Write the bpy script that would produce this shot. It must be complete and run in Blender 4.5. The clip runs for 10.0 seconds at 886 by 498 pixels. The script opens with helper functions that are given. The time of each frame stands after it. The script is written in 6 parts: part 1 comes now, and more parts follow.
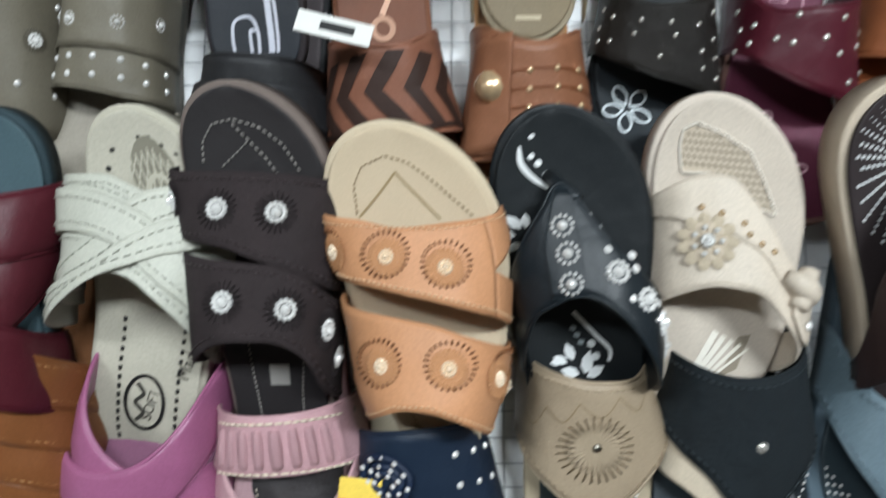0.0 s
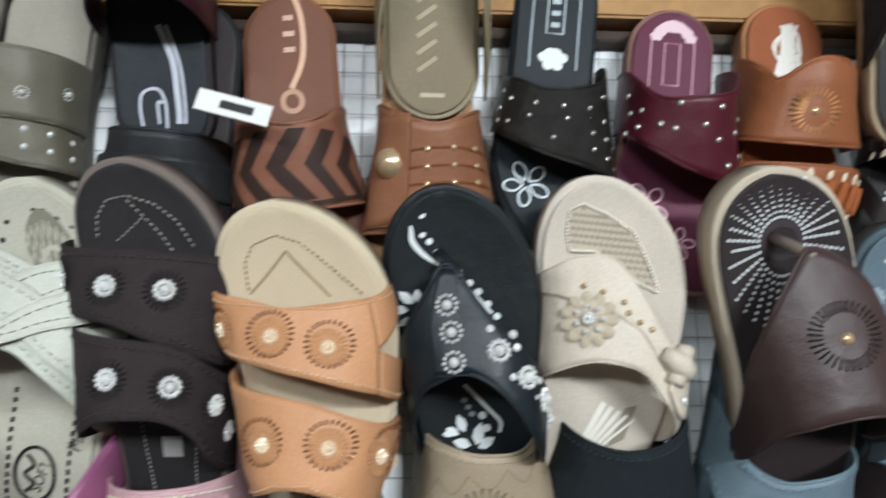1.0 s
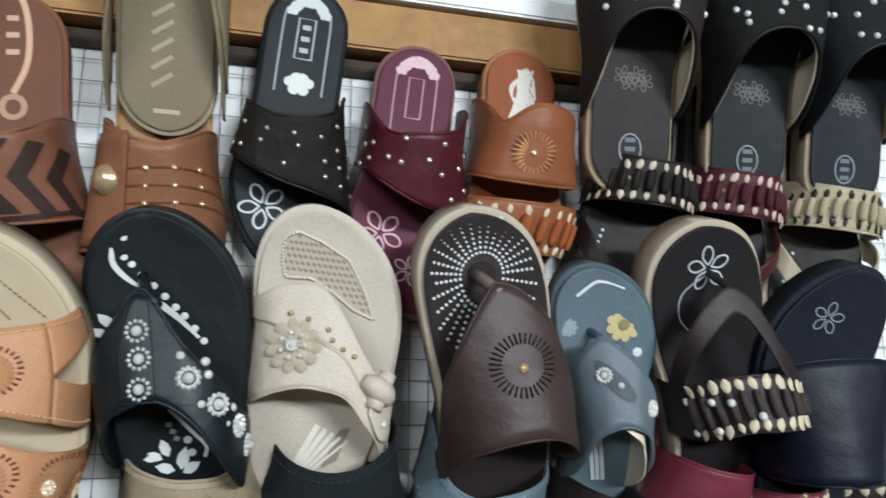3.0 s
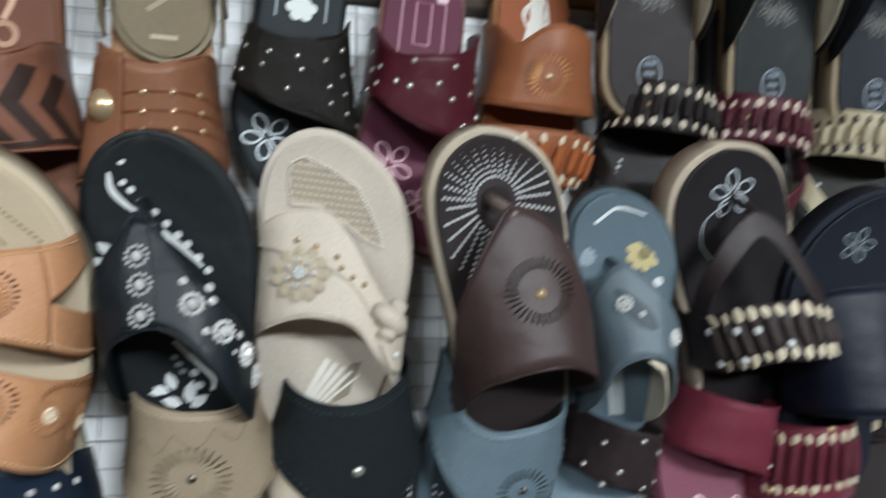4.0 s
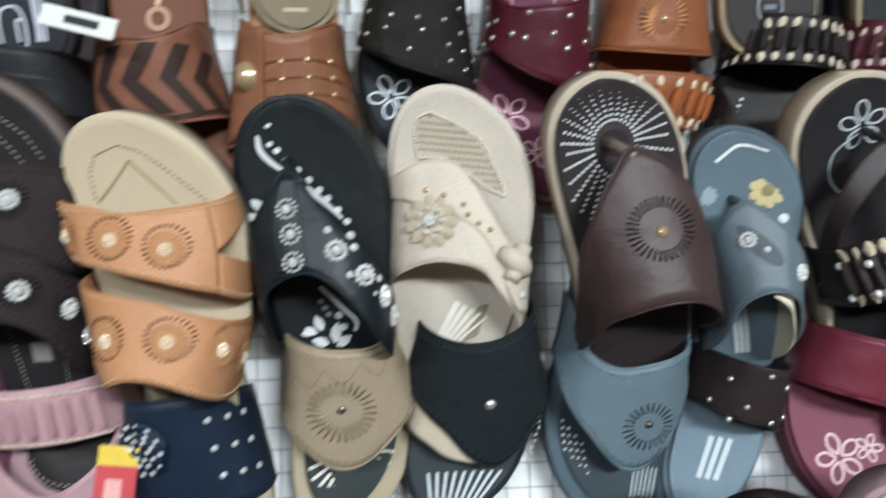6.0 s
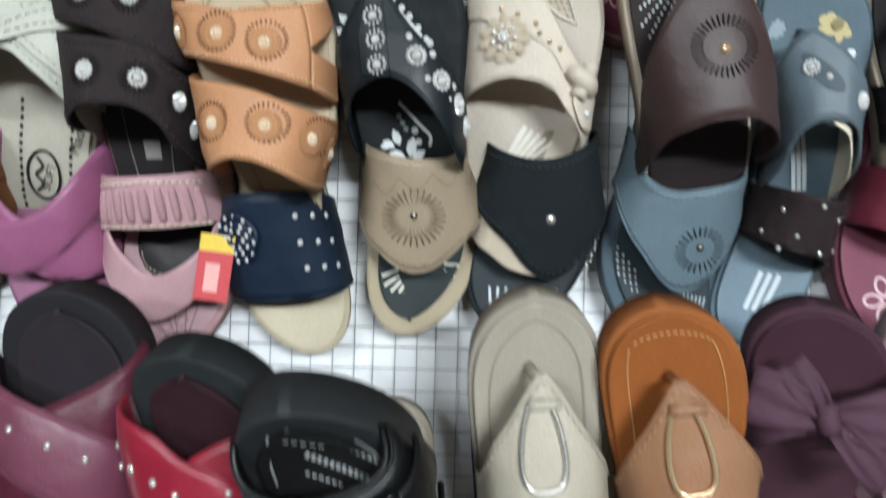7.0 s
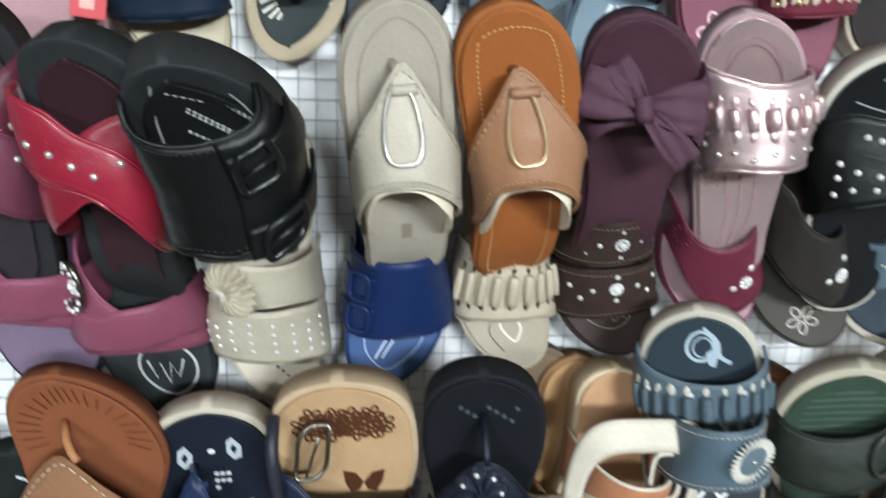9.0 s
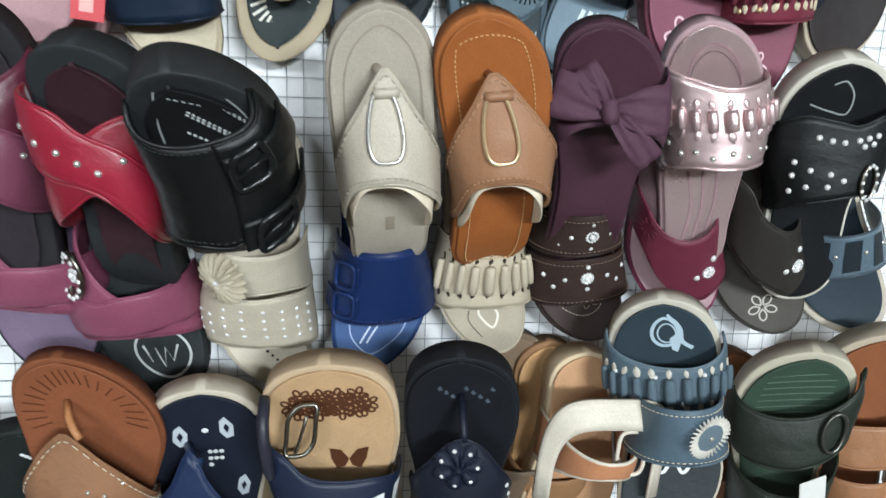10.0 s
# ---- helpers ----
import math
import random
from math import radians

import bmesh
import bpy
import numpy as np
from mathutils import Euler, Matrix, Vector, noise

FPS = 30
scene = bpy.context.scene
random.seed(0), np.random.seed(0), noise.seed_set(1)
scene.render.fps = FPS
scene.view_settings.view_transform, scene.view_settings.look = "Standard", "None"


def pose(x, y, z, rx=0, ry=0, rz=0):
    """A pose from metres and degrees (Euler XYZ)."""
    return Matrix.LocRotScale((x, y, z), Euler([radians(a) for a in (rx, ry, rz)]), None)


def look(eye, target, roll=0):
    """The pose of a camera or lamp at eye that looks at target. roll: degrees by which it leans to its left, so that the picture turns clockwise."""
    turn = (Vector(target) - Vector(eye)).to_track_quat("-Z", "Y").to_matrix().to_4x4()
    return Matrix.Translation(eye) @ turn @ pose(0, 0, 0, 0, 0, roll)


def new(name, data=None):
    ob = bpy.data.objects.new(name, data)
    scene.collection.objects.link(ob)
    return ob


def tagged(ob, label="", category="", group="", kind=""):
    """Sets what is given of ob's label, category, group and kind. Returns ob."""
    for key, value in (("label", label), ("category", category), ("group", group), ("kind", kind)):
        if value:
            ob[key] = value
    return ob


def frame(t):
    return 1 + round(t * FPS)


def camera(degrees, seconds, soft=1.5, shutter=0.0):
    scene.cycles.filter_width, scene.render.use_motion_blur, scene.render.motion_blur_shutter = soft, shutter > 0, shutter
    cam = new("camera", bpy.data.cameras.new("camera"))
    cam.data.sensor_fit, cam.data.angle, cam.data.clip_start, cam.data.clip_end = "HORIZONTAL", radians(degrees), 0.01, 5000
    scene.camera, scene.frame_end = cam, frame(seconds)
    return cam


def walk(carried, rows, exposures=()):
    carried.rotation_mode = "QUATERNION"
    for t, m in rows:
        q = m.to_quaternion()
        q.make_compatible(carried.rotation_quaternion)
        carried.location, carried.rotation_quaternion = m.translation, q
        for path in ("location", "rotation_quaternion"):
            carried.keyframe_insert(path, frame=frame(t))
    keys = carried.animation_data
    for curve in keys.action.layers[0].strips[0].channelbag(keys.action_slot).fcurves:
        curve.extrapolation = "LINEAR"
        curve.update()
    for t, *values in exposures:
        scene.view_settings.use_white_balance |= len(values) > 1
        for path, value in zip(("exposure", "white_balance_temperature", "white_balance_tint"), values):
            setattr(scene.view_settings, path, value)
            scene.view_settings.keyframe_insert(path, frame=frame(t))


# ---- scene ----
# ---- camera ----
LEAN_BACK = 14.0
G = Matrix.Translation((0, 0, 1.02)) @ Matrix.Rotation(radians(-LEAN_BACK), 4, "X")
cam = camera(61.7, 10.0, soft=1.5, shutter=1.1)
PATH = [
    (0, (0.0715, -0.5137, 0.165), (0.0748, 1.661, 0.4939), -0.0),
    (0.5, (0.0847, -0.5269, 0.176), (0.1474, 1.6368, 0.5687), 0.1),
    (1, (0.1078, -0.5313, 0.1848), (0.2376, 1.6214, 0.6215), 0.1),
    (1.5, (0.1243, -0.5346, 0.187), (0.3355, 1.606, 0.6479), 0.1),
    (2, (0.1463, -0.5423, 0.1892), (0.5137, 1.5752, 0.66), 0.3),
    (2.5, (0.1727, -0.5588, 0.198), (0.671, 1.5345, 0.6556), 0.5),
    (3.8, (0.1958, -0.5423, 0.1859), (0.781, 1.5433, 0.5687), -0.3),
    (4, (0.1936, -0.5346, 0.1771), (0.7238, 1.5719, 0.5225), -0.6),
    (4.5, (0.1947, -0.5335, 0.1716), (0.6248, 1.5994, 0.4994), -1.0),
    (5, (0.1914, -0.5401, 0.1694), (0.5709, 1.6082, 0.4532), -1.0),
    (5.2, (0.1936, -0.5445, 0.1683), (0.5423, 1.6093, 0.4499), -1.2),
    (6.3, (0.1782, -0.5665, 0.1562), (0.2772, 1.6225, 0.3443), 0.5),
    (6.5, (0.176, -0.5742, 0.1375), (0.2101, 1.6247, 0.1914), 2.2),
    (7, (0.1804, -0.5896, 0.0836), (0.1837, 1.6093, 0.1254), 1.6),
    (7.5, (0.1914, -0.5995, 0.0605), (0.1804, 1.595, -0.099), 2.2),
    (8, (0.1947, -0.6127, 0.0407), (0.264, 1.5708, -0.2266), 2.0),
    (8.5, (0.1991, -0.6468, 0.0121), (0.3531, 1.5202, -0.3322), 2.3),
    (9, (0.2013, -0.6534, 0.0132), (0.4928, 1.4751, -0.4576), 1.8),
    (9.5, (0.2068, -0.6721, 0.0176), (0.5412, 1.4399, -0.5005), 2.4),
    (10, (0.2002, -0.6886, 0.0231), (0.5346, 1.4278, -0.4785), 2.2),
]
walk(cam, [(t, G @ look(eye, aim, roll)) for t, eye, aim, roll in PATH],
     exposures=[(0.0, -0.1), (2.5, -0.26), (4.0, -0.36), (4.5, -0.29), (6.0, -0.13), (7.0, -0.12), (8.0, -0.1), (9.0, 0.06), (10.0, -0.01)])

# ---- world and light ----
world = bpy.data.worlds.new("shop_world")
world.use_nodes = True
world.node_tree.nodes["Background"].inputs[0].default_value = (0.92, 1.0, 1.06, 1)
world.node_tree.nodes["Background"].inputs[1].default_value = 0.035
scene.world = world


def area_lamp(name, eye, target, sx, sy, watts, colour):
    d = bpy.data.lights.new(name, "AREA")
    d.shape, d.size, d.size_y, d.energy, d.color = "RECTANGLE", sx, sy, watts, colour
    ob = new(name, d)
    ob.matrix_world = look(eye, target)
    return ob


area_lamp("ceiling_lamp_light", (1.1, -3.2, 2.66), (0.35, -0.1, 1.0), 1.2, 0.3, 232, (0.9, 1.0, 1.06))
area_lamp("ceiling_lamp_light", (-1.2, -3.1, 2.66), (0.2, 0, 1.0), 1.2, 0.3, 90, (0.9, 1.0, 1.06))

# ---- materials ----
CACHE = {}


def lin(code):
    c = [int(code[i:i + 2], 16) / 255 for i in (0, 2, 4)]
    return tuple(x / 12.92 if x <= 0.04045 else ((x + 0.055) / 1.055) ** 2.4 for x in c) + (1,)


def surface(kind, code, rough=0.5, grain=700.0, bump=0.25, vary=0.16, metal=0.0, coat=0.0, stain=18.0):
    """A procedural surface: base colour, broad stains, fine grain with relief."""
    key = (kind, code, rough, grain, bump, vary, metal, coat)
    if key in CACHE:
        return CACHE[key]
    m = bpy.data.materials.new(kind)
    m.use_nodes = True
    nt = m.node_tree
    b = nt.nodes["Principled BSDF"]
    tc = nt.nodes.new("ShaderNodeTexCoord")
    big = nt.nodes.new("ShaderNodeTexNoise")
    big.inputs["Scale"].default_value, big.inputs["Detail"].default_value = stain, 4
    fine = nt.nodes.new("ShaderNodeTexNoise")
    fine.inputs["Scale"].default_value, fine.inputs["Detail"].default_value = grain, 3
    for n in (big, fine):
        nt.links.new(tc.outputs["Object"], n.inputs["Vector"])
    add = nt.nodes.new("ShaderNodeMath")
    add.operation = "ADD"
    nt.links.new(big.outputs["Fac"], add.inputs[0])
    nt.links.new(fine.outputs["Fac"], add.inputs[1])
    ramp = nt.nodes.new("ShaderNodeValToRGB")
    base = lin(code)
    ramp.color_ramp.elements[0].position, ramp.color_ramp.elements[1].position = 0.3, 0.7
    ramp.color_ramp.elements[0].color = tuple(x * (1 - vary) for x in base[:3]) + (1,)
    ramp.color_ramp.elements[1].color = tuple(min(1, x * (1 + vary)) for x in base[:3]) + (1,)
    half = nt.nodes.new("ShaderNodeMath")
    half.operation = "MULTIPLY"
    half.inputs[1].default_value = 0.5
    nt.links.new(add.outputs[0], half.inputs[0])
    nt.links.new(half.outputs[0], ramp.inputs["Fac"])
    nt.links.new(ramp.outputs["Color"], b.inputs["Base Color"])
    rr = nt.nodes.new("ShaderNodeMapRange")
    rr.inputs["To Min"].default_value, rr.inputs["To Max"].default_value = max(0.03, rough - 0.1), min(1, rough + 0.1)
    nt.links.new(big.outputs["Fac"], rr.inputs["Value"])
    nt.links.new(rr.outputs["Result"], b.inputs["Roughness"])
    b.inputs["Metallic"].default_value = metal
    b.inputs["Specular IOR Level"].default_value = 0.5 if metal or coat else 0.32
    b.inputs["Coat Weight"].default_value = coat
    if bump:
        bp = nt.nodes.new("ShaderNodeBump")
        bp.inputs["Strength"].default_value, bp.inputs["Distance"].default_value = bump, 0.0008
        nt.links.new(fine.outputs["Fac"], bp.inputs["Height"])
        soft_n = nt.nodes.new("ShaderNodeTexNoise")
        soft_n.inputs["Scale"].default_value, soft_n.inputs["Detail"].default_value = 75.0, 5
        nt.links.new(tc.outputs["Object"], soft_n.inputs["Vector"])
        b2 = nt.nodes.new("ShaderNodeBump")
        b2.inputs["Strength"].default_value, b2.inputs["Distance"].default_value = min(1.0, bump * 1.4), 0.0022
        nt.links.new(soft_n.outputs["Fac"], b2.inputs["Height"])
        nt.links.new(bp.outputs["Normal"], b2.inputs["Normal"])
        nt.links.new(b2.outputs["Normal"], b.inputs["Normal"])
    CACHE[key] = m
    return m


def leather(code, rough=0.45, **k):
    return surface("leather", code, rough, **k)


def foam(code, rough=0.75):
    return surface("sole_foam", code, rough, grain=1500.0, bump=0.3, vary=0.08)


def ink(code, rough=0.5):
    return surface("printed_ink", code, rough, bump=0.0, vary=0.05)


def nubuck(code):
    return surface("nubuck", code, 0.85, grain=1200.0, bump=0.6, vary=0.3, stain=40.0)


SILVER = surface("silver_metal", "DEDBD4", 0.24, bump=0.0, vary=0.05, metal=0.75)
GOLD = surface("gold_metal", "E8C9A0", 0.22, bump=0.0, vary=0.05, metal=0.7)
CRYSTAL = surface("rhinestone_glass", "F2F0EA", 0.14, bump=0.0, vary=0.25, metal=0.34, coat=1.0)
PEWTER = surface("pewter_metal", "8A857C", 0.3, bump=0.0, vary=0.08, metal=1.0)
WHITE_INK = ink("DADCDC")
BLACK_INK = ink("1B1A1A")
THREAD = surface("thread", "D9CDB8", 0.8, bump=0.0)
LINING = surface("cotton_lining", "E0D3BC", 0.85, grain=1800.0, bump=0.4, vary=0.1)


# ---- mesh tools ----
def mesh_of(name, verts, faces, smooth=True):
    me = bpy.data.meshes.new(name)
    me.from_pydata([tuple(map(float, v)) for v in verts], [], [tuple(map(int, f)) for f in faces])
    if smooth:
        me.polygons.foreach_set("use_smooth", [True] * len(me.polygons))
    me.update()
    return me


def part(name, me, material, parent, label="", m=None):
    """One mesh object under a thing or under a part."""
    ob = new(name, me)
    if not me.materials:
        me.materials.append(material)
    elif me.materials[0] != material:
        ob.material_slots[0].link = "OBJECT"
        ob.material_slots[0].material = material
    ob.parent = parent
    if m is not None:
        ob.matrix_local = m
    if label:
        tagged(ob, label)
    return ob


def shell(outer, inner, wrap=False):
    """Verts and faces of a closed sheet from two grids of points (rows, columns, 3)."""
    n, m = outer.shape[:2]
    verts = np.concatenate([outer.reshape(-1, 3), inner.reshape(-1, 3)])
    o = n * m
    faces = []
    for i in range(n - 1):
        for j in range(m - 1):
            a, b, c, d = i * m + j, (i + 1) * m + j, (i + 1) * m + j + 1, i * m + j + 1
            faces.append((a, b, c, d))
            faces.append((o + d, o + c, o + b, o + a))
    for i in range(n - 1):
        a, b = i * m, (i + 1) * m
        faces.append((b, a, o + a, o + b))
        a, b = i * m + m - 1, (i + 1) * m + m - 1
        faces.append((a, b, o + b, o + a))
    for j in range(m - 1):
        a, b = j, j + 1
        faces.append((a, b, o + b, o + a))
        a, b = (n - 1) * m + j, (n - 1) * m + j + 1
        faces.append((b, a, o + a, o + b))
    return verts, faces


def tube(points, r, sides=6, closed=False, taper=None):
    """Verts and faces of a round bar along points."""
    p = np.array(points, float)
    n = len(p)
    verts, faces = [], []
    up = None
    for i in range(n):
        a = p[(i - 1) % n] if closed or i else p[0]
        b = p[(i + 1) % n] if closed or i < n - 1 else p[-1]
        d = b - a
        d /= np.linalg.norm(d) + 1e-12
        if up is None:
            up = np.cross(d, (0.13, 0.31, 0.94))
        up = up - d * np.dot(up, d)
        up /= np.linalg.norm(up) + 1e-12
        side = np.cross(d, up)
        rr = r * (taper(i / (n - 1)) if taper else 1)
        for k in range(sides):
            q = 2 * math.pi * k / sides
            verts.append(p[i] + rr * (math.cos(q) * up + math.sin(q) * side))
    for i in range(n if closed else n - 1):
        for k in range(sides):
            i2, k2 = (i + 1) % n, (k + 1) % sides
            faces.append((i * sides + k, i * sides + k2, i2 * sides + k2, i2 * sides + k))
    if not closed:
        faces.append(tuple(range(sides))[::-1])
        faces.append(tuple((n - 1) * sides + k for k in range(sides)))
    return verts, faces


def merged(pieces):
    verts, faces = [], []
    for v, f in pieces:
        o = len(verts)
        verts.extend(v)
        faces.extend(tuple(i + o for i in q) for q in f)
    return verts, faces


def dome(r, h, cx=0.0, cy=0.0, z=0.0, seg=10, rings=3):
    verts, faces = [], []
    for k in range(rings + 1):
        a = math.pi / 2 * k / rings
        for i in range(seg):
            q = 2 * math.pi * i / seg
            verts.append((cx + r * math.cos(a) * math.cos(q), cy + r * math.cos(a) * math.sin(q), z + h * math.sin(a)))
    for k in range(rings):
        for i in range(seg):
            j = (i + 1) % seg
            faces.append((k * seg + i, k * seg + j, (k + 1) * seg + j, (k + 1) * seg + i))
    return verts, faces


def petal(r0, r1, wid, ang, z=0.0, h=0.12, pointed=True):
    """A raised leaf from radius r0 to r1."""
    c, s = math.cos(ang), math.sin(ang)
    prof = ((0, 0), (0.3, 0.8), (0.6, 1.0), (0.85, 0.6), (1, 0.0 if pointed else 0.3))
    left = [(r0 + (r1 - r0) * a, wid * b) for a, b in prof]
    verts = []
    for x, y in left:
        for yy, zz in ((-y, z), (0, z + h), (y, z)):
            verts.append((x * c - yy * s, x * s + yy * c, zz))
    faces = []
    for i in range(len(left) - 1):
        for k in (0, 1):
            a = i * 3 + k
            faces.append((a, a + 3, a + 4, a + 1))
    return verts, faces


def shared(key, builder, smooth=True):
    if key not in CACHE:
        CACHE[key] = mesh_of(key, *builder(), smooth=smooth)
    return CACHE[key]


def m_stud():
    return shared("stud", lambda: dome(1, 0.75))


def medallion(height, reach, rings=8, seg=72):
    """A round ornament in one piece: height(r, angle) over a rim at reach(angle)."""
    verts, faces = [(0, 0, height(0.0, 0.0))], []
    for k in range(1, rings + 1):
        for i in range(seg):
            q = 2 * math.pi * i / seg
            r = k / rings
            rr = r * reach(q)
            verts.append((rr * math.cos(q), rr * math.sin(q), height(r, q)))
    for i in range(seg):
        faces.append((0, 1 + i, 1 + (i + 1) % seg))
    for k in range(rings - 1):
        for i in range(seg):
            j = (i + 1) % seg
            a, b = 1 + k * seg, 1 + (k + 1) * seg
            faces.append((a + i, b + i, b + j, a + j))
    return verts, faces


def m_rhinestone():
    return shared("rhinestone", lambda: medallion(
        lambda r, q: max(0.0, 0.55 * (1 - (r / 0.5) ** 2)) ** 0.7 + max(0.0, 0.4 * (1 - ((r - 0.76) / 0.24) ** 2)) * (0.45 + 0.55 * abs(math.cos(6 * q))),
        lambda q: 0.86 + 0.14 * abs(math.cos(6 * q)), 8, 48), smooth=False)


def m_rosette():
    def rise(r, q):
        z = 0.07 + 0.06 * math.exp(-((r - 0.48) / 0.07) ** 2) + 0.03 * math.exp(-((r - 0.74) / 0.05) ** 2)
        if r > 0.8:
            z -= 0.05 * (0.5 - 0.5 * math.cos(26 * q))
        return z if r < 0.99 else 0.0
    return shared("rosette", lambda: medallion(rise, lambda q: 0.94 + 0.06 * math.cos(26 * q), 16, 156))


def m_burst(n=26, inner=0.62):
    return shared("sunburst%d_%d" % (n, inner * 100), lambda: medallion(
        lambda r, q: (0.03 + (0.09 * max(0, math.cos(n * q)) if r > inner else 0.02)) * (r < 0.99),
        lambda q: 0.82 + 0.18 * math.cos(n * q), 12, n * 8))


def m_flower(n=8):
    return shared("flower%d" % n, lambda: medallion(
        lambda r, q: 0.3 * max(0, 1 - (r / 0.3) ** 2) + 0.2 * math.sin(math.pi * min(1, r)) ** 0.7 * abs(math.cos(n * q / 2)) ** 0.35,
        lambda q: 0.72 + 0.28 * abs(math.cos(n * q / 2)) ** 0.6, 10, n * 12))


def m_sunflower(n=16):
    return shared("sunflower%d" % n, lambda: medallion(
        lambda r, q: (0.1 + 0.3 * math.sin(math.pi * min(1, r)) ** 0.6 * abs(math.cos(n * q / 2)) ** 0.7 + 0.12 * (r < 0.4)) * (r < 0.99),
        lambda q: 0.66 + 0.34 * abs(math.cos(n * q / 2)) ** 0.8, 12, n * 10))


def m_leafbead():
    return shared("leaf_bead", lambda: petal(-1.0, 1.0, 0.78, math.pi / 2, 0, 0.4))


def m_finger():
    def make():
        pts = [(0, -1 + 2 * k / 6, 0.35) for k in range(7)]
        return tube(pts, 0.5, 8, taper=lambda a: 0.75 + 0.25 * math.sin(math.pi * a))
    return shared("fringe_finger", make)


# ---- the sandal ----
class Sandal:
    """Built with the toe's tip at its origin, toe towards +y, the footbed's normal +z.
    u, w: the tip's place across and up the rack; h: its height off the rack; az: turn in the rack's plane."""

    def __init__(self, label, u, w, h, az, pitch, spin=0.0, L=0.24, W=0.088, side=1, th=0.022, sole="2A2A2C", top="2A2A2C",
                 high=1.0, waist=0.76, point=2.4, rim=0.003, sole_mat=None, top_mat=None, category="sandal", spring=0.006, shift=0.0, hug=1.0, skew=0.2, heel=1.0, dip=0.0):
        self.L, self.W, self.side, self.high, self.waist, self.point, self.spring, self.shift, self.hug, self.skew, self.heel, self.dip, self.rim = L, W, side, high, waist, point, spring, shift, hug, skew, heel, dip, rim
        e = new("sandal")
        tagged(e, label, category, "sandals on the rack")
        e.matrix_world = G @ Matrix.Translation((u, -h, w)) @ Matrix.Rotation(radians(az), 4, "Y") @ Matrix.Rotation(
            radians(pitch + 90), 4, "X") @ Matrix.Rotation(radians(spin), 4, "Y")
        self.e = e
        self.outsole = part("outsole", self.slab(-th, -0.0015, 0.0), sole_mat or foam(sole), e)
        self.insole = part("insole", self.slab(-0.004, 0.0, rim, True), top_mat or leather(top, 0.6), e)

    def hw(self, t):
        t = np.clip(t, 0, 1)
        toe = np.clip(1 - np.abs(1 - t / 0.28) ** self.point, 0, 1) ** 0.5
        k = 0.5 - 0.5 * np.cos(np.pi * np.clip((t - 0.28) / 0.34, 0, 1))
        mid = 1 - (1 - self.waist) * k
        mid = mid * (1 - (1 - self.heel) * np.clip((t - 0.58) / 0.2, 0, 1))
        heel = np.clip(1 - np.clip((t - 0.84) / 0.16, 0, 1) ** 2.3, 0, 1) ** 0.5
        return self.W / 2 * np.where(t < 0.28, toe, mid * heel)

    def cx(self, t):
        return self.side * self.W * (self.skew * np.clip(1 - t / 0.34, 0, 1) ** 1.4 - 0.03 * np.sin(np.pi * np.clip(t, 0, 1)))

    def zt(self, t):
        return self.spring * np.clip(1 - t / 0.3, 0, 1) ** 2 + 0.006 * np.clip((t - 0.6) / 0.4, 0, 1) - self.dip * np.clip((t - 0.66) / 0.34, 0, 1) ** 1.5

    def slab(self, z0, z1, inset, dished=False):
        a = np.concatenate([(1 - np.cos(np.linspace(0, np.pi / 2, 14))) * 0.28, np.linspace(0.28, 0.84, 14)[1:],
                            0.84 + 0.16 * np.sin(np.linspace(0, np.pi / 2, 12))[1:]])
        a[0], a[-1] = 0.0008, 0.9992
        s = np.array([-1, -0.985, -0.93, -0.7, -0.35, 0, 0.35, 0.7, 0.93, 0.985, 1])
        drop = np.array([0.35, 0.12, 0.02, 0, 0, 0, 0, 0, 0.02, 0.12, 0.35])
        T, Sx = np.meshgrid(a, s, indexing="ij")
        w = np.maximum(self.hw(T) - inset, 0.0012)
        shrink = 1 - 2 * inset / self.L
        X = self.cx(T) + w * Sx
        Y = -(0.5 + (T - 0.5) * shrink) * self.L
        Z = z1 - np.minimum(0.006, (z1 - z0) * 0.6) * drop[None, :] + self.zt(T)
        end = np.clip(1 - np.minimum(T, 1 - T) / 0.012, 0, 1)
        Z = Z - end ** 2 * 0.0009
        if dished:
            Z = Z + 0.0022 * Sx ** 2 * np.clip(self.hw(T) / (0.36 * self.W), 0, 1)
        outer = np.stack([X, Y, Z], -1)
        inner = np.stack([self.cx(T) + (w - 0.0015) * Sx, Y, z0 + self.zt(T)], -1)
        return mesh_of("sole", *shell(outer, inner))

    # the instep, p from -1 to 1 across, t from the toe (0) to the heel (1)
    def height(self, t):
        return self.high * np.interp(t, [0.0, 0.15, 0.3, 0.45, 0.6, 0.75, 1.0], [0.012, 0.02, 0.034, 0.047, 0.06, 0.066, 0.066])

    def point_at(self, p, t):
        p, t = np.asarray(p, float), np.asarray(t, float) - self.shift
        q = np.clip(p, -1, 1) * np.pi / 2
        a = np.maximum(self.hw(np.clip(t, 0.1, 0.86)), 0.02) * self.hug + 0.0012
        x = self.cx(t) + a * np.sign(q) * np.abs(np.sin(q)) ** 0.9
        z = self.height(t) * np.maximum(np.cos(q), 0) ** 0.8 - 0.005 * np.abs(p) ** 6 + self.zt(t)
        return np.stack([x, -t * self.L + 0 * x, z], -1)

    def normal_at(self, p, t):
        e = 0.01
        dp = self.point_at(np.clip(p + e, -1, 1), t) - self.point_at(np.clip(p - e, -1, 1), t)
        dt = self.point_at(p, t - e) - self.point_at(p, t + e)
        n = np.cross(dp, dt)
        return n / (np.linalg.norm(n, axis=-1, keepdims=True) + 1e-12)

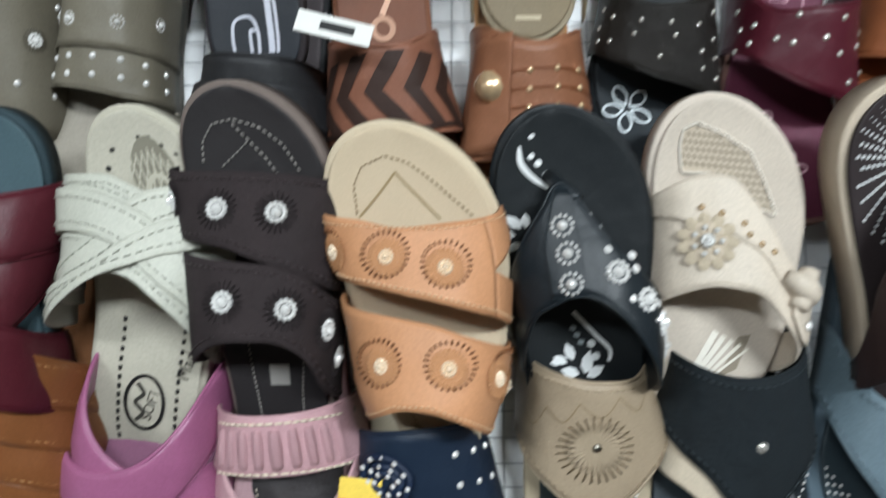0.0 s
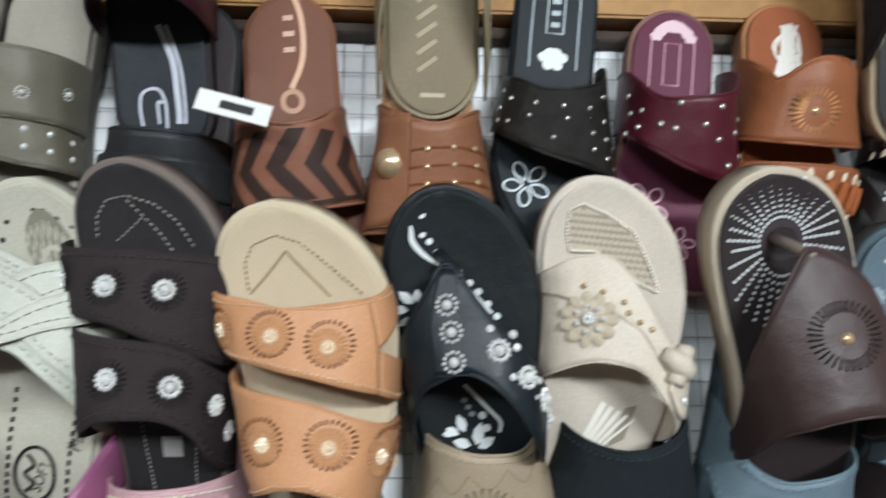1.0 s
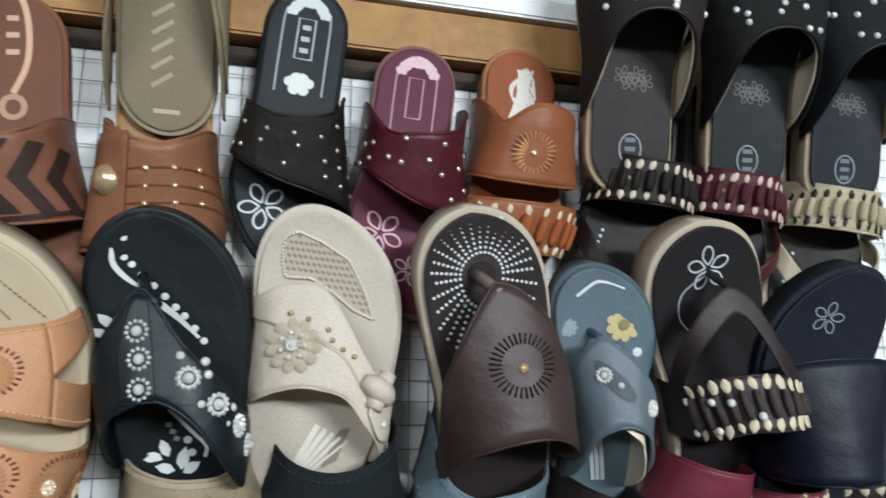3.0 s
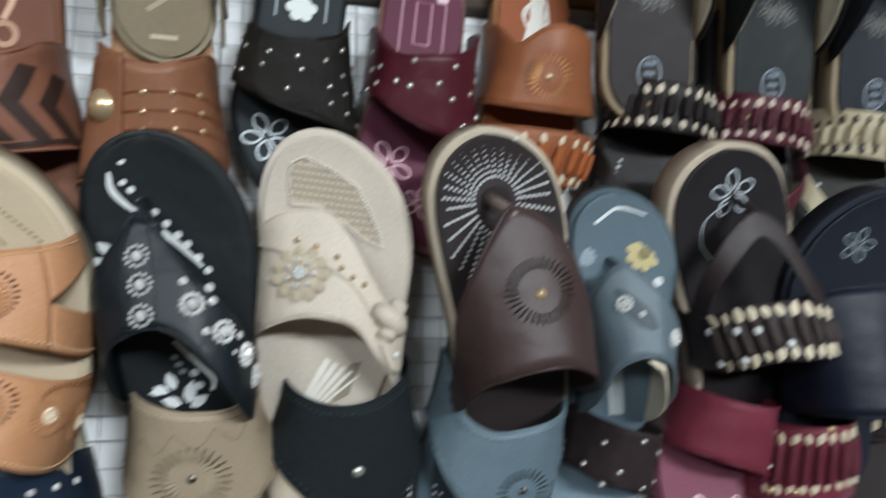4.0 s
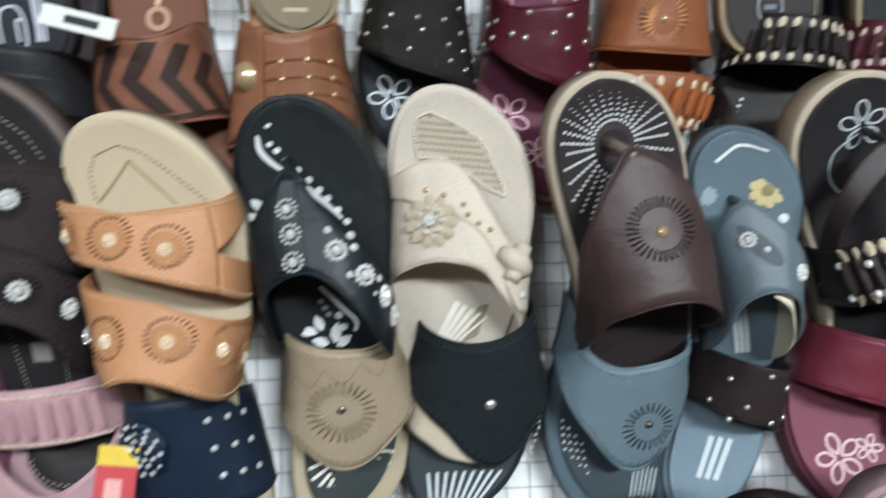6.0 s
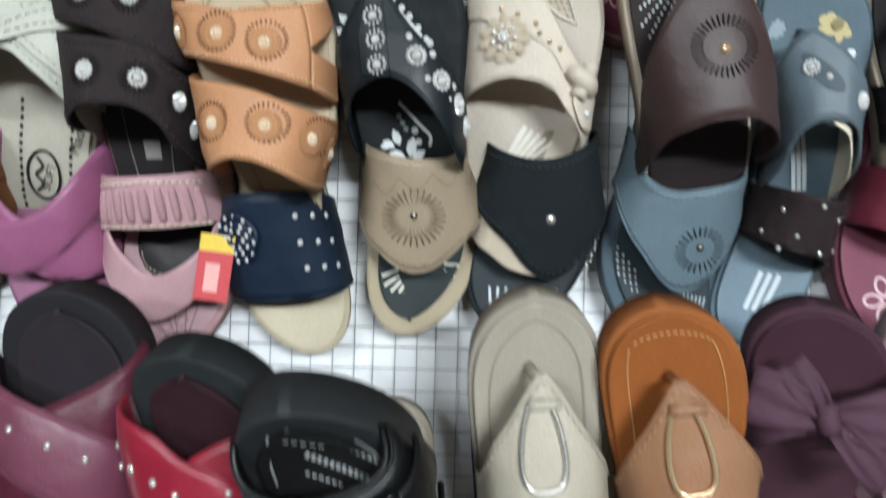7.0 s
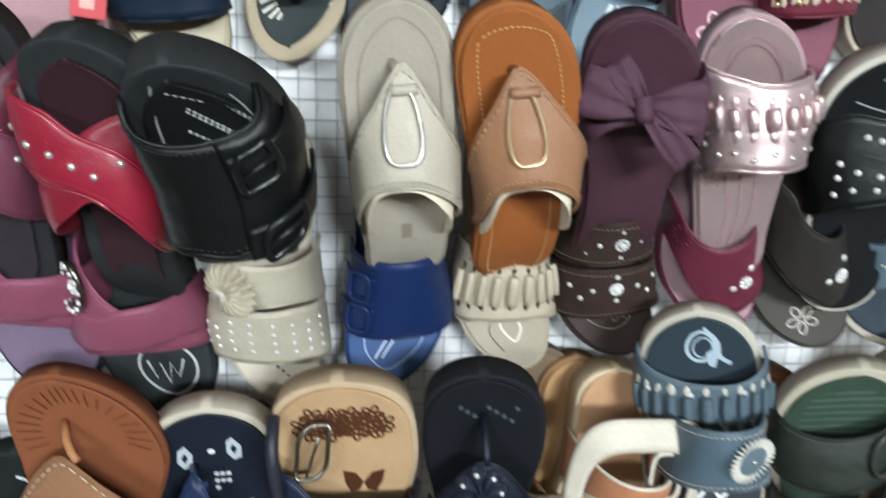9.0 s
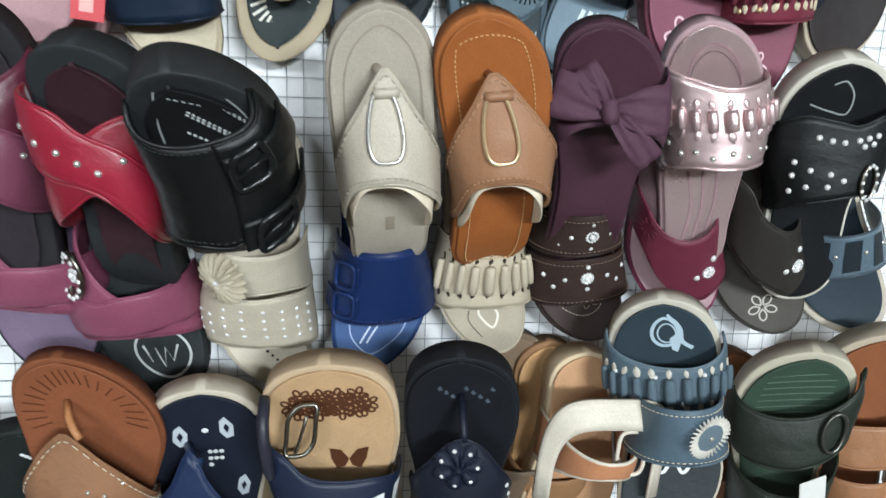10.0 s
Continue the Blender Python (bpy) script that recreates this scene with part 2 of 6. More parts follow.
    def on(self, p, t, lift=0.0):
        return self.point_at(p, t) + self.normal_at(p, t) * lift

    def bed(self, s, t, lift=0.0006):
        s, t = np.asarray(s, float), np.asarray(t, float)
        across = np.clip(s * self.hw(t) / np.maximum(self.hw(t) - self.rim, 0.0012), -1, 1)
        return np.stack([self.cx(t) + self.hw(t) * s, -t * self.L + 0 * s, self.zt(t) + 0.0022 * across ** 2 * np.clip(self.hw(t) / (0.36 * self.W), 0, 1) + lift], -1)

    def strap(self, f, b, mat, lift=0.001, th=0.0022, p0=-1.0, p1=1.0, name="strap", trim=None, stitch=None, pad=0.0, label="",
              n=36, m=13, wrinkle=0.00035):
        """A band over the foot between the front edge f(p) and the back edge b(p)."""
        P = np.linspace(p0, p1, n)
        V = np.linspace(0, 1, m)
        F, B = np.array([f(x) for x in P]), np.array([b(x) for x in P])
        PP = np.repeat(P[:, None], m, 1)
        TT = F[:, None] + (B - F)[:, None] * V[None, :]
        base = self.point_at(PP, TT)
        nn = self.normal_at(PP, TT)
        bulge = pad * np.sin(np.pi * V)[None, :, None] ** 0.6
        if wrinkle:
            ph = random.uniform(0, 6)
            bulge = bulge + wrinkle * (np.sin(PP * 7 + TT * 31 + ph) * np.sin(TT * 37 - PP * 5 + 2 * ph) + 0.5 * np.sin(PP * 19 + ph * 3))[..., None]
        ob = part(name, mesh_of(name, *shell(base + nn * (lift + th + bulge), base + nn * lift)), mat, self.e, label)
        if trim:
            tm, rad = trim
            for edge in (F, B):
                pts = self.on(P, edge, lift + th * 0.6)
                part("trim", mesh_of("trim", *tube(pts, rad, 6)), tm, ob)
        if stitch:
            for edge, d in ((F, 0.017), (B, -0.017)):
                self.dashes(lambda a, e=edge, dd=d: self.on(np.interp(a, np.linspace(0, 1, n), P), np.interp(a, np.linspace(0, 1, n), e) + dd, lift + th + 0.0006),
                            stitch, ob, count=int(36 * (p1 - p0) / 2))
        return ob

    def dashes(self, curve, mat, parent, count=40, width=0.0009, duty=0.6, name="stitching"):
        pieces = []
        for k in range(count):
            a = curve(np.array([k / count, (k + duty) / count]))
            pieces.append(tube(a, width * 0.5, 4))
        return tagged(part(name, mesh_of(name, *merged(pieces)), mat, parent), kind="stuff")

    def sewn(self, pts, mat, step=0.0032, width=0.001, parent=None, bed=True, lift=0.0008, duty=0.6):
        """A row of stitches along straight runs between points (s, t)."""
        q = np.array(pts, float)
        a = np.linspace(0, 1, len(q))
        fine = np.linspace(0, 1, 12 * len(q))
        s, t = np.interp(fine, a, q[:, 0]), np.interp(fine, a, q[:, 1])
        xyz = self.bed(s, t, lift) if bed else self.on(s, t, lift)
        cum = np.concatenate([[0], np.cumsum(np.linalg.norm(np.diff(xyz, axis=0), axis=1))])
        count = max(2, int(cum[-1] / step))
        return self.dashes(lambda x: np.stack([np.interp(x * cum[-1], cum, xyz[:, c]) for c in range(3)], -1), mat, parent or self.insole, count, width, duty)

    def mark(self, pts, width, mat, parent=None, bed=True, closed=False, name="print", lift=0.0007, steps=6):
        """A printed or sewn line through points (s, t)."""
        q = list(pts) + ([pts[0]] if closed else [])
        fine = []
        for i in range(len(q) - 1):
            p0, p1, p2, p3 = q[max(i - 1, 0)], q[i], q[i + 1], q[min(i + 2, len(q) - 1)]
            for k in range(steps):
                a = k / steps
                fine.append([0.5 * (2 * p1[c] + (p2[c] - p0[c]) * a + (2 * p0[c] - 5 * p1[c] + 4 * p2[c] - p3[c]) * a * a
                                    + (3 * p1[c] - p0[c] - 3 * p2[c] + p3[c]) * a ** 3) for c in (0, 1)])
        fine.append(list(q[-1]))
        fine = np.array(fine)
        xyz = self.bed(fine[:, 0], fine[:, 1], lift) if bed else self.on(fine[:, 0], fine[:, 1], lift)
        up = np.tile((0, 0, 1.0), (len(fine), 1)) if bed else self.normal_at(fine[:, 0], fine[:, 1])
        d = np.gradient(xyz, axis=0)
        sd = np.cross(up, d)
        sd /= np.linalg.norm(sd, axis=1, keepdims=True) + 1e-12
        v = np.concatenate([xyz - sd * width / 2, xyz + sd * width / 2])
        n = len(fine)
        return part(name, mesh_of(name, v, [(i, i + 1, n + i + 1, n + i) for i in range(n - 1)]), mat, parent or self.insole)

    def blot(self, pts, mat, parent=None, bed=True, name="print", lift=0.0006):
        """A filled printed patch with its outline through points (s, t)."""
        p = np.array(pts, float)
        c = p.mean(0)
        allp = np.concatenate([c[None], (p + c) / 2, p])
        v = self.bed(allp[:, 0], allp[:, 1], lift) if bed else self.on(allp[:, 0], allp[:, 1], lift)
        n = len(p)
        f = []
        for i in range(n):
            j = (i + 1) % n
            f += [(0, 1 + j, 1 + i), (1 + i, 1 + j, 1 + n + j, 1 + n + i)]
        ob = part(name, mesh_of(name, v, f), mat, parent or self.insole)
        return ob

    def dots(self, pts, r, mat, parent=None, bed=True, name="dots", h=0.6, lift=0.0):
        pieces = []
        for s, t in pts:
            o = self.bed(s, t, 0.0003 + lift) if bed else self.on(s, t, 0.003 + lift)
            v, f = dome(r, r * h, seg=7, rings=2)
            if bed:
                v = [np.array(x) + o for x in v]
            else:
                m = self.spot(s, t, 1.0, 0.003 + lift)
                v = [tuple(m @ Vector(x)) for x in v]
            pieces.append((v, f))
        return tagged(part(name, mesh_of(name, *merged(pieces)), mat, parent or self.insole), kind="stuff")

    def spot(self, p, t, r, lift=0.0032, turn=0.0, bed=False, sy=1.0, sz=1.0):
        if bed:
            o, n = self.bed(p, t, lift), np.array((0, 0, 1.0))
            d = np.array((0, 1.0, 0))
        else:
            o, n = self.on(p, t, lift), self.normal_at(p, t)
            d = self.point_at(p, t - 0.01) - self.point_at(p, t + 0.01)
        d = d - n * np.dot(d, n)
        d /= np.linalg.norm(d)
        x = np.cross(d, n)
        m = Matrix(((x[0], d[0], n[0], o[0]), (x[1], d[1], n[1], o[1]), (x[2], d[2], n[2], o[2]), (0, 0, 0, 1)))
        return m @ Matrix.Rotation(radians(turn), 4, "Z") @ Matrix.Diagonal((r, r * sy, r * sz, 1))

    def put(self, name, me, mat, p, t, r, parent=None, label="", **k):
        return part(name, me, mat, parent or self.e, label, self.spot(p, t, r, **k))

    def studs(self, places, r=0.0022, mat=None, parent=None, bed=False, name="stud", lift=0.003):
        for p, t in places:
            self.put(name, m_stud(), mat or SILVER, p, t, r, parent, bed=bed, lift=0.0008 if bed else lift)

    def rosette(self, p, t, r, mat, parent=None, gem=CRYSTAL, lift=0.0032, gr=0.38):
        ob = self.put("rosette", m_rosette(), mat, p, t, r, parent, lift=lift)
        part("rhinestone", m_rhinestone(), gem, self.e if parent is None else parent, "", self.spot(p, t, r * gr, lift + r * 0.09))
        return ob

    def rhinestones(self, places, r, parent=None, mat=None):
        for p, t in places:
            self.put("rhinestone", m_rhinestone(), mat or CRYSTAL, p, t, r, parent)

    def slits(self, p, t, r, parent, mat=None, n=24, inner=0.6, lift=0.0038):
        """A ring of short cuts round a centre."""
        pieces = []
        m = self.spot(p, t, 1.0, lift)
        for k in range(n):
            a = 2 * math.pi * k / n
            q = []
            for rr in (inner * r, r):
                loc = Vector((rr * math.cos(a), rr * math.sin(a), 0))
                x = m @ loc
                q.append(self.drape(x))
            pieces.append(tube(np.array(q), 0.0006, 4))
        return tagged(part("cut_pattern", mesh_of("cuts", *merged(pieces)), mat or BLACK_INK, parent), kind="stuff")

    def drape(self, x, lift=0.0038):
        """The place on the instep nearest to x, seen along z."""
        t = -x[1] / self.L
        a = float(np.maximum(self.hw(np.clip(t, 0.1, 0.86)), 0.02) * self.hug + 0.0012)
        s = np.clip((x[0] - float(self.cx(t))) / a, -0.995, 0.995)
        q = np.sign(s) * np.arcsin(np.abs(s) ** (1 / 0.9)) / (np.pi / 2)
        return self.on(np.array(q), np.array(t + self.shift), lift)

    def fringe(self, t0, t1, mat, parent, n=12, p0=-0.8, p1=0.8, bead=None, bead_r=0.0045, thick=0.8):
        """A row of padded fingers between two rows of leaf-shaped beads."""
        step = (p1 - p0) / n
        front, back = t0 if callable(t0) else flat(t0), t1 if callable(t1) else flat(t1)
        for k in range(n):
            p = p0 + (k + 0.5) * step
            t0, t1 = front(p), back(p)
            arc = np.linalg.norm(self.point_at(p + step / 2, t0) - self.point_at(p - step / 2, t0))
            tm = (t0 + t1) / 2
            part("fringe_strip", m_finger(), mat, parent, "", self.spot(p, tm, arc * 0.95 * thick, 0.0028, sy=(t1 - t0) * self.L / 2 / (arc * 0.95 * thick)))
            if bead:
                part("leaf_bead", m_leafbead(), bead, parent, "", self.spot(p, t0 - 0.012, bead_r * random.uniform(0.45, 0.72), 0.0035, turn=random.uniform(-25, 25), sy=1.35))
                part("leaf_bead", m_leafbead(), bead, parent, "", self.spot(p, t1 + 0.012, bead_r * random.uniform(0.45, 0.72), 0.0035, turn=180 + random.uniform(-25, 25), sy=1.35))

    def thong(self, t0, t1, mat, r=0.0028, s=0.12):
        """The post between the toes, from the footbed to the strap's point."""
        a = self.bed(s * self.side, t0, 0.0)
        b = self.on(0.0, t1, 0.0015)
        pts = [a, a + (b - a) * 0.35 + np.array((0, 0, 0.007)), a + (b - a) * 0.7 + np.array((0, 0, 0.005)), b]
        part("toe_post", mesh_of("toe_post", *tube(pts, r, 8)), mat, self.e)

    def word(self, text, s, t, size, turn, mat):
        """Small lettering printed on the footbed."""
        cu = bpy.data.curves.new("lettering", "FONT")
        cu.body, cu.size, cu.align_x, cu.align_y = text, size, "CENTER", "CENTER"
        cu.materials.append(mat)
        ob = new("lettering", cu)
        ob.parent = self.insole
        ob.matrix_local = self.spot(s, t, 1.0, 0.0014, turn, True)
        return ob

    def ring_mark(self, s, t, rx, ry, width, mat, n=20, **k):
        self.mark([(s + rx * math.cos(a), t + ry * math.sin(a)) for a in np.arange(n) * 2 * math.pi / n], width, mat, closed=True, steps=2, **k)

    def inner_line(self, t0=0.06, t1=0.93, inset=0.8, mat=None, count=110, width=0.001):
        """Sewing round the footbed."""
        a = np.linspace(t0, t1, 40)
        left = self.bed(-inset + 0 * a, a, 0.0005)
        right = self.bed(inset + 0 * a, a, 0.0005)[::-1]
        top = [self.bed(inset * math.cos(q), t0 - 0.035 * math.sin(q), 0.0005) for q in np.linspace(0, math.pi, 12)[1:-1]]
        loop = np.concatenate([left, right, np.array(top)])
        cum = np.concatenate([[0], np.cumsum(np.linalg.norm(np.diff(loop, axis=0), axis=1))])
        cum /= cum[-1]
        self.dashes(lambda x: np.stack([np.interp(x, cum, loop[:, c]) for c in range(3)], -1), mat or THREAD, self.insole, count, width)

    def flower_print(self, s, t, r, mat, n=5, turn=0.0, width=0.0009):
        """Outlined petals round a point of the footbed."""
        o = self.bed(s, t)
        for k in range(n):
            a = turn + 2 * math.pi * k / n
            pts = []
            for d, wd in ((0.15, 0), (0.5, 0.24), (0.85, 0.2), (1.0, 0), (0.85, -0.2), (0.5, -0.24)):
                x = r * (d * math.cos(a) - wd * math.sin(a))
                y = r * (d * math.sin(a) + wd * math.cos(a))
                tt = t - y / self.L
                pts.append(((o[0] + x - float(self.cx(tt))) / float(self.hw(tt)), tt))
            self.mark(pts, width, mat, closed=True, steps=3)


def edge(*pairs):
    """A smooth edge through (p, t) pairs."""
    xs, ys = [a for a, _ in pairs], [b for _, b in pairs]

    def f(x):
        i = int(np.clip(np.searchsorted(xs, x) - 1, 0, len(xs) - 2))
        k = float(np.clip((x - xs[i]) / (xs[i + 1] - xs[i]), 0, 1))
        m = [(ys[min(j + 1, len(ys) - 1)] - ys[max(j - 1, 0)]) / (xs[min(j + 1, len(ys) - 1)] - xs[max(j - 1, 0)]) for j in (i, i + 1)]
        d = xs[i + 1] - xs[i]
        return ((2 * k ** 3 - 3 * k * k + 1) * ys[i] + (k ** 3 - 2 * k * k + k) * d * m[0]
                + (-2 * k ** 3 + 3 * k * k) * ys[i + 1] + (k ** 3 - k * k) * d * m[1])
    return f


def flat(t):
    return lambda p: t


def bow_edge(mid, side):
    """An arched edge: mid at the instep's ridge, side at the sole."""
    return lambda p: mid + (side - mid) * p * p


def slant(a, b):
    """A straight edge from a at p = -1 to b at p = 1."""
    return lambda p: a + (b - a) * (p + 1) / 2


# ---- the shop round the rack ----
def box_mesh(name, x0, x1, y0, y1, z0, z1, bevel=0.0):
    bm = bmesh.new()
    bmesh.ops.create_cube(bm, size=1)
    bmesh.ops.transform(bm, verts=bm.verts, matrix=Matrix.Translation(((x0 + x1) / 2, (y0 + y1) / 2, (z0 + z1) / 2)) @ Matrix.Diagonal((x1 - x0, y1 - y0, z1 - z0, 1)))
    if bevel:
        bmesh.ops.bevel(bm, geom=bm.edges[:], offset=bevel, segments=2, affect="EDGES")
    me = bpy.data.meshes.new(name)
    bm.to_mesh(me)
    bm.free()
    return me


def setting(name, me, mat, label, m=None):
    ob = new(name, me)
    me.materials.append(mat)
    if m is not None:
        ob.matrix_world = m
    return tagged(ob, label, name.split("_")[0], kind="structure")


PLASTER = surface("painted_plaster", "7C776E", 0.8, grain=60.0, bump=0.2, vary=0.08, stain=2.0)
FLOOR_TILE = surface("floor_tile", "4C463E", 0.4, grain=30.0, bump=0.1, vary=0.15, stain=3.0)
setting("floor", box_mesh("floor", -3, 3, -4, 1.2, -0.1, 0), FLOOR_TILE, "grey-brown tiled shop floor")
setting("ceiling", box_mesh("ceiling", -3, 3, -4, 1.2, 2.75, 2.85), surface("ceiling_paint", "AAA69E", 0.9, grain=40.0, vary=0.05, stain=2.0), "white painted shop ceiling")
setting("wall_north", box_mesh("wall_north", -3, 3, 1.1, 1.2, 0, 2.75), surface("pale_wall", "C8CCCE", 0.6, grain=60.0, bump=0.1, vary=0.06, stain=2.0), "pale grey painted wall behind the rack")
setting("wall_south", box_mesh("wall_south", -3, 3, -4, -3.9, 0, 2.75), PLASTER, "plain painted wall of the shop")
setting("wall_west", box_mesh("wall_west", -3, -2.9, -3.9, 1.1, 0, 2.75), PLASTER, "plain painted wall of the shop")
setting("wall_east", box_mesh("wall_east", 2.9, 3, -3.9, 1.1, 0, 2.75), PLASTER, "plain painted wall of the shop")
for lx, ly in ((1.1, -3.2), (-1.2, -3.1)):
    lamp = new("ceiling_lamp")
    tagged(lamp, "white fluorescent lamp on the ceiling", "lamp", "ceiling lamps")
    lamp.location = (lx, ly, 2.75)
    glow = bpy.data.materials.get("lamp_diffuser") or bpy.data.materials.new("lamp_diffuser")
    glow.use_nodes = True
    glow.node_tree.nodes["Principled BSDF"].inputs["Emission Color"].default_value = (0.95, 1, 1.05, 1)
    glow.node_tree.nodes["Principled BSDF"].inputs["Emission Strength"].default_value = 4.0
    part("diffuser", box_mesh("diffuser", -0.6, 0.6, -0.15, 0.15, -0.07, -0.052, 0.003), glow, lamp)
    part("housing", box_mesh("housing", -0.65, 0.65, -0.18, 0.18, -0.05, 0, 0.006), surface("lamp_enamel", "E6E4DE", 0.4, bump=0.0), lamp)

# ---- the rack ----
BOARD = surface("white_board", "F0F1F2", 0.28, grain=200.0, bump=0.08, vary=0.04, stain=6.0)
WOOD = surface("pale_wood", "A67C4E", 0.45, grain=90.0, bump=0.3, vary=0.25, stain=14.0)
WIRE = surface("dark_wire", "7E858B", 0.4, bump=0.0, vary=0.1, metal=0.6)
rack = new("display_rack")
tagged(rack, "white leaning display board with dark wire mesh and wooden top rail", "display rack")
rack.matrix_world = G
part("backboard", box_mesh("backboard", -0.75, 1.25, 0.004, 0.022, -1.03, 0.463), BOARD, rack, "glossy white board")
mesh_panel = part("wire_mesh", mesh_of("wire_frame", *merged([tube([(-0.75, 0.0, -1.03), (-0.75, 0.0, 0.46)], 0.003, 6), tube([(1.25, 0.0, -1.03), (1.25, 0.0, 0.46)], 0.003, 6)])), WIRE, rack, "thin dark wire mesh")
up_wire = mesh_of("up_wire", *tube([(0, 0, -1.03), (0, 0, 0.46)], 0.00033, 5))
cross_wire = mesh_of("cross_wire", *tube([(-0.75, -0.0013, 0), (1.25, -0.0013, 0)], 0.00033, 5))
CELL = 0.0165
for k in range(66):
    part("wire", up_wire, WIRE, mesh_panel, "", Matrix.Translation((-0.3 + k * CELL + 0.001 * math.sin(k * 2.1), 0, 0)))
for k in range(54):
    part("wire", cross_wire, WIRE, mesh_panel, "", Matrix.Translation((0, 0, -0.43 + k * CELL + 0.0008 * math.sin(k * 1.7))))
part("top_rail", box_mesh("top_rail", -0.75, 1.25, -0.03, 0.02, 0.466, 0.506, 0.002), WOOD, rack, "pale wooden rail")
# thin dark strip, added as the shade below the top rail
part("rail_shadow_strip", box_mesh("strip", -0.75, 1.25, -0.012, 0.02, 0.4555, 0.464, 0.001), surface("rail_shade", "3A2B20", 0.6), rack, "dark strip standing in for the shade under the rail")
part("top_shelf", box_mesh("top_shelf", -0.75, 1.25, -0.036, 0.16, 0.508, 0.526, 0.002), BOARD, rack, "white shelf board")


# ---- sandals of the middle row, toes up ----
s = Sandal("tan leather sandal with two rosette bands and cream footbed", 0.0529, 0.2895, 0.1447, -5.3, 21.1, -4, heel=0.58, dip=0.04, W=0.0933, skew=0.151, point=2.42, hug=0.941, high=1.03, waist=0.875, L=0.227, shift=0.0, side=-1, th=0.026, sole="C4B49B", top="B09C7D",
           top_mat=surface("cream_footbed", "C1AF95", 0.7, grain=900.0, bump=0.15, vary=0.08))
TANL = leather("BC8761", 0.5)
a = s.strap(edge((-1, 0.2), (-0.7, 0.2), (-0.32, 0.21), (-0.07, 0.23), (0.2, 0.23), (0.56, 0.23)), edge((-1, 0.335), (-0.74, 0.34), (-0.34, 0.35), (-0.07, 0.37), (0.2, 0.4), (0.56, 0.44)), TANL, p1=0.56, wrinkle=0.00025)
s.strap(edge((0.56, 0.23), (1, 0.225)), edge((0.56, 0.342), (1, 0.29)), TANL, p0=0.56, n=12, wrinkle=0.0, name="strap_tongue")
s.strap(edge((0.56, 0.346), (1, 0.41)), edge((0.56, 0.44), (1, 0.51)), TANL, p0=0.56, n=12, wrinkle=0.0, name="strap_tongue")
b = s.strap(edge((-1, 0.4), (-0.56, 0.4), (-0.21, 0.41), (0.04, 0.43), (0.33, 0.47), (0.8, 0.53), (1, 0.56)), edge((-1, 0.69), (-0.78, 0.665), (-0.24, 0.6), (0, 0.6), (0.29, 0.64), (0.75, 0.72), (1, 0.76)), TANL, wrinkle=0.00025)
SEW = leather("D9B591")
s.sewn([(-0.98, 0.325), (-0.74, 0.328), (-0.34, 0.338), (-0.07, 0.358), (0.2, 0.388), (0.56, 0.428), (0.98, 0.495)], SEW, 0.0028, 0.0011, a, False, 0.0036)
s.sewn([(-0.95, 0.212), (-0.32, 0.222), (0.2, 0.242), (0.95, 0.238)], SEW, 0.0028, 0.0008, a, False, 0.0036)
s.sewn([(-0.98, 0.675), (-0.78, 0.652), (-0.24, 0.588), (0, 0.588), (0.29, 0.628), (0.75, 0.706), (0.98, 0.742)], SEW, 0.0028, 0.0009, b, False, 0.0036)
for p, t, o in ((-0.65, 0.28, a), (-0.17, 0.29, a), (0.16, 0.32, a), (-0.29, 0.51, b), (0.14, 0.52, b), (0.55, 0.57, b), (0.86, 0.63, b)):
    s.rosette(p, t, 0.0102, leather("B9855D", 0.35), o, surface("champagne_glass", "F0DCC2", 0.2, bump=0.0, vary=0.12, metal=0.25, coat=1.0), lift=0.0036, gr=0.42)
    s.slits(p, t, 0.0122, o, leather("7A4E30"), 26, 0.82)
SEAM = surface("thread", "8E7B5E", 0.8, bump=0.0)
s.sewn([(-0.62, 0.21), (-0.59, 0.14), (-0.46, 0.1), (-0.11, 0.08), (0.18, 0.1), (0.35, 0.14), (0.51, 0.19), (0.69, 0.24)], SEAM, 0.003, 0.0009)
for line in ([(-0.61, 0.22), (-0.3, 0.165), (-0.04, 0.12)], [(-0.04, 0.12), (0.04, 0.15), (0.3, 0.24)]):
    s.mark(line, 0.0013, leather("93805F"))
s.sewn([(-0.6, 0.55), (-0.5, 0.75), (-0.3, 0.9)], SEAM, 0.003, 0.0009)

s = Sandal("dark brown nubuck sandal with rhinestone bands and black footbed", -0.0301, 0.3144, 0.135, -1.5, 22, -3, heel=0.86, dip=0.022, W=0.0840, skew=0.154, point=2.63, hug=1.013, high=1.07, waist=0.851, L=0.232, shift=0.0, side=-1, th=0.024, sole="6E625C", top="262324")
DKN = nubuck("2B2324")
a = s.strap(edge((-1, 0.2), (-0.57, 0.2), (-0.09, 0.2), (0.3, 0.21), (0.71, 0.23), (1, 0.25)), edge((-1, 0.34), (-0.55, 0.35), (-0.14, 0.36), (0.09, 0.39), (0.35, 0.42), (0.69, 0.47), (1, 0.51)), DKN, wrinkle=0.00025, stitch=leather("3A3132"))
b = s.strap(edge((-1, 0.375), (-0.51, 0.38), (-0.01, 0.39), (0.3, 0.41), (0.58, 0.46), (1, 0.55)), edge((-1, 0.68), (-0.6, 0.62), (-0.24, 0.56), (0, 0.55), (0.25, 0.56), (0.5, 0.61), (0.69, 0.69), (1, 0.8)), DKN, wrinkle=0.00025, stitch=leather("3A3132"))
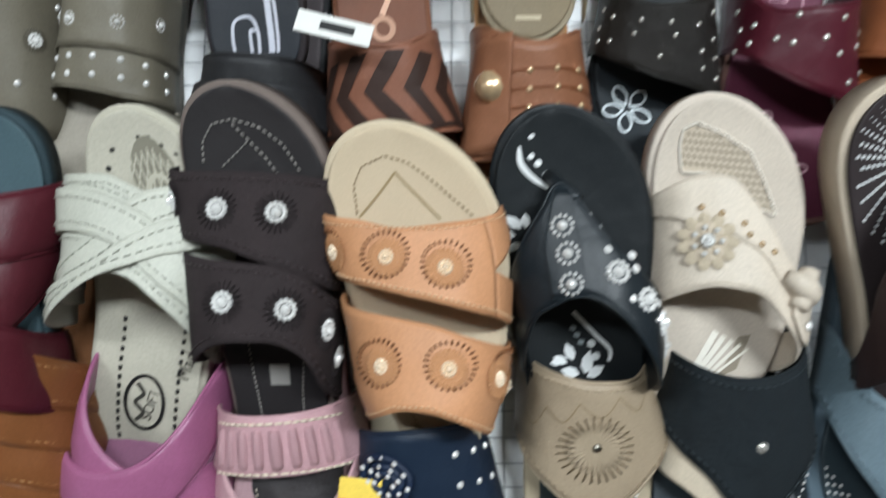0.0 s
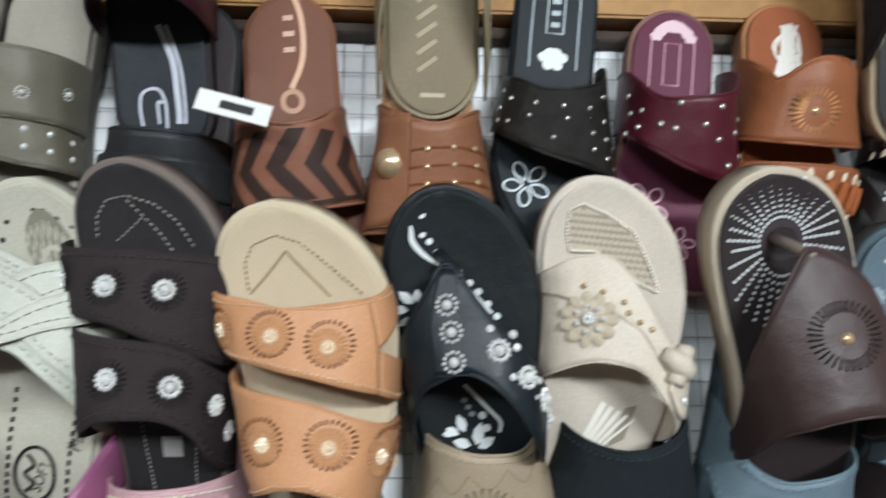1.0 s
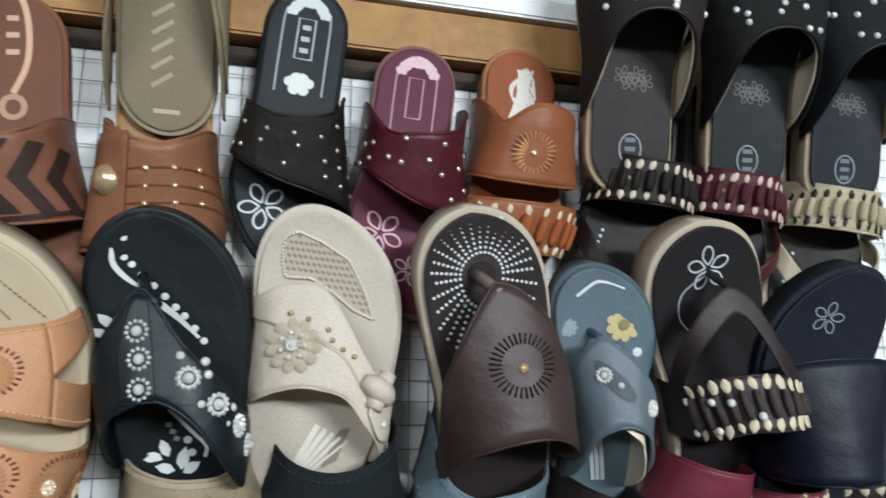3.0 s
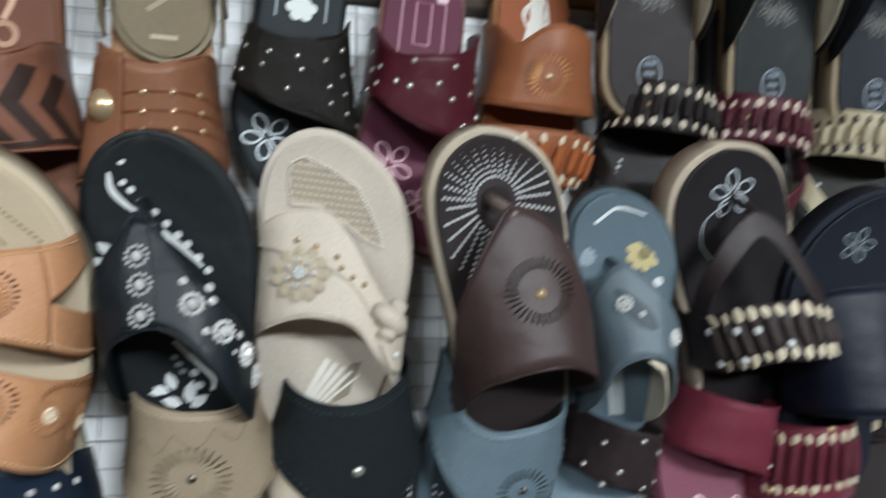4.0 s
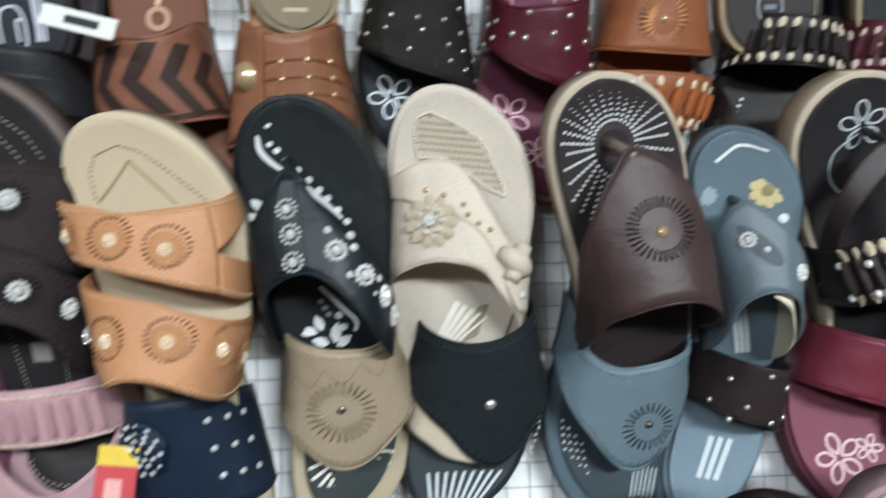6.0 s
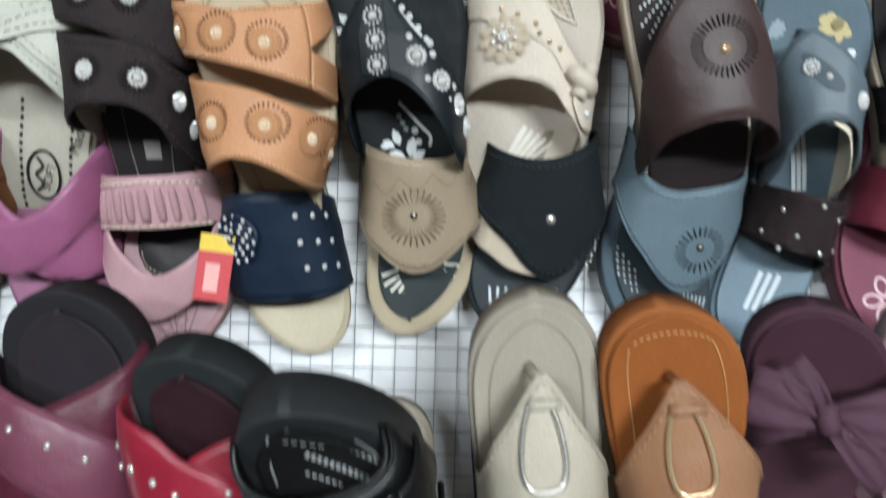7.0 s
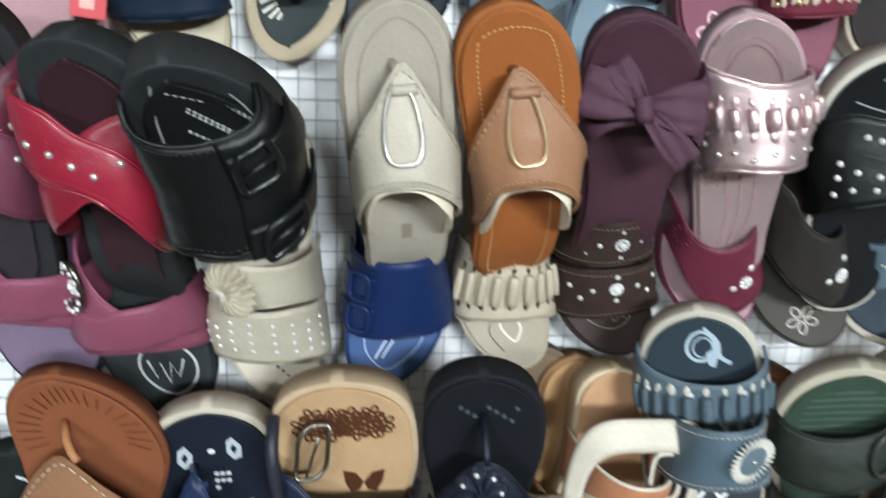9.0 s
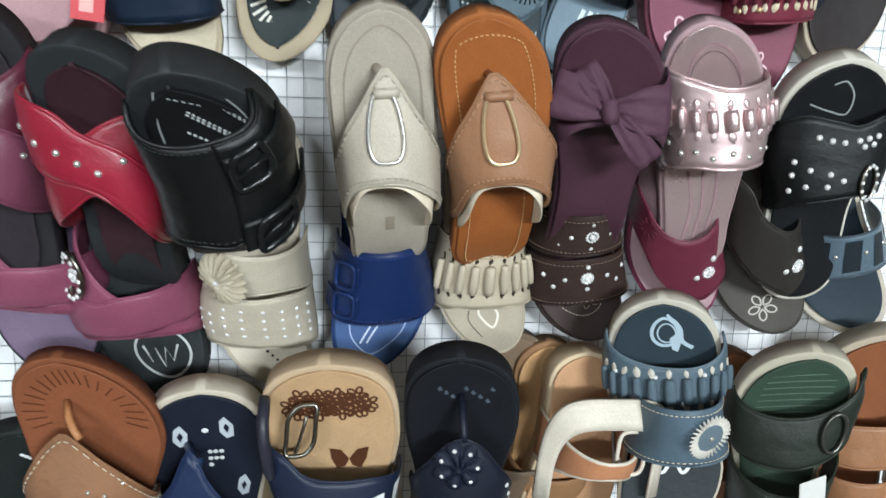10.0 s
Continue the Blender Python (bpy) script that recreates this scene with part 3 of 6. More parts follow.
for p, t, o in ((-0.7, 0.27, a), (-0.17, 0.28, a), (0.21, 0.29, a), (-0.14, 0.47, b), (0.29, 0.49, b), (0.68, 0.56, b), (0.86, 0.65, b)):
    s.put("leather_disc", m_burst(22, 0.5), nubuck("382F30"), p, t, 0.0115, o, lift=0.003)
    s.rhinestones([(p, t)], 0.0064, o)
GREY_SEAM = surface("thread", "8F8A85", 0.8, bump=0.0)
s.sewn([(-0.66, 0.19), (-0.62, 0.14), (-0.45, 0.1), (-0.12, 0.09), (0.26, 0.11), (0.48, 0.15), (0.6, 0.22)], GREY_SEAM, 0.0034, 0.0012)
s.sewn([(-0.14, 0.1), (0.03, 0.14), (0.18, 0.18), (0.3, 0.23)], GREY_SEAM, 0.0034, 0.0012)
s.sewn([(-0.42, 0.2), (0.03, 0.14)], GREY_SEAM, 0.003, 0.0011)
for e in (-0.5, 0.5):
    s.sewn([(e, 0.55), (e * 0.9, 0.75), (e * 0.8, 0.9)], GREY_SEAM, 0.003, 0.0011)
for k in range(3):
    s.mark([(-0.1 + 0.12 * k, 0.70), (-0.1 + 0.12 * k, 0.76)], 0.004, ink("8E8A86"))

s = Sandal("off-white sandal with woven leather straps and printed footbed", -0.0808, 0.3046, 0.112, 10.9, 20, 4, dip=0.022, W=0.0851, skew=0.223, point=2.50, hug=1.075, high=1.23, waist=0.832, L=0.227, shift=0.0, side=-1, th=0.022, sole="B5B0A0", top="B4AFA0")
WOV = leather("B4B4A8", 0.45)
FALL = (((-1, 0.21), (-0.41, 0.18), (-0.15, 0.17), (0.04, 0.19), (0.28, 0.215), (1, 0.33)),
        ((-1, 0.245), (-0.4, 0.215), (-0.06, 0.225), (0.23, 0.28), (0.45, 0.34), (1, 0.46)),
        ((-1, 0.36), (-0.54, 0.31), (-0.11, 0.31), (0.21, 0.38), (0.61, 0.46), (1, 0.55)),
        ((-1, 0.5), (-0.4, 0.41), (-0.04, 0.37), (0.2, 0.41), (0.55, 0.49), (0.73, 0.55), (1, 0.64)))
RISE = (((-1, 0.48), (-0.62, 0.4), (-0.21, 0.29), (0.04, 0.2), (0.33, 0.17), (1, 0.13)),
        ((-1, 0.54), (-0.62, 0.46), (-0.2, 0.37), (0.07, 0.28), (0.4, 0.23), (1, 0.19)),
        ((-1, 0.6), (-0.6, 0.52), (-0.38, 0.46), (-0.19, 0.4), (-0.04, 0.365), (0.2, 0.32), (1, 0.26)))
for rows, lifts in ((FALL, (0.0012, 0.0052, 0.0022)), (RISE, (0.0032, 0.0072))):
    for k, lift in enumerate(lifts):
        s.strap(edge(*rows[k]), edge(*rows[k + 1]), WOV, lift, 0.0018, wrinkle=0.0001, trim=(WOV, 0.0009), stitch=leather("ABABA0"))
s.blot([(0.35 * math.cos(a) + 0.05, 0.16 + 0.09 * math.sin(a)) for a in np.arange(16) * math.pi / 8], ink("7E7A6C"))
for k in range(7):
    s.mark([(-0.3 + 0.1 * k, 0.10 + 0.01 * abs(k - 3)), (-0.15 + 0.1 * k, 0.24 - 0.01 * abs(k - 3))], 0.0009, ink("B5B0A0"), lift=0.001)
    s.mark([(0.4 - 0.1 * k, 0.10 + 0.01 * abs(k - 3)), (0.25 - 0.1 * k, 0.24 - 0.01 * abs(k - 3))], 0.0009, ink("B5B0A0"), lift=0.001)
s.ring_mark(0.1, 0.2, 0.17, 0.035, 0.003, ink("B5B0A0"), lift=0.0012)
s.dots([(-0.55, 0.12), (-0.62, 0.17), (-0.1, 0.075), (0.1, 0.07), (0.3, 0.085), (0.5, 0.1)], 0.0018, BLACK_INK, name="perforated_ring", h=0.1)
s.dashes(lambda a: s.bed(-0.45 + 0 * a, 0.55 + 0.38 * a), BLACK_INK, s.insole, 14, 0.0022, 0.45, "perforated_ring")
s.dashes(lambda a: s.bed(0.55 + 0 * a, 0.5 + 0.4 * a), BLACK_INK, s.insole, 14, 0.0022, 0.45, "perforated_ring")
s.ring_mark(0.0, 0.79, 0.33, 0.085, 0.0022, BLACK_INK)
s.word("Made in", 0.72, 0.62, 0.011, 78, ink("3A3833"))
s.word("SOFT", 0.12, 0.79, 0.009, 78, ink("3A3833"))
s.mark([(-0.15, 0.85), (-0.02, 0.82), (-0.16, 0.79), (-0.02, 0.76), (-0.14, 0.73)], 0.0024, ink("3A3833"))

s = Sandal("teal-soled sandal with wide crossed burgundy straps", -0.205, 0.305, 0.115, -4, 20, 6, L=0.227, shift=0.0, W=0.09, side=1, th=0.024, sole="2C3C42", top="41555C")
BUR = leather("4C1822", 0.45)
s.strap(slant(0.26, 0.2), slant(0.40, 0.36), BUR, 0.004, pad=0.002, trim=(BUR, 0.0012))
s.strap(slant(0.62, 0.26), slant(0.82, 0.45), BUR, 0.001, pad=0.002, trim=(BUR, 0.0012))
s.strap(slant(0.3, 0.6), slant(0.46, 0.8), BUR, 0.0065, pad=0.002, trim=(BUR, 0.0012))

s = Sandal("black toe-post sandal with rhinestones and white printed footbed", 0.1371, 0.3064, 0.1212, -6.9, 19.7, -3, heel=0.86, dip=0.022, W=0.0914, skew=0.075, point=2.17, hug=0.919, high=1.11, waist=0.857, L=0.227, shift=0.0, side=-1, th=0.024, sole="15191C", top="12171A", sole_mat=leather("15191C", 0.5))
BLK = leather("161D22", 0.42)
a = s.strap(edge((-1, 0.49), (-0.74, 0.4), (-0.46, 0.3), (-0.27, 0.24), (-0.14, 0.19), (-0.04, 0.195), (0.05, 0.27), (0.16, 0.33), (0.38, 0.4), (0.64, 0.48), (1, 0.59)),
            edge((-1, 0.68), (-0.54, 0.49), (-0.29, 0.445), (-0.07, 0.43), (0.09, 0.46), (0.25, 0.51), (0.4, 0.57), (0.7, 0.68), (1, 0.76)), BLK, trim=(BLK, 0.0012), pad=0.001, n=60)
s.strap(edge((-0.3, 0.33), (-0.2, 0.24), (-0.14, 0.2), (-0.05, 0.2)), flat(0.432), BLK, 0.0034, 0.0016, -0.3, -0.05, name="centre_panel", trim=(leather("2C363C", 0.35), 0.0007), wrinkle=0.0)
s.thong(0.175, 0.225, BLK, 0.0034, 0.22)
s.rhinestones([(-0.14, 0.28), (-0.14, 0.34), (-0.15, 0.405), (0.16, 0.39), (0.39, 0.46), (0.62, 0.53), (0.78, 0.6)], 0.0072, a)
s.studs([(0.11, 0.34), (0.31, 0.39), (0.25, 0.45), (0.48, 0.51), (0.29, 0.36), (0.55, 0.48)], 0.0026, CRYSTAL, a, name="stud")
for k in range(3):
    s.mark([(-0.62 + 0.012 * k, 0.095 + 0.006 * k), (-0.6 + 0.02 * k, 0.135), (-0.46 + 0.02 * k, 0.172), (-0.25, 0.205)], 0.0018, WHITE_INK, lift=0.0007 + 0.0001 * k)
for k in range(3):
    s.mark([(-0.17, 0.222 + 0.008 * k), (0.08, 0.275 + 0.006 * k), (0.33, 0.345)], 0.0018, WHITE_INK, lift=0.0007 + 0.0001 * k)
s.dots([(-0.46, 0.07), (-0.44, 0.12), (-0.34, 0.14), (-0.24, 0.17), (-0.11, 0.2), (0.0, 0.23), (0.1, 0.26), (0.19, 0.285), (0.29, 0.32), (0.39, 0.355)], 0.0023, WHITE_INK, h=0.1, name="printed_dots")


def leaf_print(s, x, y, ang, size, mat):
    """One printed leaf, pointing along ang over the footbed."""
    c, n = math.cos(ang), math.sin(ang)
    s.blot([(x + (d * c - w * n) * size / 0.04, y - (d * n + w * c) * size / s.L) for d, w in ((0, 0), (0.3, 0.26), (0.65, 0.24), (1, 0), (0.65, -0.24), (0.3, -0.26))], mat)


for x, y, an, sz in ((-0.66, 0.3, 2.2, 0.011), (-0.74, 0.315, 2.9, 0.01), (-0.7, 0.335, 3.6, 0.009), (-0.6, 0.3, 1.5, 0.009),
                     (-0.3, 0.665, 2.6, 0.01), (-0.2, 0.66, 1.9, 0.012), (-0.12, 0.7, 2.8, 0.013), (-0.03, 0.7, 1.3, 0.015), (0.0, 0.71, 0.5, 0.013), (-0.38, 0.66, 3.1, 0.008)):
    leaf_print(s, x, y, an, sz, WHITE_INK)
s.mark([(-0.14, 0.53), (0.18, 0.6), (0.38, 0.64), (0.36, 0.67)], 0.0022, WHITE_INK)
s.dots([(0.16, 0.655), (0.1, 0.62)], 0.0026, WHITE_INK, h=0.1, name="printed_dots")
for k in range(3):
    s.mark([(-0.2 + 0.05 * k, 0.57 + 0.02 * k), (-0.12 + 0.05 * k, 0.575 + 0.02 * k)], 0.003, ink("8E9698"), steps=1)

s = Sandal("cream sandal with flower rosette, knotted side and mesh footbed", 0.2456, 0.3172, 0.1036, 5.4, 17.7, 2, heel=0.80, dip=0.022, W=0.0962, skew=0.159, point=2.13, hug=0.901, high=0.83, waist=0.968, L=0.227, shift=0.02, side=-1, th=0.022, sole="C9BDB0", top="C2B6A8")
CRM = leather("C6B9A9", 0.5)
a = s.strap(edge((-1, 0.36), (-0.81, 0.325), (-0.41, 0.33), (-0.2, 0.345), (0.1, 0.4), (0.34, 0.47), (1, 0.64)), edge((-1, 0.61), (-0.65, 0.54), (-0.27, 0.49), (0, 0.49), (0.15, 0.51), (0.3, 0.56), (1, 0.74)), CRM, trim=(CRM, 0.0011), pad=0.0008)
a2 = s.strap(edge((-1, 0.31), (-0.72, 0.28), (-0.4, 0.24), (-0.17, 0.228), (-0.05, 0.24), (0.05, 0.3), (0.19, 0.38), (0.34, 0.44), (0.6, 0.53)), edge((-1, 0.37), (-0.81, 0.34), (-0.41, 0.35), (-0.2, 0.36), (-0.02, 0.385), (0.1, 0.415), (0.18, 0.45), (0.6, 0.6)), CRM, 0.0032, 0.0018, -1.0, 0.6, trim=(CRM, 0.0008), name="cross_strap", n=48)
s.put("flower", m_flower(11), leather("B8A993", 0.45), -0.31, 0.39, 0.0165, a2, sz=0.35, lift=0.0052)
s.put("flower", m_flower(9), leather("C2B39F", 0.45), -0.31, 0.39, 0.0115, a2, sz=0.6, lift=0.0058)
for k in range(7):
    q = 2 * math.pi * k / 7
    part("stud", m_stud(), CRYSTAL, a2, "", s.spot(-0.31, 0.39, 1.0, 0.0088) @ Matrix.Translation((0.0075 * math.cos(q), 0.0075 * math.sin(q), 0)) @ Matrix.Diagonal((0.0015, 0.0015, 0.0015, 1)))
part("rhinestone", m_rhinestone(), CRYSTAL, a2, "", s.spot(-0.31, 0.39, 0.0042, 0.0102))
s.studs([(-0.35, 0.31), (-0.2, 0.32), (-0.05, 0.34), (0.14, 0.4), (-0.02, 0.365), (0.05, 0.385)], 0.0018, GOLD, a2, lift=0.006)
knot = part("knot", mesh_of("knot", *merged([tube([s.on(0.24 + 0.06 * k, 0.455 + 0.012 * k, 0.006 + 0.004 * math.sin(k * 0.8)) for k in range(6)], 0.0075, 10, taper=lambda q: 0.6 + 0.4 * math.sin(math.pi * q)),
                                           tube([s.on(0.46 - 0.03 * k, 0.44 + 0.022 * k, 0.0075) for k in range(5)], 0.0055, 10)])), CRM, s.e, "knotted leather")
s.strap(edge((0.32, 0.5), (0.45, 0.49), (0.62, 0.53)), edge((0.32, 0.54), (0.45, 0.6), (0.62, 0.62)), CRM, 0.0045, 0.002, 0.32, 0.62, name="knot_tail", trim=(CRM, 0.0008), n=14)
s.studs([(0.48, 0.57)], 0.0026, CRYSTAL, knot, lift=0.0075)
PANEL = [(-0.65, 0.15), (-0.66, 0.1), (-0.47, 0.08), (-0.05, 0.1), (0.33, 0.14), (0.48, 0.23), (0.58, 0.3), (0.31, 0.28), (0.03, 0.235), (-0.25, 0.205), (-0.59, 0.21)]
MESHC = ink("8D8272")
s.blot(PANEL, ink("BBAD9B"))
s.sewn(PANEL + PANEL[:1], ink("E2DACE"), 0.0022, 0.0022, lift=0.0009, duty=0.75)
for k in range(15):
    for j in range(11):
        x, y = -0.6 + 0.08 * k + 0.04 * (j % 2), 0.092 + 0.0185 * j
        top = float(np.interp(x, [-0.66, -0.47, -0.05, 0.33, 0.5, 0.58], [0.105, 0.09, 0.11, 0.152, 0.245, 0.3]))
        low = float(np.interp(x, [-0.66, -0.59, -0.25, 0.03, 0.31, 0.58], [0.15, 0.2, 0.195, 0.225, 0.268, 0.29]))
        if top < y < low:
            s.mark([(x - 0.022, y - 0.004), (x + 0.022, y + 0.004)], 0.0016, MESHC, steps=1, lift=0.001)
for k in range(5):
    s.mark([(-0.25 + 0.08 * k, 0.76), (0.05 + 0.12 * k, 0.62 + 0.01 * k)], 0.004 - 0.0006 * k, ink("E2DCD0"))
s.blot([(0.22, 0.75), (0.36, 0.63), (0.52, 0.62), (0.46, 0.72)], MESHC)

s = Sandal("dark brown toe-post sandal with cut sunburst and dotted footbed", 0.3243, 0.3171, 0.135, -11.7, 22, -3, dip=0.022, W=0.0868, skew=0.073, point=2.70, hug=1.040, high=1.13, waist=0.864, L=0.232, shift=0.0, side=-1, th=0.026, sole="BDAE9B", top="2C2425", rim=0.0035)
BRN = leather("40302F", 0.45)
a = s.strap(edge((-1, 0.7), (-0.78, 0.49), (-0.52, 0.37), (-0.26, 0.27), (-0.04, 0.195), (0.01, 0.19), (0.12, 0.21), (0.23, 0.25), (0.34, 0.3), (0.46, 0.41), (0.7, 0.56), (1, 0.68)), edge((-1, 0.77), (-0.61, 0.62), (-0.27, 0.57), (0, 0.56), (0.26, 0.58), (0.58, 0.65), (1, 0.78)), BRN, trim=(BRN, 0.0011), n=56)
s.thong(0.18, 0.215, leather("7A6A62", 0.35), 0.0036, 0.14)
s.slits(0.02, 0.395, 0.019, a, leather("1C1414"), 34, 0.66)
s.put("stud", m_stud(), GOLD, 0.02, 0.395, 0.0036, a)
pts = []
for k in range(32):
    q = 2 * math.pi * k / 32
    for j in range(8):
        r = 0.0155 + 0.0034 * j
        y = 0.195 - r * math.sin(q) / s.L * (1.0 if q < math.pi else 1.35)
        x = (r * 0.92 * math.cos(q) - 0.001 - float(s.cx(y)) + float(s.cx(0.195))) / float(s.hw(max(y, 0.02)))
        if 0.035 < y < 0.45 and abs(x) < 0.8:
            pts.append((x, y))
s.dots(pts, 0.0011, WHITE_INK, name="dotted_print", h=0.2)
s.ring_mark(-0.02, 0.19, 0.27, 0.045, 0.004, leather("3A3234"))

s = Sandal("small grey-blue toe-post sandal with flower printed footbed", 0.4270, 0.2895, 0.115, -4.4, 21, -9, dip=0.022, W=0.0741, skew=-0.232, point=2.68, hug=0.838, high=0.92, waist=0.711, L=0.187, shift=0.0, side=1, th=0.02, sole="4C5A62", top="5F6F79")
GBL = leather("5A666E", 0.45)
a = s.strap(edge((-1, 0.5), (-0.76, 0.39), (-0.5, 0.3), (-0.22, 0.24), (-0.1, 0.25), (0.06, 0.3), (0.21, 0.35), (0.58, 0.47), (1, 0.6)), edge((-1, 0.84), (-0.64, 0.66), (-0.49, 0.585), (-0.21, 0.53), (0.05, 0.52), (0.4, 0.57), (0.6, 0.66), (1, 0.84)), GBL, trim=(GBL, 0.001), n=50)
s.strap(edge((0.0, 0.515), (0.4, 0.56), (1, 0.6)), edge((0.0, 0.53), (0.4, 0.6), (0.6, 0.7), (1, 0.9)), LINING, -0.003, 0.001, 0.0, 1.0, name="lining")
s.thong(0.255, 0.275, GBL, 0.0028, -0.3)
s.blot([(-0.13 + 0.22 * math.cos(q), 0.377 + 0.04 * math.sin(q) + 0.05 * math.cos(q)) for q in np.arange(14) * math.pi / 7], leather("39454D", 0.5), a, False, lift=0.0038, name="inlay")
s.rhinestones([(-0.25, 0.36), (0.36, 0.47)], 0.0058, a)
s.studs([(-0.06, 0.39), (0.42, 0.49)], 0.0022, CRYSTAL, a)
YEL = ink("C9B98A")
o = s.spot(0.36, 0.23, 0.0125, bed=True, lift=0.0004, sz=0.08)
part("printed_flower", m_flower(9), YEL, s.insole, "", o)
part("printed_flower_eye", m_stud(), ink("8E8460"), s.insole, "", s.spot(0.36, 0.23, 0.0042, bed=True, lift=0.0012, sz=0.1))
part("printed_flower", m_flower(9), ink("93A1A8"), s.insole, "", s.spot(-0.7, 0.24, 0.0065, bed=True, lift=0.0004, sz=0.08))
s.mark([(-0.5, 0.12), (-0.06, 0.07), (0.3, 0.07), (0.61, 0.09)], 0.0022, WHITE_INK)
s.dots([(0.58, 0.335)], 0.0035, WHITE_INK, h=0.1, name="printed_heart")
for k in range(3):
    s.mark([(-0.4 + 0.14 * k, 0.62), (-0.15 + 0.14 * k, 0.85)], 0.0028, ink("CDD4D6"))

s = Sandal("dark brown toe-post sandal with beaded fringe band and flower print", 0.4878, 0.3200, 0.13, -16.5, 22, -5, dip=0.022, W=0.0925, skew=-0.067, point=3.01, hug=0.970, high=1.27, waist=0.753, L=0.232, shift=0.0, side=1, th=0.026, sole="B9A996", top="1D191C", rim=0.0035)
DKB = leather("2D2324", 0.5)
a = s.strap(edge((-1, 0.52), (-0.71, 0.35), (-0.39, 0.24), (-0.09, 0.18), (0.01, 0.185), (0.14, 0.25), (0.25, 0.36), (0.6, 0.48), (1, 0.58)), edge((-1, 0.6), (-0.65, 0.39), (-0.36, 0.3), (-0.06, 0.24), (0.03, 0.27), (0.1, 0.33), (0.2, 0.42), (0.6, 0.57), (1, 0.68)), DKB, trim=(DKB, 0.001), n=50)
s.thong(0.165, 0.21, DKB, 0.0028, 0.05)
BAND_F, BAND_B = edge((-1, 0.47), (-0.75, 0.44), (-0.49, 0.41), (-0.24, 0.4), (0.03, 0.41), (0.45, 0.47), (1, 0.55)), edge((-1, 0.65), (-0.85, 0.62), (-0.56, 0.57), (-0.25, 0.54), (0.04, 0.55), (0.35, 0.575), (1, 0.67))
b = s.strap(BAND_F, BAND_B, DKB, trim=(DKB, 0.001))
BEAD = surface("bone_bead", "CDBFA6", 0.35, bump=0.0)
s.fringe(lambda p: BAND_F(p) + 0.03, lambda p: BAND_B(p) - 0.03, leather("3F3433", 0.4), b, 11, -0.75, 0.5, BEAD, 0.0062)
s.studs([(-0.72, 0.475), (-0.72, 0.57), (-0.5, 0.46), (-0.52, 0.54), (-0.35, 0.46), (-0.15, 0.5)], 0.0028, CRYSTAL, b, lift=0.007)
s.flower_print(0.05, 0.15, 0.016, ink("B9C0C5"), 5, 0.3, 0.0013)
s.mark([(0.0, 0.17), (-0.42, 0.21), (-0.52, 0.28), (-0.36, 0.34)], 0.0011, ink("9FA7AC"))

s = Sandal("dark navy leather slip-on sandal with a plain wide vamp", 0.583, 0.292, 0.135, -5, 22, -10, L=0.227, shift=0.0, W=0.09, side=1, th=0.024, sole="1A1E2A", top="151925")
NVD = leather("121726", 0.5)
s.strap(bow_edge(0.26, 0.36), bow_edge(0.6, 0.68), NVD, trim=(NVD, 0.0012))
s.flower_print(-0.1, 0.17, 0.012, ink("8F979C"), 5)


# ---- sandals of the middle row, toes down, each round the heel of the one above ----
LOW = 0.030
s = Sandal("taupe leather sandal with quilted vamp and cut sunburst", 0.1760, 0.0320, LOW, 171.0, 0, 0, W=0.0855, hug=1.039, high=1.10, side=1, th=0.022, sole="A89A82", top="1E2828", rim=0.01)
TAU = leather("9C8B75", 0.5)
a = s.strap(edge((-1, 0.42), (-0.5, 0.29), (0, 0.195), (0.5, 0.29), (1, 0.42)), edge((-1, 0.57), (-0.38, 0.505), (0, 0.51), (0.36, 0.545), (0.8, 0.6), (1, 0.62)), TAU, trim=(TAU, 0.0013), stitch=leather("9E8D74"))
s.slits(0.05, 0.36, 0.021, a, leather("6C5C46"), 28, 0.62)
s.put("sunburst", m_burst(28, 0.6), leather("A2917A", 0.45), 0.05, 0.36, 0.018, a)
s.put("stud", m_stud(), PEWTER, 0.05, 0.36, 0.0032, a)
for k in range(5):
    s.mark([(-0.75 + 0.3 * k, 0.47), (-0.6 + 0.3 * k, 0.43), (-0.45 + 0.3 * k, 0.47)], 0.0009, leather("88765C"), a, False, lift=0.0035)
for k in range(15):
    q = math.pi * (0.06 + 0.88 * k / 14)
    y0, y1 = 0.225 - 0.1 * math.sin(q), 0.225 - 0.165 * math.sin(q)
    s.mark([(0.42 * math.cos(q), y0), (0.72 * math.cos(q), y1)], 0.0022, ink("D6D2C6"), steps=1)

s = Sandal("black nubuck sandal with slanted vamp over a pale inlay", 0.2479, 0.0357, LOW, 180.1, 0, 0, W=0.0898, hug=1.040, high=1.13, side=1, th=0.022, sole="1C2226", top="1F282D")
NUB = nubuck("151C20")
a = s.strap(edge((-1, 0.42), (-0.54, 0.28), (-0.31, 0.185), (-0.1, 0.17), (0.25, 0.27), (0.61, 0.35), (1, 0.46)), edge((-1, 0.63), (-0.72, 0.59), (-0.31, 0.53), (0.05, 0.5), (0.44, 0.52), (1, 0.59)), NUB, 0.0025, trim=(NUB, 0.0013), stitch=leather("30383C"))
s.strap(edge((-0.12, 0.165), (0.19, 0.19), (0.46, 0.235), (1, 0.3)), edge((-0.12, 0.19), (0.25, 0.29), (0.61, 0.37), (1, 0.48)), leather("C2B4A0", 0.5), 0.0005, 0.001, -0.12, 1.0, name="inlay")
s.slits(-0.05, 0.33, 0.013, a, leather("0C1012"), 22, 0.6)
s.put("stud", m_stud(), SILVER, -0.05, 0.34, 0.0042, a)
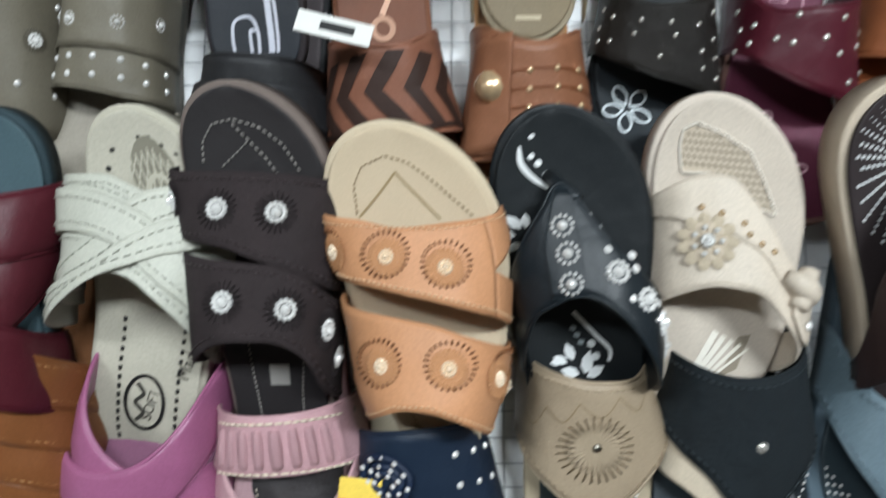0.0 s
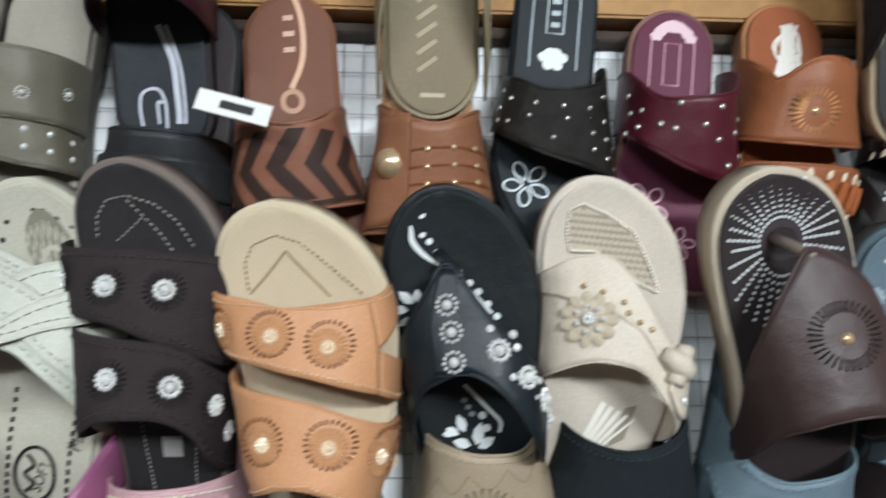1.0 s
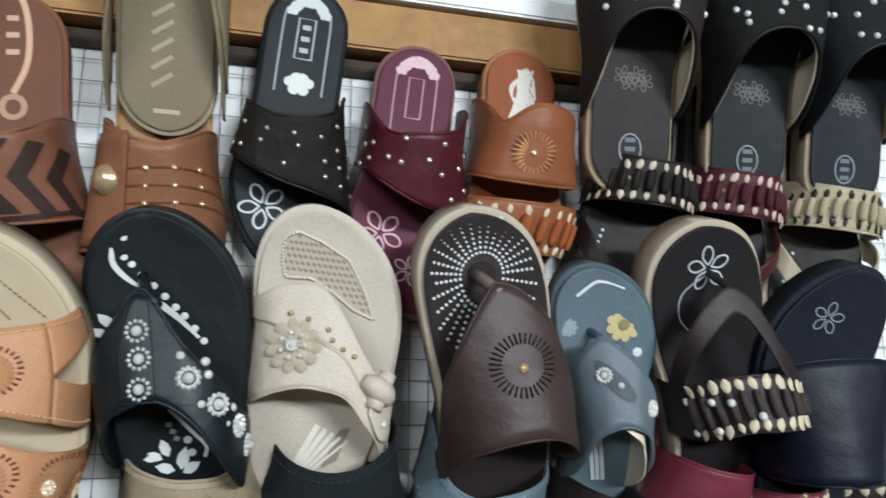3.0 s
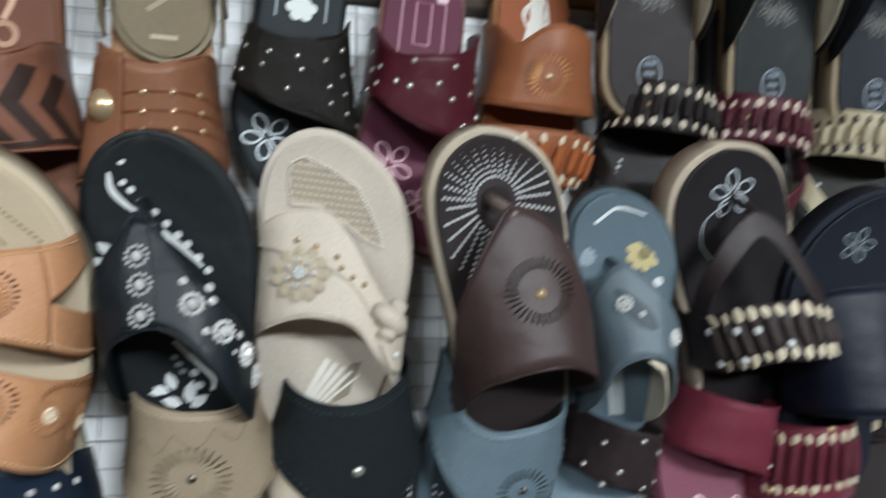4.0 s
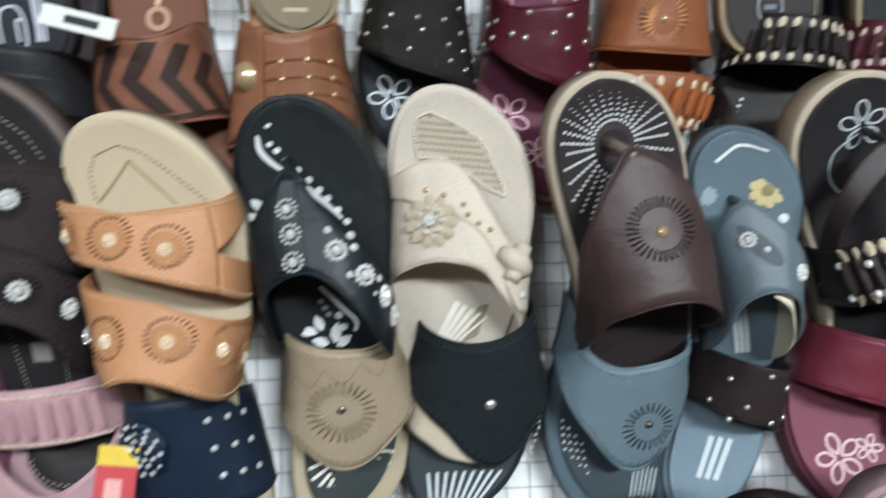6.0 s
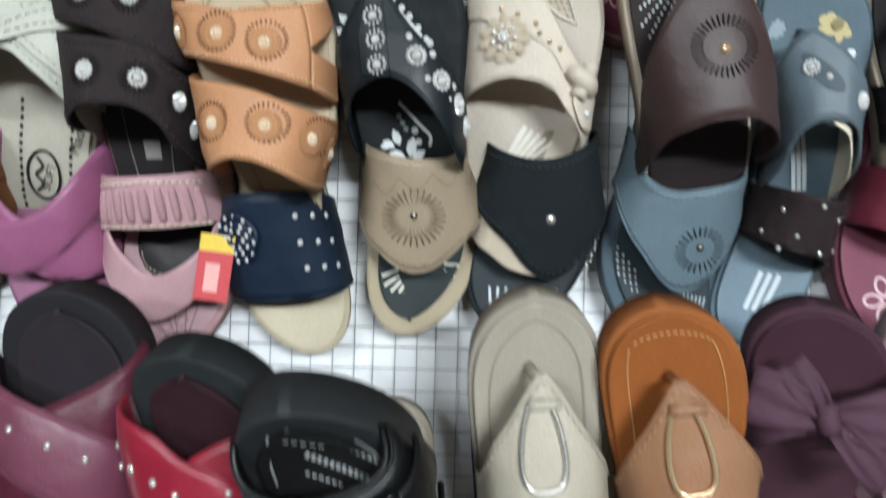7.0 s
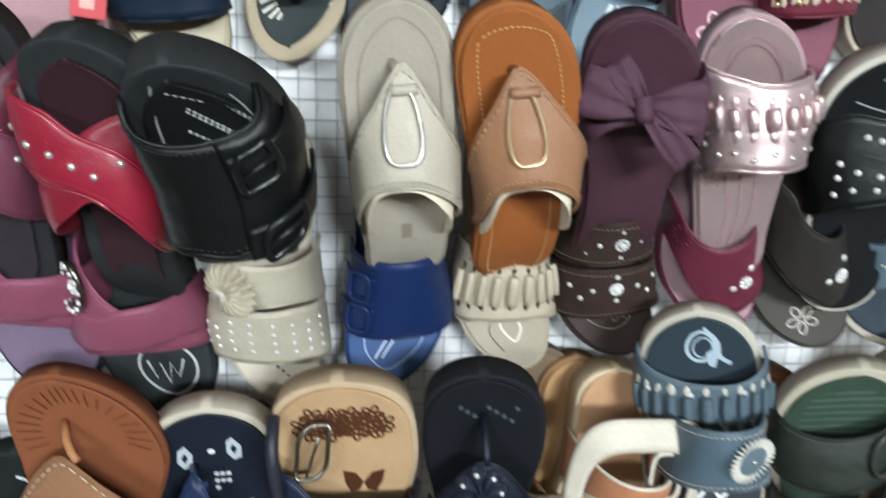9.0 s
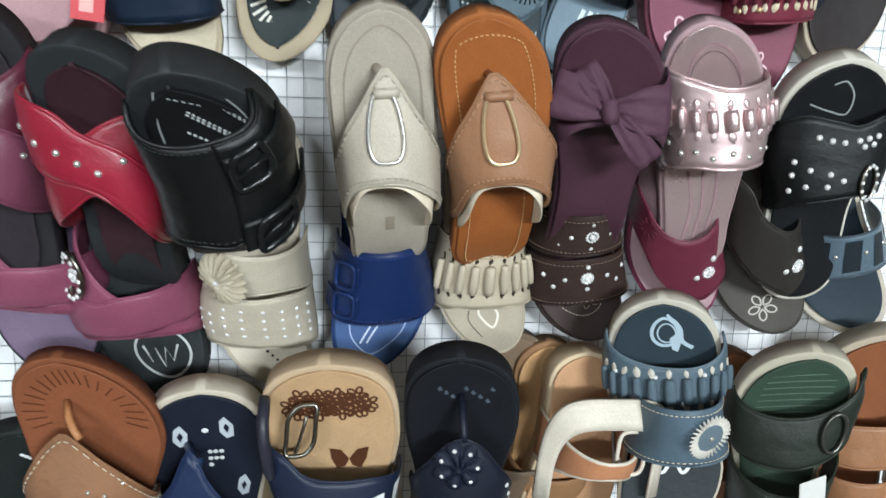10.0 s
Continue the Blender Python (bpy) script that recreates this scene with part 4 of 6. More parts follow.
for k in range(9):
    s.mark([(-0.7 + 0.16 * k, 0.13), (-0.62 + 0.15 * k, 0.05)], 0.002, ink("C2C8CC"), steps=1)
s.dots([(-0.62 - 0.03 * (j % 2), 0.17 + 0.018 * j) for j in range(8)], 0.0015, CRYSTAL, a, False, name="crystals")

s = Sandal("grey-blue leather sandal with cut sunburst on a pointed vamp", 0.3347, 0.0220, LOW, 189.7, 0, -4, W=0.0913, hug=1.082, high=1.12, side=-1, th=0.022, sole="4A5963", top="2A363C", rim=0.008)
GB2 = leather("62737C", 0.5)
a = s.strap(edge((-1, 0.56), (-0.55, 0.42), (-0.3, 0.28), (0, 0.205), (0.34, 0.3), (0.61, 0.38), (1, 0.5)), edge((-1, 0.66), (-0.64, 0.58), (-0.09, 0.505), (0.25, 0.475), (0.65, 0.53), (1, 0.68)), GB2, trim=(GB2, 0.0013), stitch=leather("6C7C85"))
s.slits(-0.12, 0.34, 0.017, a, leather("232D33"), 24, 0.6)
s.put("stud", m_stud(), PEWTER, -0.12, 0.34, 0.003, a)
s.dots([(0.45 + 0.1 * j, 0.16 + 0.02 * k + 0.02 * j) for j in range(4) for k in range(5)], 0.0012, CRYSTAL, name="dotted_print")
for k in range(6):
    s.mark([(-0.75 + 0.07 * k, 0.2), (-0.65 + 0.08 * k, 0.1)], 0.001, ink("B9C3C8"), steps=1)

s = Sandal("small grey-blue sandal with dark studded nubuck band", 0.4157, 0.0259, LOW, -169.6, 0, 0, W=0.0695, hug=0.857, high=1.10, L=0.2, side=1, th=0.02, sole="5A6A75", top="6D7F8B")
a = s.strap(edge((-1, 0.34), (-0.41, 0.36), (0.25, 0.38), (0.84, 0.41), (1, 0.42)), bow_edge(0.55, 0.61), nubuck("2A1F21"), trim=(leather("2A2020"), 0.0012))
s.studs([(-0.5, 0.4), (-0.2, 0.38), (0.15, 0.42), (0.45, 0.5), (-0.35, 0.5), (0.0, 0.53), (0.6, 0.42), (-0.65, 0.55), (0.3, 0.37)], 0.0021, SILVER, a)
for k in range(3):
    s.mark([(-0.2 + 0.2 * k, 0.14), (-0.25 + 0.2 * k, 0.29)], 0.004, ink("C5CED2"), steps=1)

s = Sandal("burgundy sandal with slanted vamp and flower printed toe", 0.5080, 0.0272, LOW, -170.7, 0, 0, W=0.0830, hug=0.920, high=1.10, side=-1, th=0.022, sole="5A2A38", top="7C4656")
BG1 = leather("6F2C3A", 0.48)
a = s.strap(edge((-1, 0.31), (-0.46, 0.325), (0.2, 0.35), (0.76, 0.37), (1, 0.38)), bow_edge(0.51, 0.56), BG1, trim=(BG1, 0.0013))
s.studs([(-0.5, 0.35), (-0.55, 0.45)], 0.0018, SILVER, a)
s.flower_print(0.1, 0.16, 0.018, ink("D9B9BE"), 5, 0.2, 0.0022)
s.flower_print(-0.5, 0.2, 0.01, ink("D9B9BE"), 5, 0.8, 0.0016)

s = Sandal("burgundy sandal with beaded fringe band", 0.5970, 0.0050, LOW, 173.5, 0, 0, W=0.0820, hug=0.900, high=1.10, side=1, th=0.022, sole="4E2430", top="7A4252")
a = s.strap(bow_edge(0.31, 0.34), bow_edge(0.54, 0.58), BG1, trim=(BG1, 0.0013))
s.fringe(0.38, 0.5, leather("5E2230", 0.45), a, 12, -0.8, 0.8, BEAD, 0.006)
s.studs([(0.7, 0.5), (0.62, 0.44), (0.68, 0.36), (0.1, 0.54), (-0.3, 0.54), (0.4, 0.36)], 0.0028, GOLD, a)
s.flower_print(0.0, 0.16, 0.014, ink("D9B9BE"), 5, 0.2, 0.0018)

s = Sandal("brown beaded sandal with cream sole edge", 0.685, 0.05, LOW, 172, 0, 0, W=0.086, side=1, th=0.022, sole="B9AC98", top="221B1B", high=1.25)
a = s.strap(bow_edge(0.31, 0.34), bow_edge(0.54, 0.58), DKB, trim=(DKB, 0.0013))
s.fringe(0.38, 0.5, leather("3F3433", 0.45), a, 10, -0.8, 0.8, BEAD, 0.007)

s = Sandal("navy blue sandal with braided rosette, rhinestones and cream footbed", 0.0716, 0.0117, LOW, 174.6, 0, 0, W=0.0830, hug=0.997, high=1.20, side=-1, th=0.022, sole="B5A88F", top="BCB098")
NV = leather("1A2738", 0.5)
a = s.strap(bow_edge(0.18, 0.22), bow_edge(0.485, 0.48), NV, trim=(NV, 0.0013))
for r, n in ((0.015, 12), (0.010, 9), (0.006, 6)):
    ring = [tuple(s.spot(0.3, 0.37, 1.0, 0.004 + 0.0012 * math.sin(3 * q)) @ Vector((r * math.cos(q) + 0.001 * math.sin(5 * q), 1.1 * r * math.sin(q), 0))) for q in np.arange(36) * math.pi / 18]
    part("braid_ring", mesh_of("braid", *tube(ring, 0.0024, 6, True)), leather("16243A", 0.5), a)
    for k in range(n):
        q = 2 * math.pi * k / n
        mm = s.spot(0.3, 0.37, 1.0, 0.0062)
        part("stud", m_stud(), CRYSTAL, a, "", mm @ Matrix.Translation((r * math.cos(q), 1.1 * r * math.sin(q), 0)) @ Matrix.Diagonal((0.0017, 0.0017, 0.0017, 1)))
s.studs([(p, t) for p in (-0.28, -0.48, -0.68) for t in (0.27, 0.345, 0.42)], 0.0022, CRYSTAL, a)

s = Sandal("dusty pink sandal with ridged band and pointed toe straps", -0.0150, 0.0017, LOW, 176, 0, 0, W=0.0891, hug=1.071, high=1.12, side=1, th=0.022, sole="B58E90", top="B8959A")
PNK = leather("BC959A", 0.4)
s.blot([(0.7 * math.cos(q), 0.4 + 0.14 * math.sin(q)) for q in np.arange(18) * math.pi / 9], leather("2A2526"), lift=0.001, name="footbed_patch")
s.dashes(lambda q: s.bed(0.6 * np.cos(q * math.pi), 0.36 - 0.08 * np.sin(q * math.pi), 0.0016), THREAD, s.insole, 18)
a = s.strap(bow_edge(0.425, 0.46), bow_edge(0.56, 0.6), PNK, 0.003, trim=(PNK, 0.0014))
s.fringe(0.44, 0.535, leather("B58E93", 0.4), a, 9, -0.55, 0.55, None)
s.dashes(lambda q: s.on(-0.55 + 1.1 * q, 0.43 + 0 * q, 0.006), THREAD, a, 18, 0.0016, 0.8)
s.dashes(lambda q: s.on(-0.55 + 1.1 * q, 0.548 + 0 * q, 0.006), THREAD, a, 18, 0.0016, 0.8)
s.studs([(-0.75, 0.55), (0.75, 0.55)], 0.0035, PEWTER, a)
b = s.strap(edge((-1, 0.46), (-0.5, 0.27), (-0.12, 0.165), (0.12, 0.165), (0.5, 0.27), (1, 0.46)), edge((-1, 0.58), (-0.55, 0.4), (-0.1, 0.29), (0.1, 0.29), (0.5, 0.41), (1, 0.58)), PNK, 0.0008, trim=(PNK, 0.0012))
for k in range(6):
    s.mark([(-0.6 + 0.1 * k, 0.08 + 0.015 * (k % 2)), (-0.5 + 0.22 * k, 0.19)], 0.0012, ink("8C6F72"), steps=1)
s.flower_print(-0.2, 0.12, 0.012, ink("8C6F72"), 5)

s = Sandal("mauve pink sandal with crossed V straps", -0.118, 0.02, LOW, -172, 0, 0, W=0.088, side=-1, th=0.022, sole="7A4A66", top="8A5A74", high=1.25)
MAU = leather("97587A", 0.38, coat=0.15)
s.strap(edge((-1, 0.26), (0, 0.22), (1, 0.52)), edge((-1, 0.4), (0, 0.36), (1, 0.70)), MAU, 0.0015, pad=0.002, trim=(MAU, 0.0012))
s.strap(edge((-1, 0.52), (0, 0.22), (1, 0.26)), edge((-1, 0.70), (0, 0.36), (1, 0.4)), MAU, 0.0045, pad=0.002, trim=(MAU, 0.0012))

s = Sandal("brown leather sandal with overlapping woven straps", -0.205, 0.02, LOW, -172, 0, 0, W=0.088, side=1, th=0.022, sole="5A3822", top="6B4428", high=1.25)
BRW = leather("7A4B2B", 0.4)
for k in range(4):
    s.strap(slant(0.2 + 0.1 * k, 0.3 + 0.1 * k), slant(0.31 + 0.1 * k, 0.42 + 0.1 * k), BRW, 0.001 + 0.0018 * k, pad=0.0015, trim=(BRW, 0.0012), stitch=leather("B58A5C"))

# ---- sandals of the upper row ----
s = Sandal("olive-grey sandal with rosette and rhinestone bands", -0.1592, 0.2448, LOW, -174.8, 0, 0, W=0.0842, hug=0.903, high=0.85, side=1, th=0.022, sole="8A8378", top="8F887C")
OLV = leather("6A6457", 0.5)
a = s.strap(edge((-1, 0.39), (-0.9, 0.38), (-0.29, 0.37), (0.09, 0.38), (1, 0.4)), bow_edge(0.5, 0.53), OLV, trim=(OLV, 0.001))
b = s.strap(bow_edge(0.485, 0.5), bow_edge(0.66, 0.7), OLV, 0.003, trim=(OLV, 0.001))
s.studs([(p, t) for p in np.linspace(-0.8, 0.8, 7) for t in (0.415, 0.46)], 0.0022, CRYSTAL, a)
for p in (-0.7, -0.24, 0.26, 0.66):
    s.rosette(p, 0.545 + 0.08 * p * p, 0.0085, leather("5A5448", 0.4), b, CRYSTAL, gr=0.6)

s = Sandal("olive-grey sandal with rosettes in plastic", -0.245, 0.26, LOW, -170, 0, 0, W=0.088, side=1, th=0.022, sole="6A655B", top="6F695E", high=1.05)
a = s.strap(bow_edge(0.24, 0.26), bow_edge(0.68, 0.72), OLV, trim=(OLV, 0.001))
s.studs([(p, t) for p in np.linspace(-0.8, 0.6, 5) for t in (0.36, 0.6)], 0.0022, CRYSTAL, a)
for p in (-0.6, -0.1, 0.4):
    s.rosette(p, 0.48, 0.0085, leather("5A5448", 0.4), a, CRYSTAL, gr=0.6)

s = Sandal("black slip-on sandal with studded strap and gold clasp", -0.055, 0.226, LOW, -176, 0, 0, W=0.088, side=1, th=0.022, sole="1A1A1C", top="3B3436", high=1.25)
BKM = leather("222224", 0.5)
a = s.strap(bow_edge(0.26, 0.28), bow_edge(0.50, 0.54), BKM, trim=(BKM, 0.0014))
b = s.strap(bow_edge(0.35, 0.37), bow_edge(0.44, 0.46), BKM, 0.004, trim=(BKM, 0.0008), name="clasp_strap")
s.put("clasp", m_stud(), GOLD, 0.78, 0.40, 0.008, b, "gold clasp", sy=0.7)
s.studs([(0.25 - 0.3 * k, 0.40) for k in range(4)], 0.0024, GOLD, b)
s = Sandal("black and maroon sandal with white printed footbed", -0.055, 0.56, 0.12, -2, 20, 0, L=0.23, W=0.086, side=1, th=0.022, sole="2A2426", top="1D2026")
MAR = leather("3A1720", 0.45)
s.strap(bow_edge(0.2, 0.3), bow_edge(0.56, 0.66), MAR, trim=(MAR, 0.001))
s.mark([(0.0, 0.62), (0.25, 0.72), (0.3, 0.82), (0.32, 0.9)], 0.004, ink("B9BAC4"))
s.mark([(0.15, 0.62), (0.4, 0.74), (0.45, 0.9)], 0.002, ink("B9BAC4"))
s.mark([(-0.45, 0.92), (-0.42, 0.82), (-0.1, 0.8), (0.05, 0.84), (0.05, 0.92)], 0.002, ink("B9BAC4"))
s.mark([(-0.1, 0.9), (-0.1, 0.84), (0.0, 0.84)], 0.002, ink("B9BAC4"))

s = Sandal("brown sandal with dark chevron vamp", 0.0519, 0.2343, LOW, 173.3, 0, 0, W=0.0886, hug=0.963, high=1.28, side=-1, th=0.022, sole="7A4E38", top="6D4432")
CHV = leather("7E5240", 0.5)
a = s.strap(bow_edge(0.285, 0.33), edge((-1, 0.62), (-0.85, 0.59), (-0.36, 0.51), (0, 0.49), (0.64, 0.55), (1, 0.62)), CHV, trim=(CHV, 0.0013))
DCH = leather("33221C", 0.6)
for k in range(5):
    c = 0.8 - 0.3 * k
    for sg in (1, -1):
        v = [(c - 0.02, 0.395), (c - 0.17, 0.395), (c - 0.38, 0.395 + sg * 0.085), (c - 0.23, 0.395 + sg * 0.085)]
        s.blot([v[0], ((v[0][0] + v[3][0]) / 2, 0.395 + sg * 0.0425), v[3], v[2], ((v[1][0] + v[2][0]) / 2, 0.395 + sg * 0.0425), v[1]], DCH, a, False, lift=0.0042, name="chevron")
s.mark([(-0.95, 0.335), (0, 0.297), (0.95, 0.335)], 0.003, leather("33221C"), a, False, lift=0.004)
s.mark([(-0.3, 0.98), (-0.28, 0.8), (0.0, 0.7)], 0.004, ink("D0A58C"))
s.ring_mark(0.0, 0.66, 0.2, 0.03, 0.004, ink("B48A72"))
for k in range(3):
    s.mark([(-0.12, 0.82 + 0.05 * k), (0.12, 0.82 + 0.05 * k)], 0.004, ink("C9A590"))

s = Sandal("tan sandal with gold button and studded seams", 0.1279, 0.2331, LOW, 178.7, 0, 0, W=0.0848, hug=0.974, high=1.18, side=1, th=0.022, sole="B98A5E", top="9A7350")
TN2 = leather("84573F", 0.45)
a = s.strap(bow_edge(0.24, 0.26), edge((-1, 0.62), (-0.12, 0.51), (0.19, 0.52), (0.73, 0.6), (1, 0.65)), TN2, trim=(TN2, 0.0013))
s.strap(bow_edge(0.26, 0.26), bow_edge(0.53, 0.57), TN2, 0.0032, 0.002, 0.2, 0.66, name="tab", trim=(TN2, 0.0009))
s.put("button", m_stud(), GOLD, 0.42, 0.42, 0.0108, a, "polished gold button", sz=1.0)
for t in (0.36, 0.402, 0.445):
    s.mark([(0.2, t), (-0.3, t + 0.008), (-0.9, t)], 0.0012, leather("6E3C1E"), a, False, lift=0.004)
    s.studs([(0.04, t), (-0.19, t + 0.006), (-0.46, t + 0.012)], 0.0022, GOLD, a)
s = Sandal("beige sandal with crossed V straps and pale footbed", 0.13, 0.60, 0.115, 0, 20, 0, L=0.235, W=0.088, side=1, th=0.02, sole="9C8F78", top="7C6E57", high=0.9)
BGE = leather("8E8068", 0.5)
s.strap(edge((-1, 0.4), (0, 0.22), (1, 0.2)), edge((-1, 0.86), (-0.5, 0.55), (0, 0.33), (1, 0.3)), BGE, 0.001, trim=(BGE, 0.001))
s.strap(edge((-1, 0.2), (0, 0.22), (1, 0.4)), edge((-1, 0.3), (0, 0.33), (0.5, 0.55), (1, 0.86)), BGE, 0.0035, trim=(BGE, 0.001))
for sg in (-1, 1):
    q0, q1 = sorted((sg * 1.0, sg * 0.42))
    s.strap(lambda p: 0.52 - 0.3 * (1 - abs(p)), lambda p: 0.52 + 0.42 * (abs(p) - 0.42) / 0.58, BGE, 0.002, 0.002, q0, q1, trim=(BGE, 0.001), name="side_strap")
s.rhinestones([(0.6, 0.5), (0.75, 0.6)], 0.0062)
for k in range(5):
    s.mark([(-0.3, 0.66 + 0.05 * k), (0.1, 0.62 + 0.05 * k)], 0.003, ink("A5977C"))
s.mark([(-0.3, 0.93), (0.3, 0.93)], 0.003, ink("BDAF94"))

s = Sandal("black glitter sandal with studded vamp and flower printed footbed", 0.2101, 0.2806, LOW, -176.0, 0, 0, W=0.0835, hug=0.958, high=1.07, L=0.228, side=-1, th=0.022, sole="151A1E", top="161C21")
GLT = surface("glitter_fabric", "1B1714", 0.5, grain=2200.0, bump=0.8, vary=0.5)
a = s.strap(edge((-1, 0.24), (-0.68, 0.24), (-0.21, 0.26), (0.09, 0.28), (0.6, 0.34), (1, 0.4)), edge((-1, 0.63), (-0.86, 0.6), (-0.47, 0.5), (-0.07, 0.46), (0.26, 0.46), (0.84, 0.54), (1, 0.58)), GLT, trim=(leather("15120F"), 0.0012))
random.seed(4)
s.studs([(p + random.uniform(-0.07, 0.07), 0.29 + 0.03 * (p + 1) + 0.05 * j + random.uniform(-0.012, 0.012)) for j in range(4) for p in (-0.82, -0.55, -0.28, 0.0, 0.27, 0.54, 0.8) if 0.29 + 0.03 * (p + 1) + 0.05 * j < 0.43 + 0.1 * abs(p) and 0.27 + 0.03 * (p + 1) + 0.05 * j > 0.29 + 0.07 * p], 0.0018, SILVER, a)
s.flower_print(0.45, 0.23, 0.017, ink("C2C9CC"), 5, 0.2, 0.0016)
s.flower_print(-0.35, 0.10, 0.012, ink("C2C9CC"), 5, 0.7, 0.0014)
for sx in (-0.55, 0.55):
    s.mark([(sx, 0.62), (sx, 0.9)], 0.0014, ink("9AA3A8"))
for q in np.linspace(0, math.pi, 6):
    s.put("printed_flower", m_flower(6), ink("CBD1D2"), 0.42 * math.cos(q), 0.91 + 0.035 * math.sin(q), 0.006, s.insole, bed=True, lift=0.0005, sz=0.08)
s.put("printed_flower", m_flower(6), ink("D8DBD8"), 0.0, 0.66, 0.011, s.insole, bed=True, lift=0.0005, sz=0.08)
s.mark([(-0.2, 0.74), (0.2, 0.74), (0.2, 0.88), (-0.2, 0.88)], 0.0012, ink("AEB6BA"), closed=True, steps=1)
for k in range(3):
    s.mark([(-0.1, 0.77 + 0.04 * k), (0.1, 0.77 + 0.04 * k)], 0.004, ink("AEB6BA"))

s = Sandal("burgundy studded sandal with printed footbed", 0.2955, 0.2562, LOW, -175.9, 0, 0, W=0.0853, hug=1.032, high=1.13, L=0.215, side=-1, th=0.022, sole="7C5A52", top="582036")
BG2 = leather("4A1622", 0.42)
a = s.strap(edge((-1, 0.33), (-0.56, 0.34), (-0.1, 0.35), (0.28, 0.4), (0.88, 0.51), (1, 0.53)), edge((-1, 0.78), (-0.69, 0.69), (-0.4, 0.6), (0, 0.56), (0.44, 0.57), (0.96, 0.74)), BG2, trim=(BG2, 0.0012))
s.studs([(-0.6 + 0.4 * k + 0.15 * (j % 2), 0.43 + 0.055 * j + 0.02 * k * (j == 0)) for j in range(3) for k in range(4)] + [(0.82, 0.62), (0.75, 0.55), (-0.8, 0.39), (-0.35, 0.385)], 0.0022, SILVER, a)
s.flower_print(0.41, 0.29, 0.017, ink("CFA4AE"), 5, 0.2, 0.0016)
s.flower_print(0.0, 0.17, 0.012, ink("CFA4AE"), 5, 0.7, 0.0014)
for sx in (-0.5, 0.5):
    s.mark([(sx, 0.62), (sx, 0.88)], 0.0012, ink("B98A98"))
for q in np.linspace(0, math.pi, 6):
    s.put("printed_flower", m_flower(6), ink("D8B8C0"), 0.42 * math.cos(q), 0.90 + 0.035 * math.sin(q), 0.006, s.insole, bed=True, lift=0.0005, sz=0.08)
s.mark([(-0.18, 0.72), (0.18, 0.72), (0.18, 0.87), (-0.18, 0.87)], 0.0012, ink("B98A98"), closed=True, steps=1)
s.studs([(0.1, 0.65), (-0.3, 0.62)], 0.004, CRYSTAL, bed=True)

s = Sandal("orange-brown sandal with sunburst vamp, fringe and silver print", 0.3834, 0.2789, LOW, 183.0, 0, 0, W=0.0823, hug=1.052, high=0.85, L=0.2, side=1, th=0.022, sole="9C6A45", top="8C4A26")
ORG = leather("8A5234", 0.42)
a = s.strap(bow_edge(0.385, 0.44), edge((-1, 0.66), (-0.62, 0.645), (-0.09, 0.66), (0.12, 0.65), (0.46, 0.6), (0.61, 0.65), (0.91, 0.74), (1, 0.76)), ORG, 0.0025, trim=(ORG, 0.0013))
s.put("sunburst", m_burst(26, 0.62), leather("C08A5C", 0.4), 0.06, 0.49, 0.0175, a)
s.put("disc", m_stud(), ORG, 0.06, 0.49, 0.011, a, sz=0.08)
s.put("stud", m_stud(), GOLD, 0.06, 0.49, 0.0032, a, lift=0.004)
b = s.strap(bow_edge(0.14, 0.17), bow_edge(0.32, 0.34), ORG, trim=(ORG, 0.0012))
s.fringe(0.18, 0.28, leather("9A5228", 0.45), b, 9, -0.8, 0.8, BEAD, 0.0055)
random.seed(9)
for k in range(26):
    s.mark([(random.uniform(-0.4, 0.3), random.uniform(0.66, 0.92)) for _ in range(3)], 0.0018, ink("D6CFC6"))

for lab, u, w, col, strap_c, bead_c in (("dark brown sandal with white leaf-beaded fringe band", 0.475, 0.25, "151010", "1C1413", "C9BCA8"),
                                        ("burgundy sandal with white leaf-beaded fringe band", 0.557, 0.246, "120F10", "4A1A25", "C9B5A6"),
                                        ("cream sandal with leaf-beaded fringe band", 0.655, 0.24, "22201D", "B5A78C", "2A2522")):
    s = Sandal(lab, u, w, LOW, -173, 0, 8, W=0.088, side=1, th=0.022, sole="C3B39B" if u > 0.6 else "2A2424", top=col, high=0.95)
    m1 = leather(strap_c, 0.5)
    a = s.strap(bow_edge(0.4, 0.43), bow_edge(0.53, 0.6), m1, trim=(m1, 0.0012))
    s.fringe(0.435, 0.5, m1, a, 12, -0.85, 0.85, surface("bone_bead", bead_c, 0.35, bump=0.0), 0.0052)
    s.studs([(-0.5, 0.45), (0.3, 0.47), (0.6, 0.44)], 0.0022, GOLD, a)
    b = s.strap(edge((-1, 0.36), (0, 0.14), (1, 0.32)), edge((-1, 0.44), (0, 0.2), (1, 0.4)), m1, 0.0008, trim=(m1, 0.001))
    s.dots([(0.75 - 0.02 * k, 0.12 + 0.022 * k) for k in range(11)], 0.0015, WHITE_INK, name="dotted_print")
    s.flower_print(0.0, 0.16, 0.01, ink("BFB8A6"), 5)
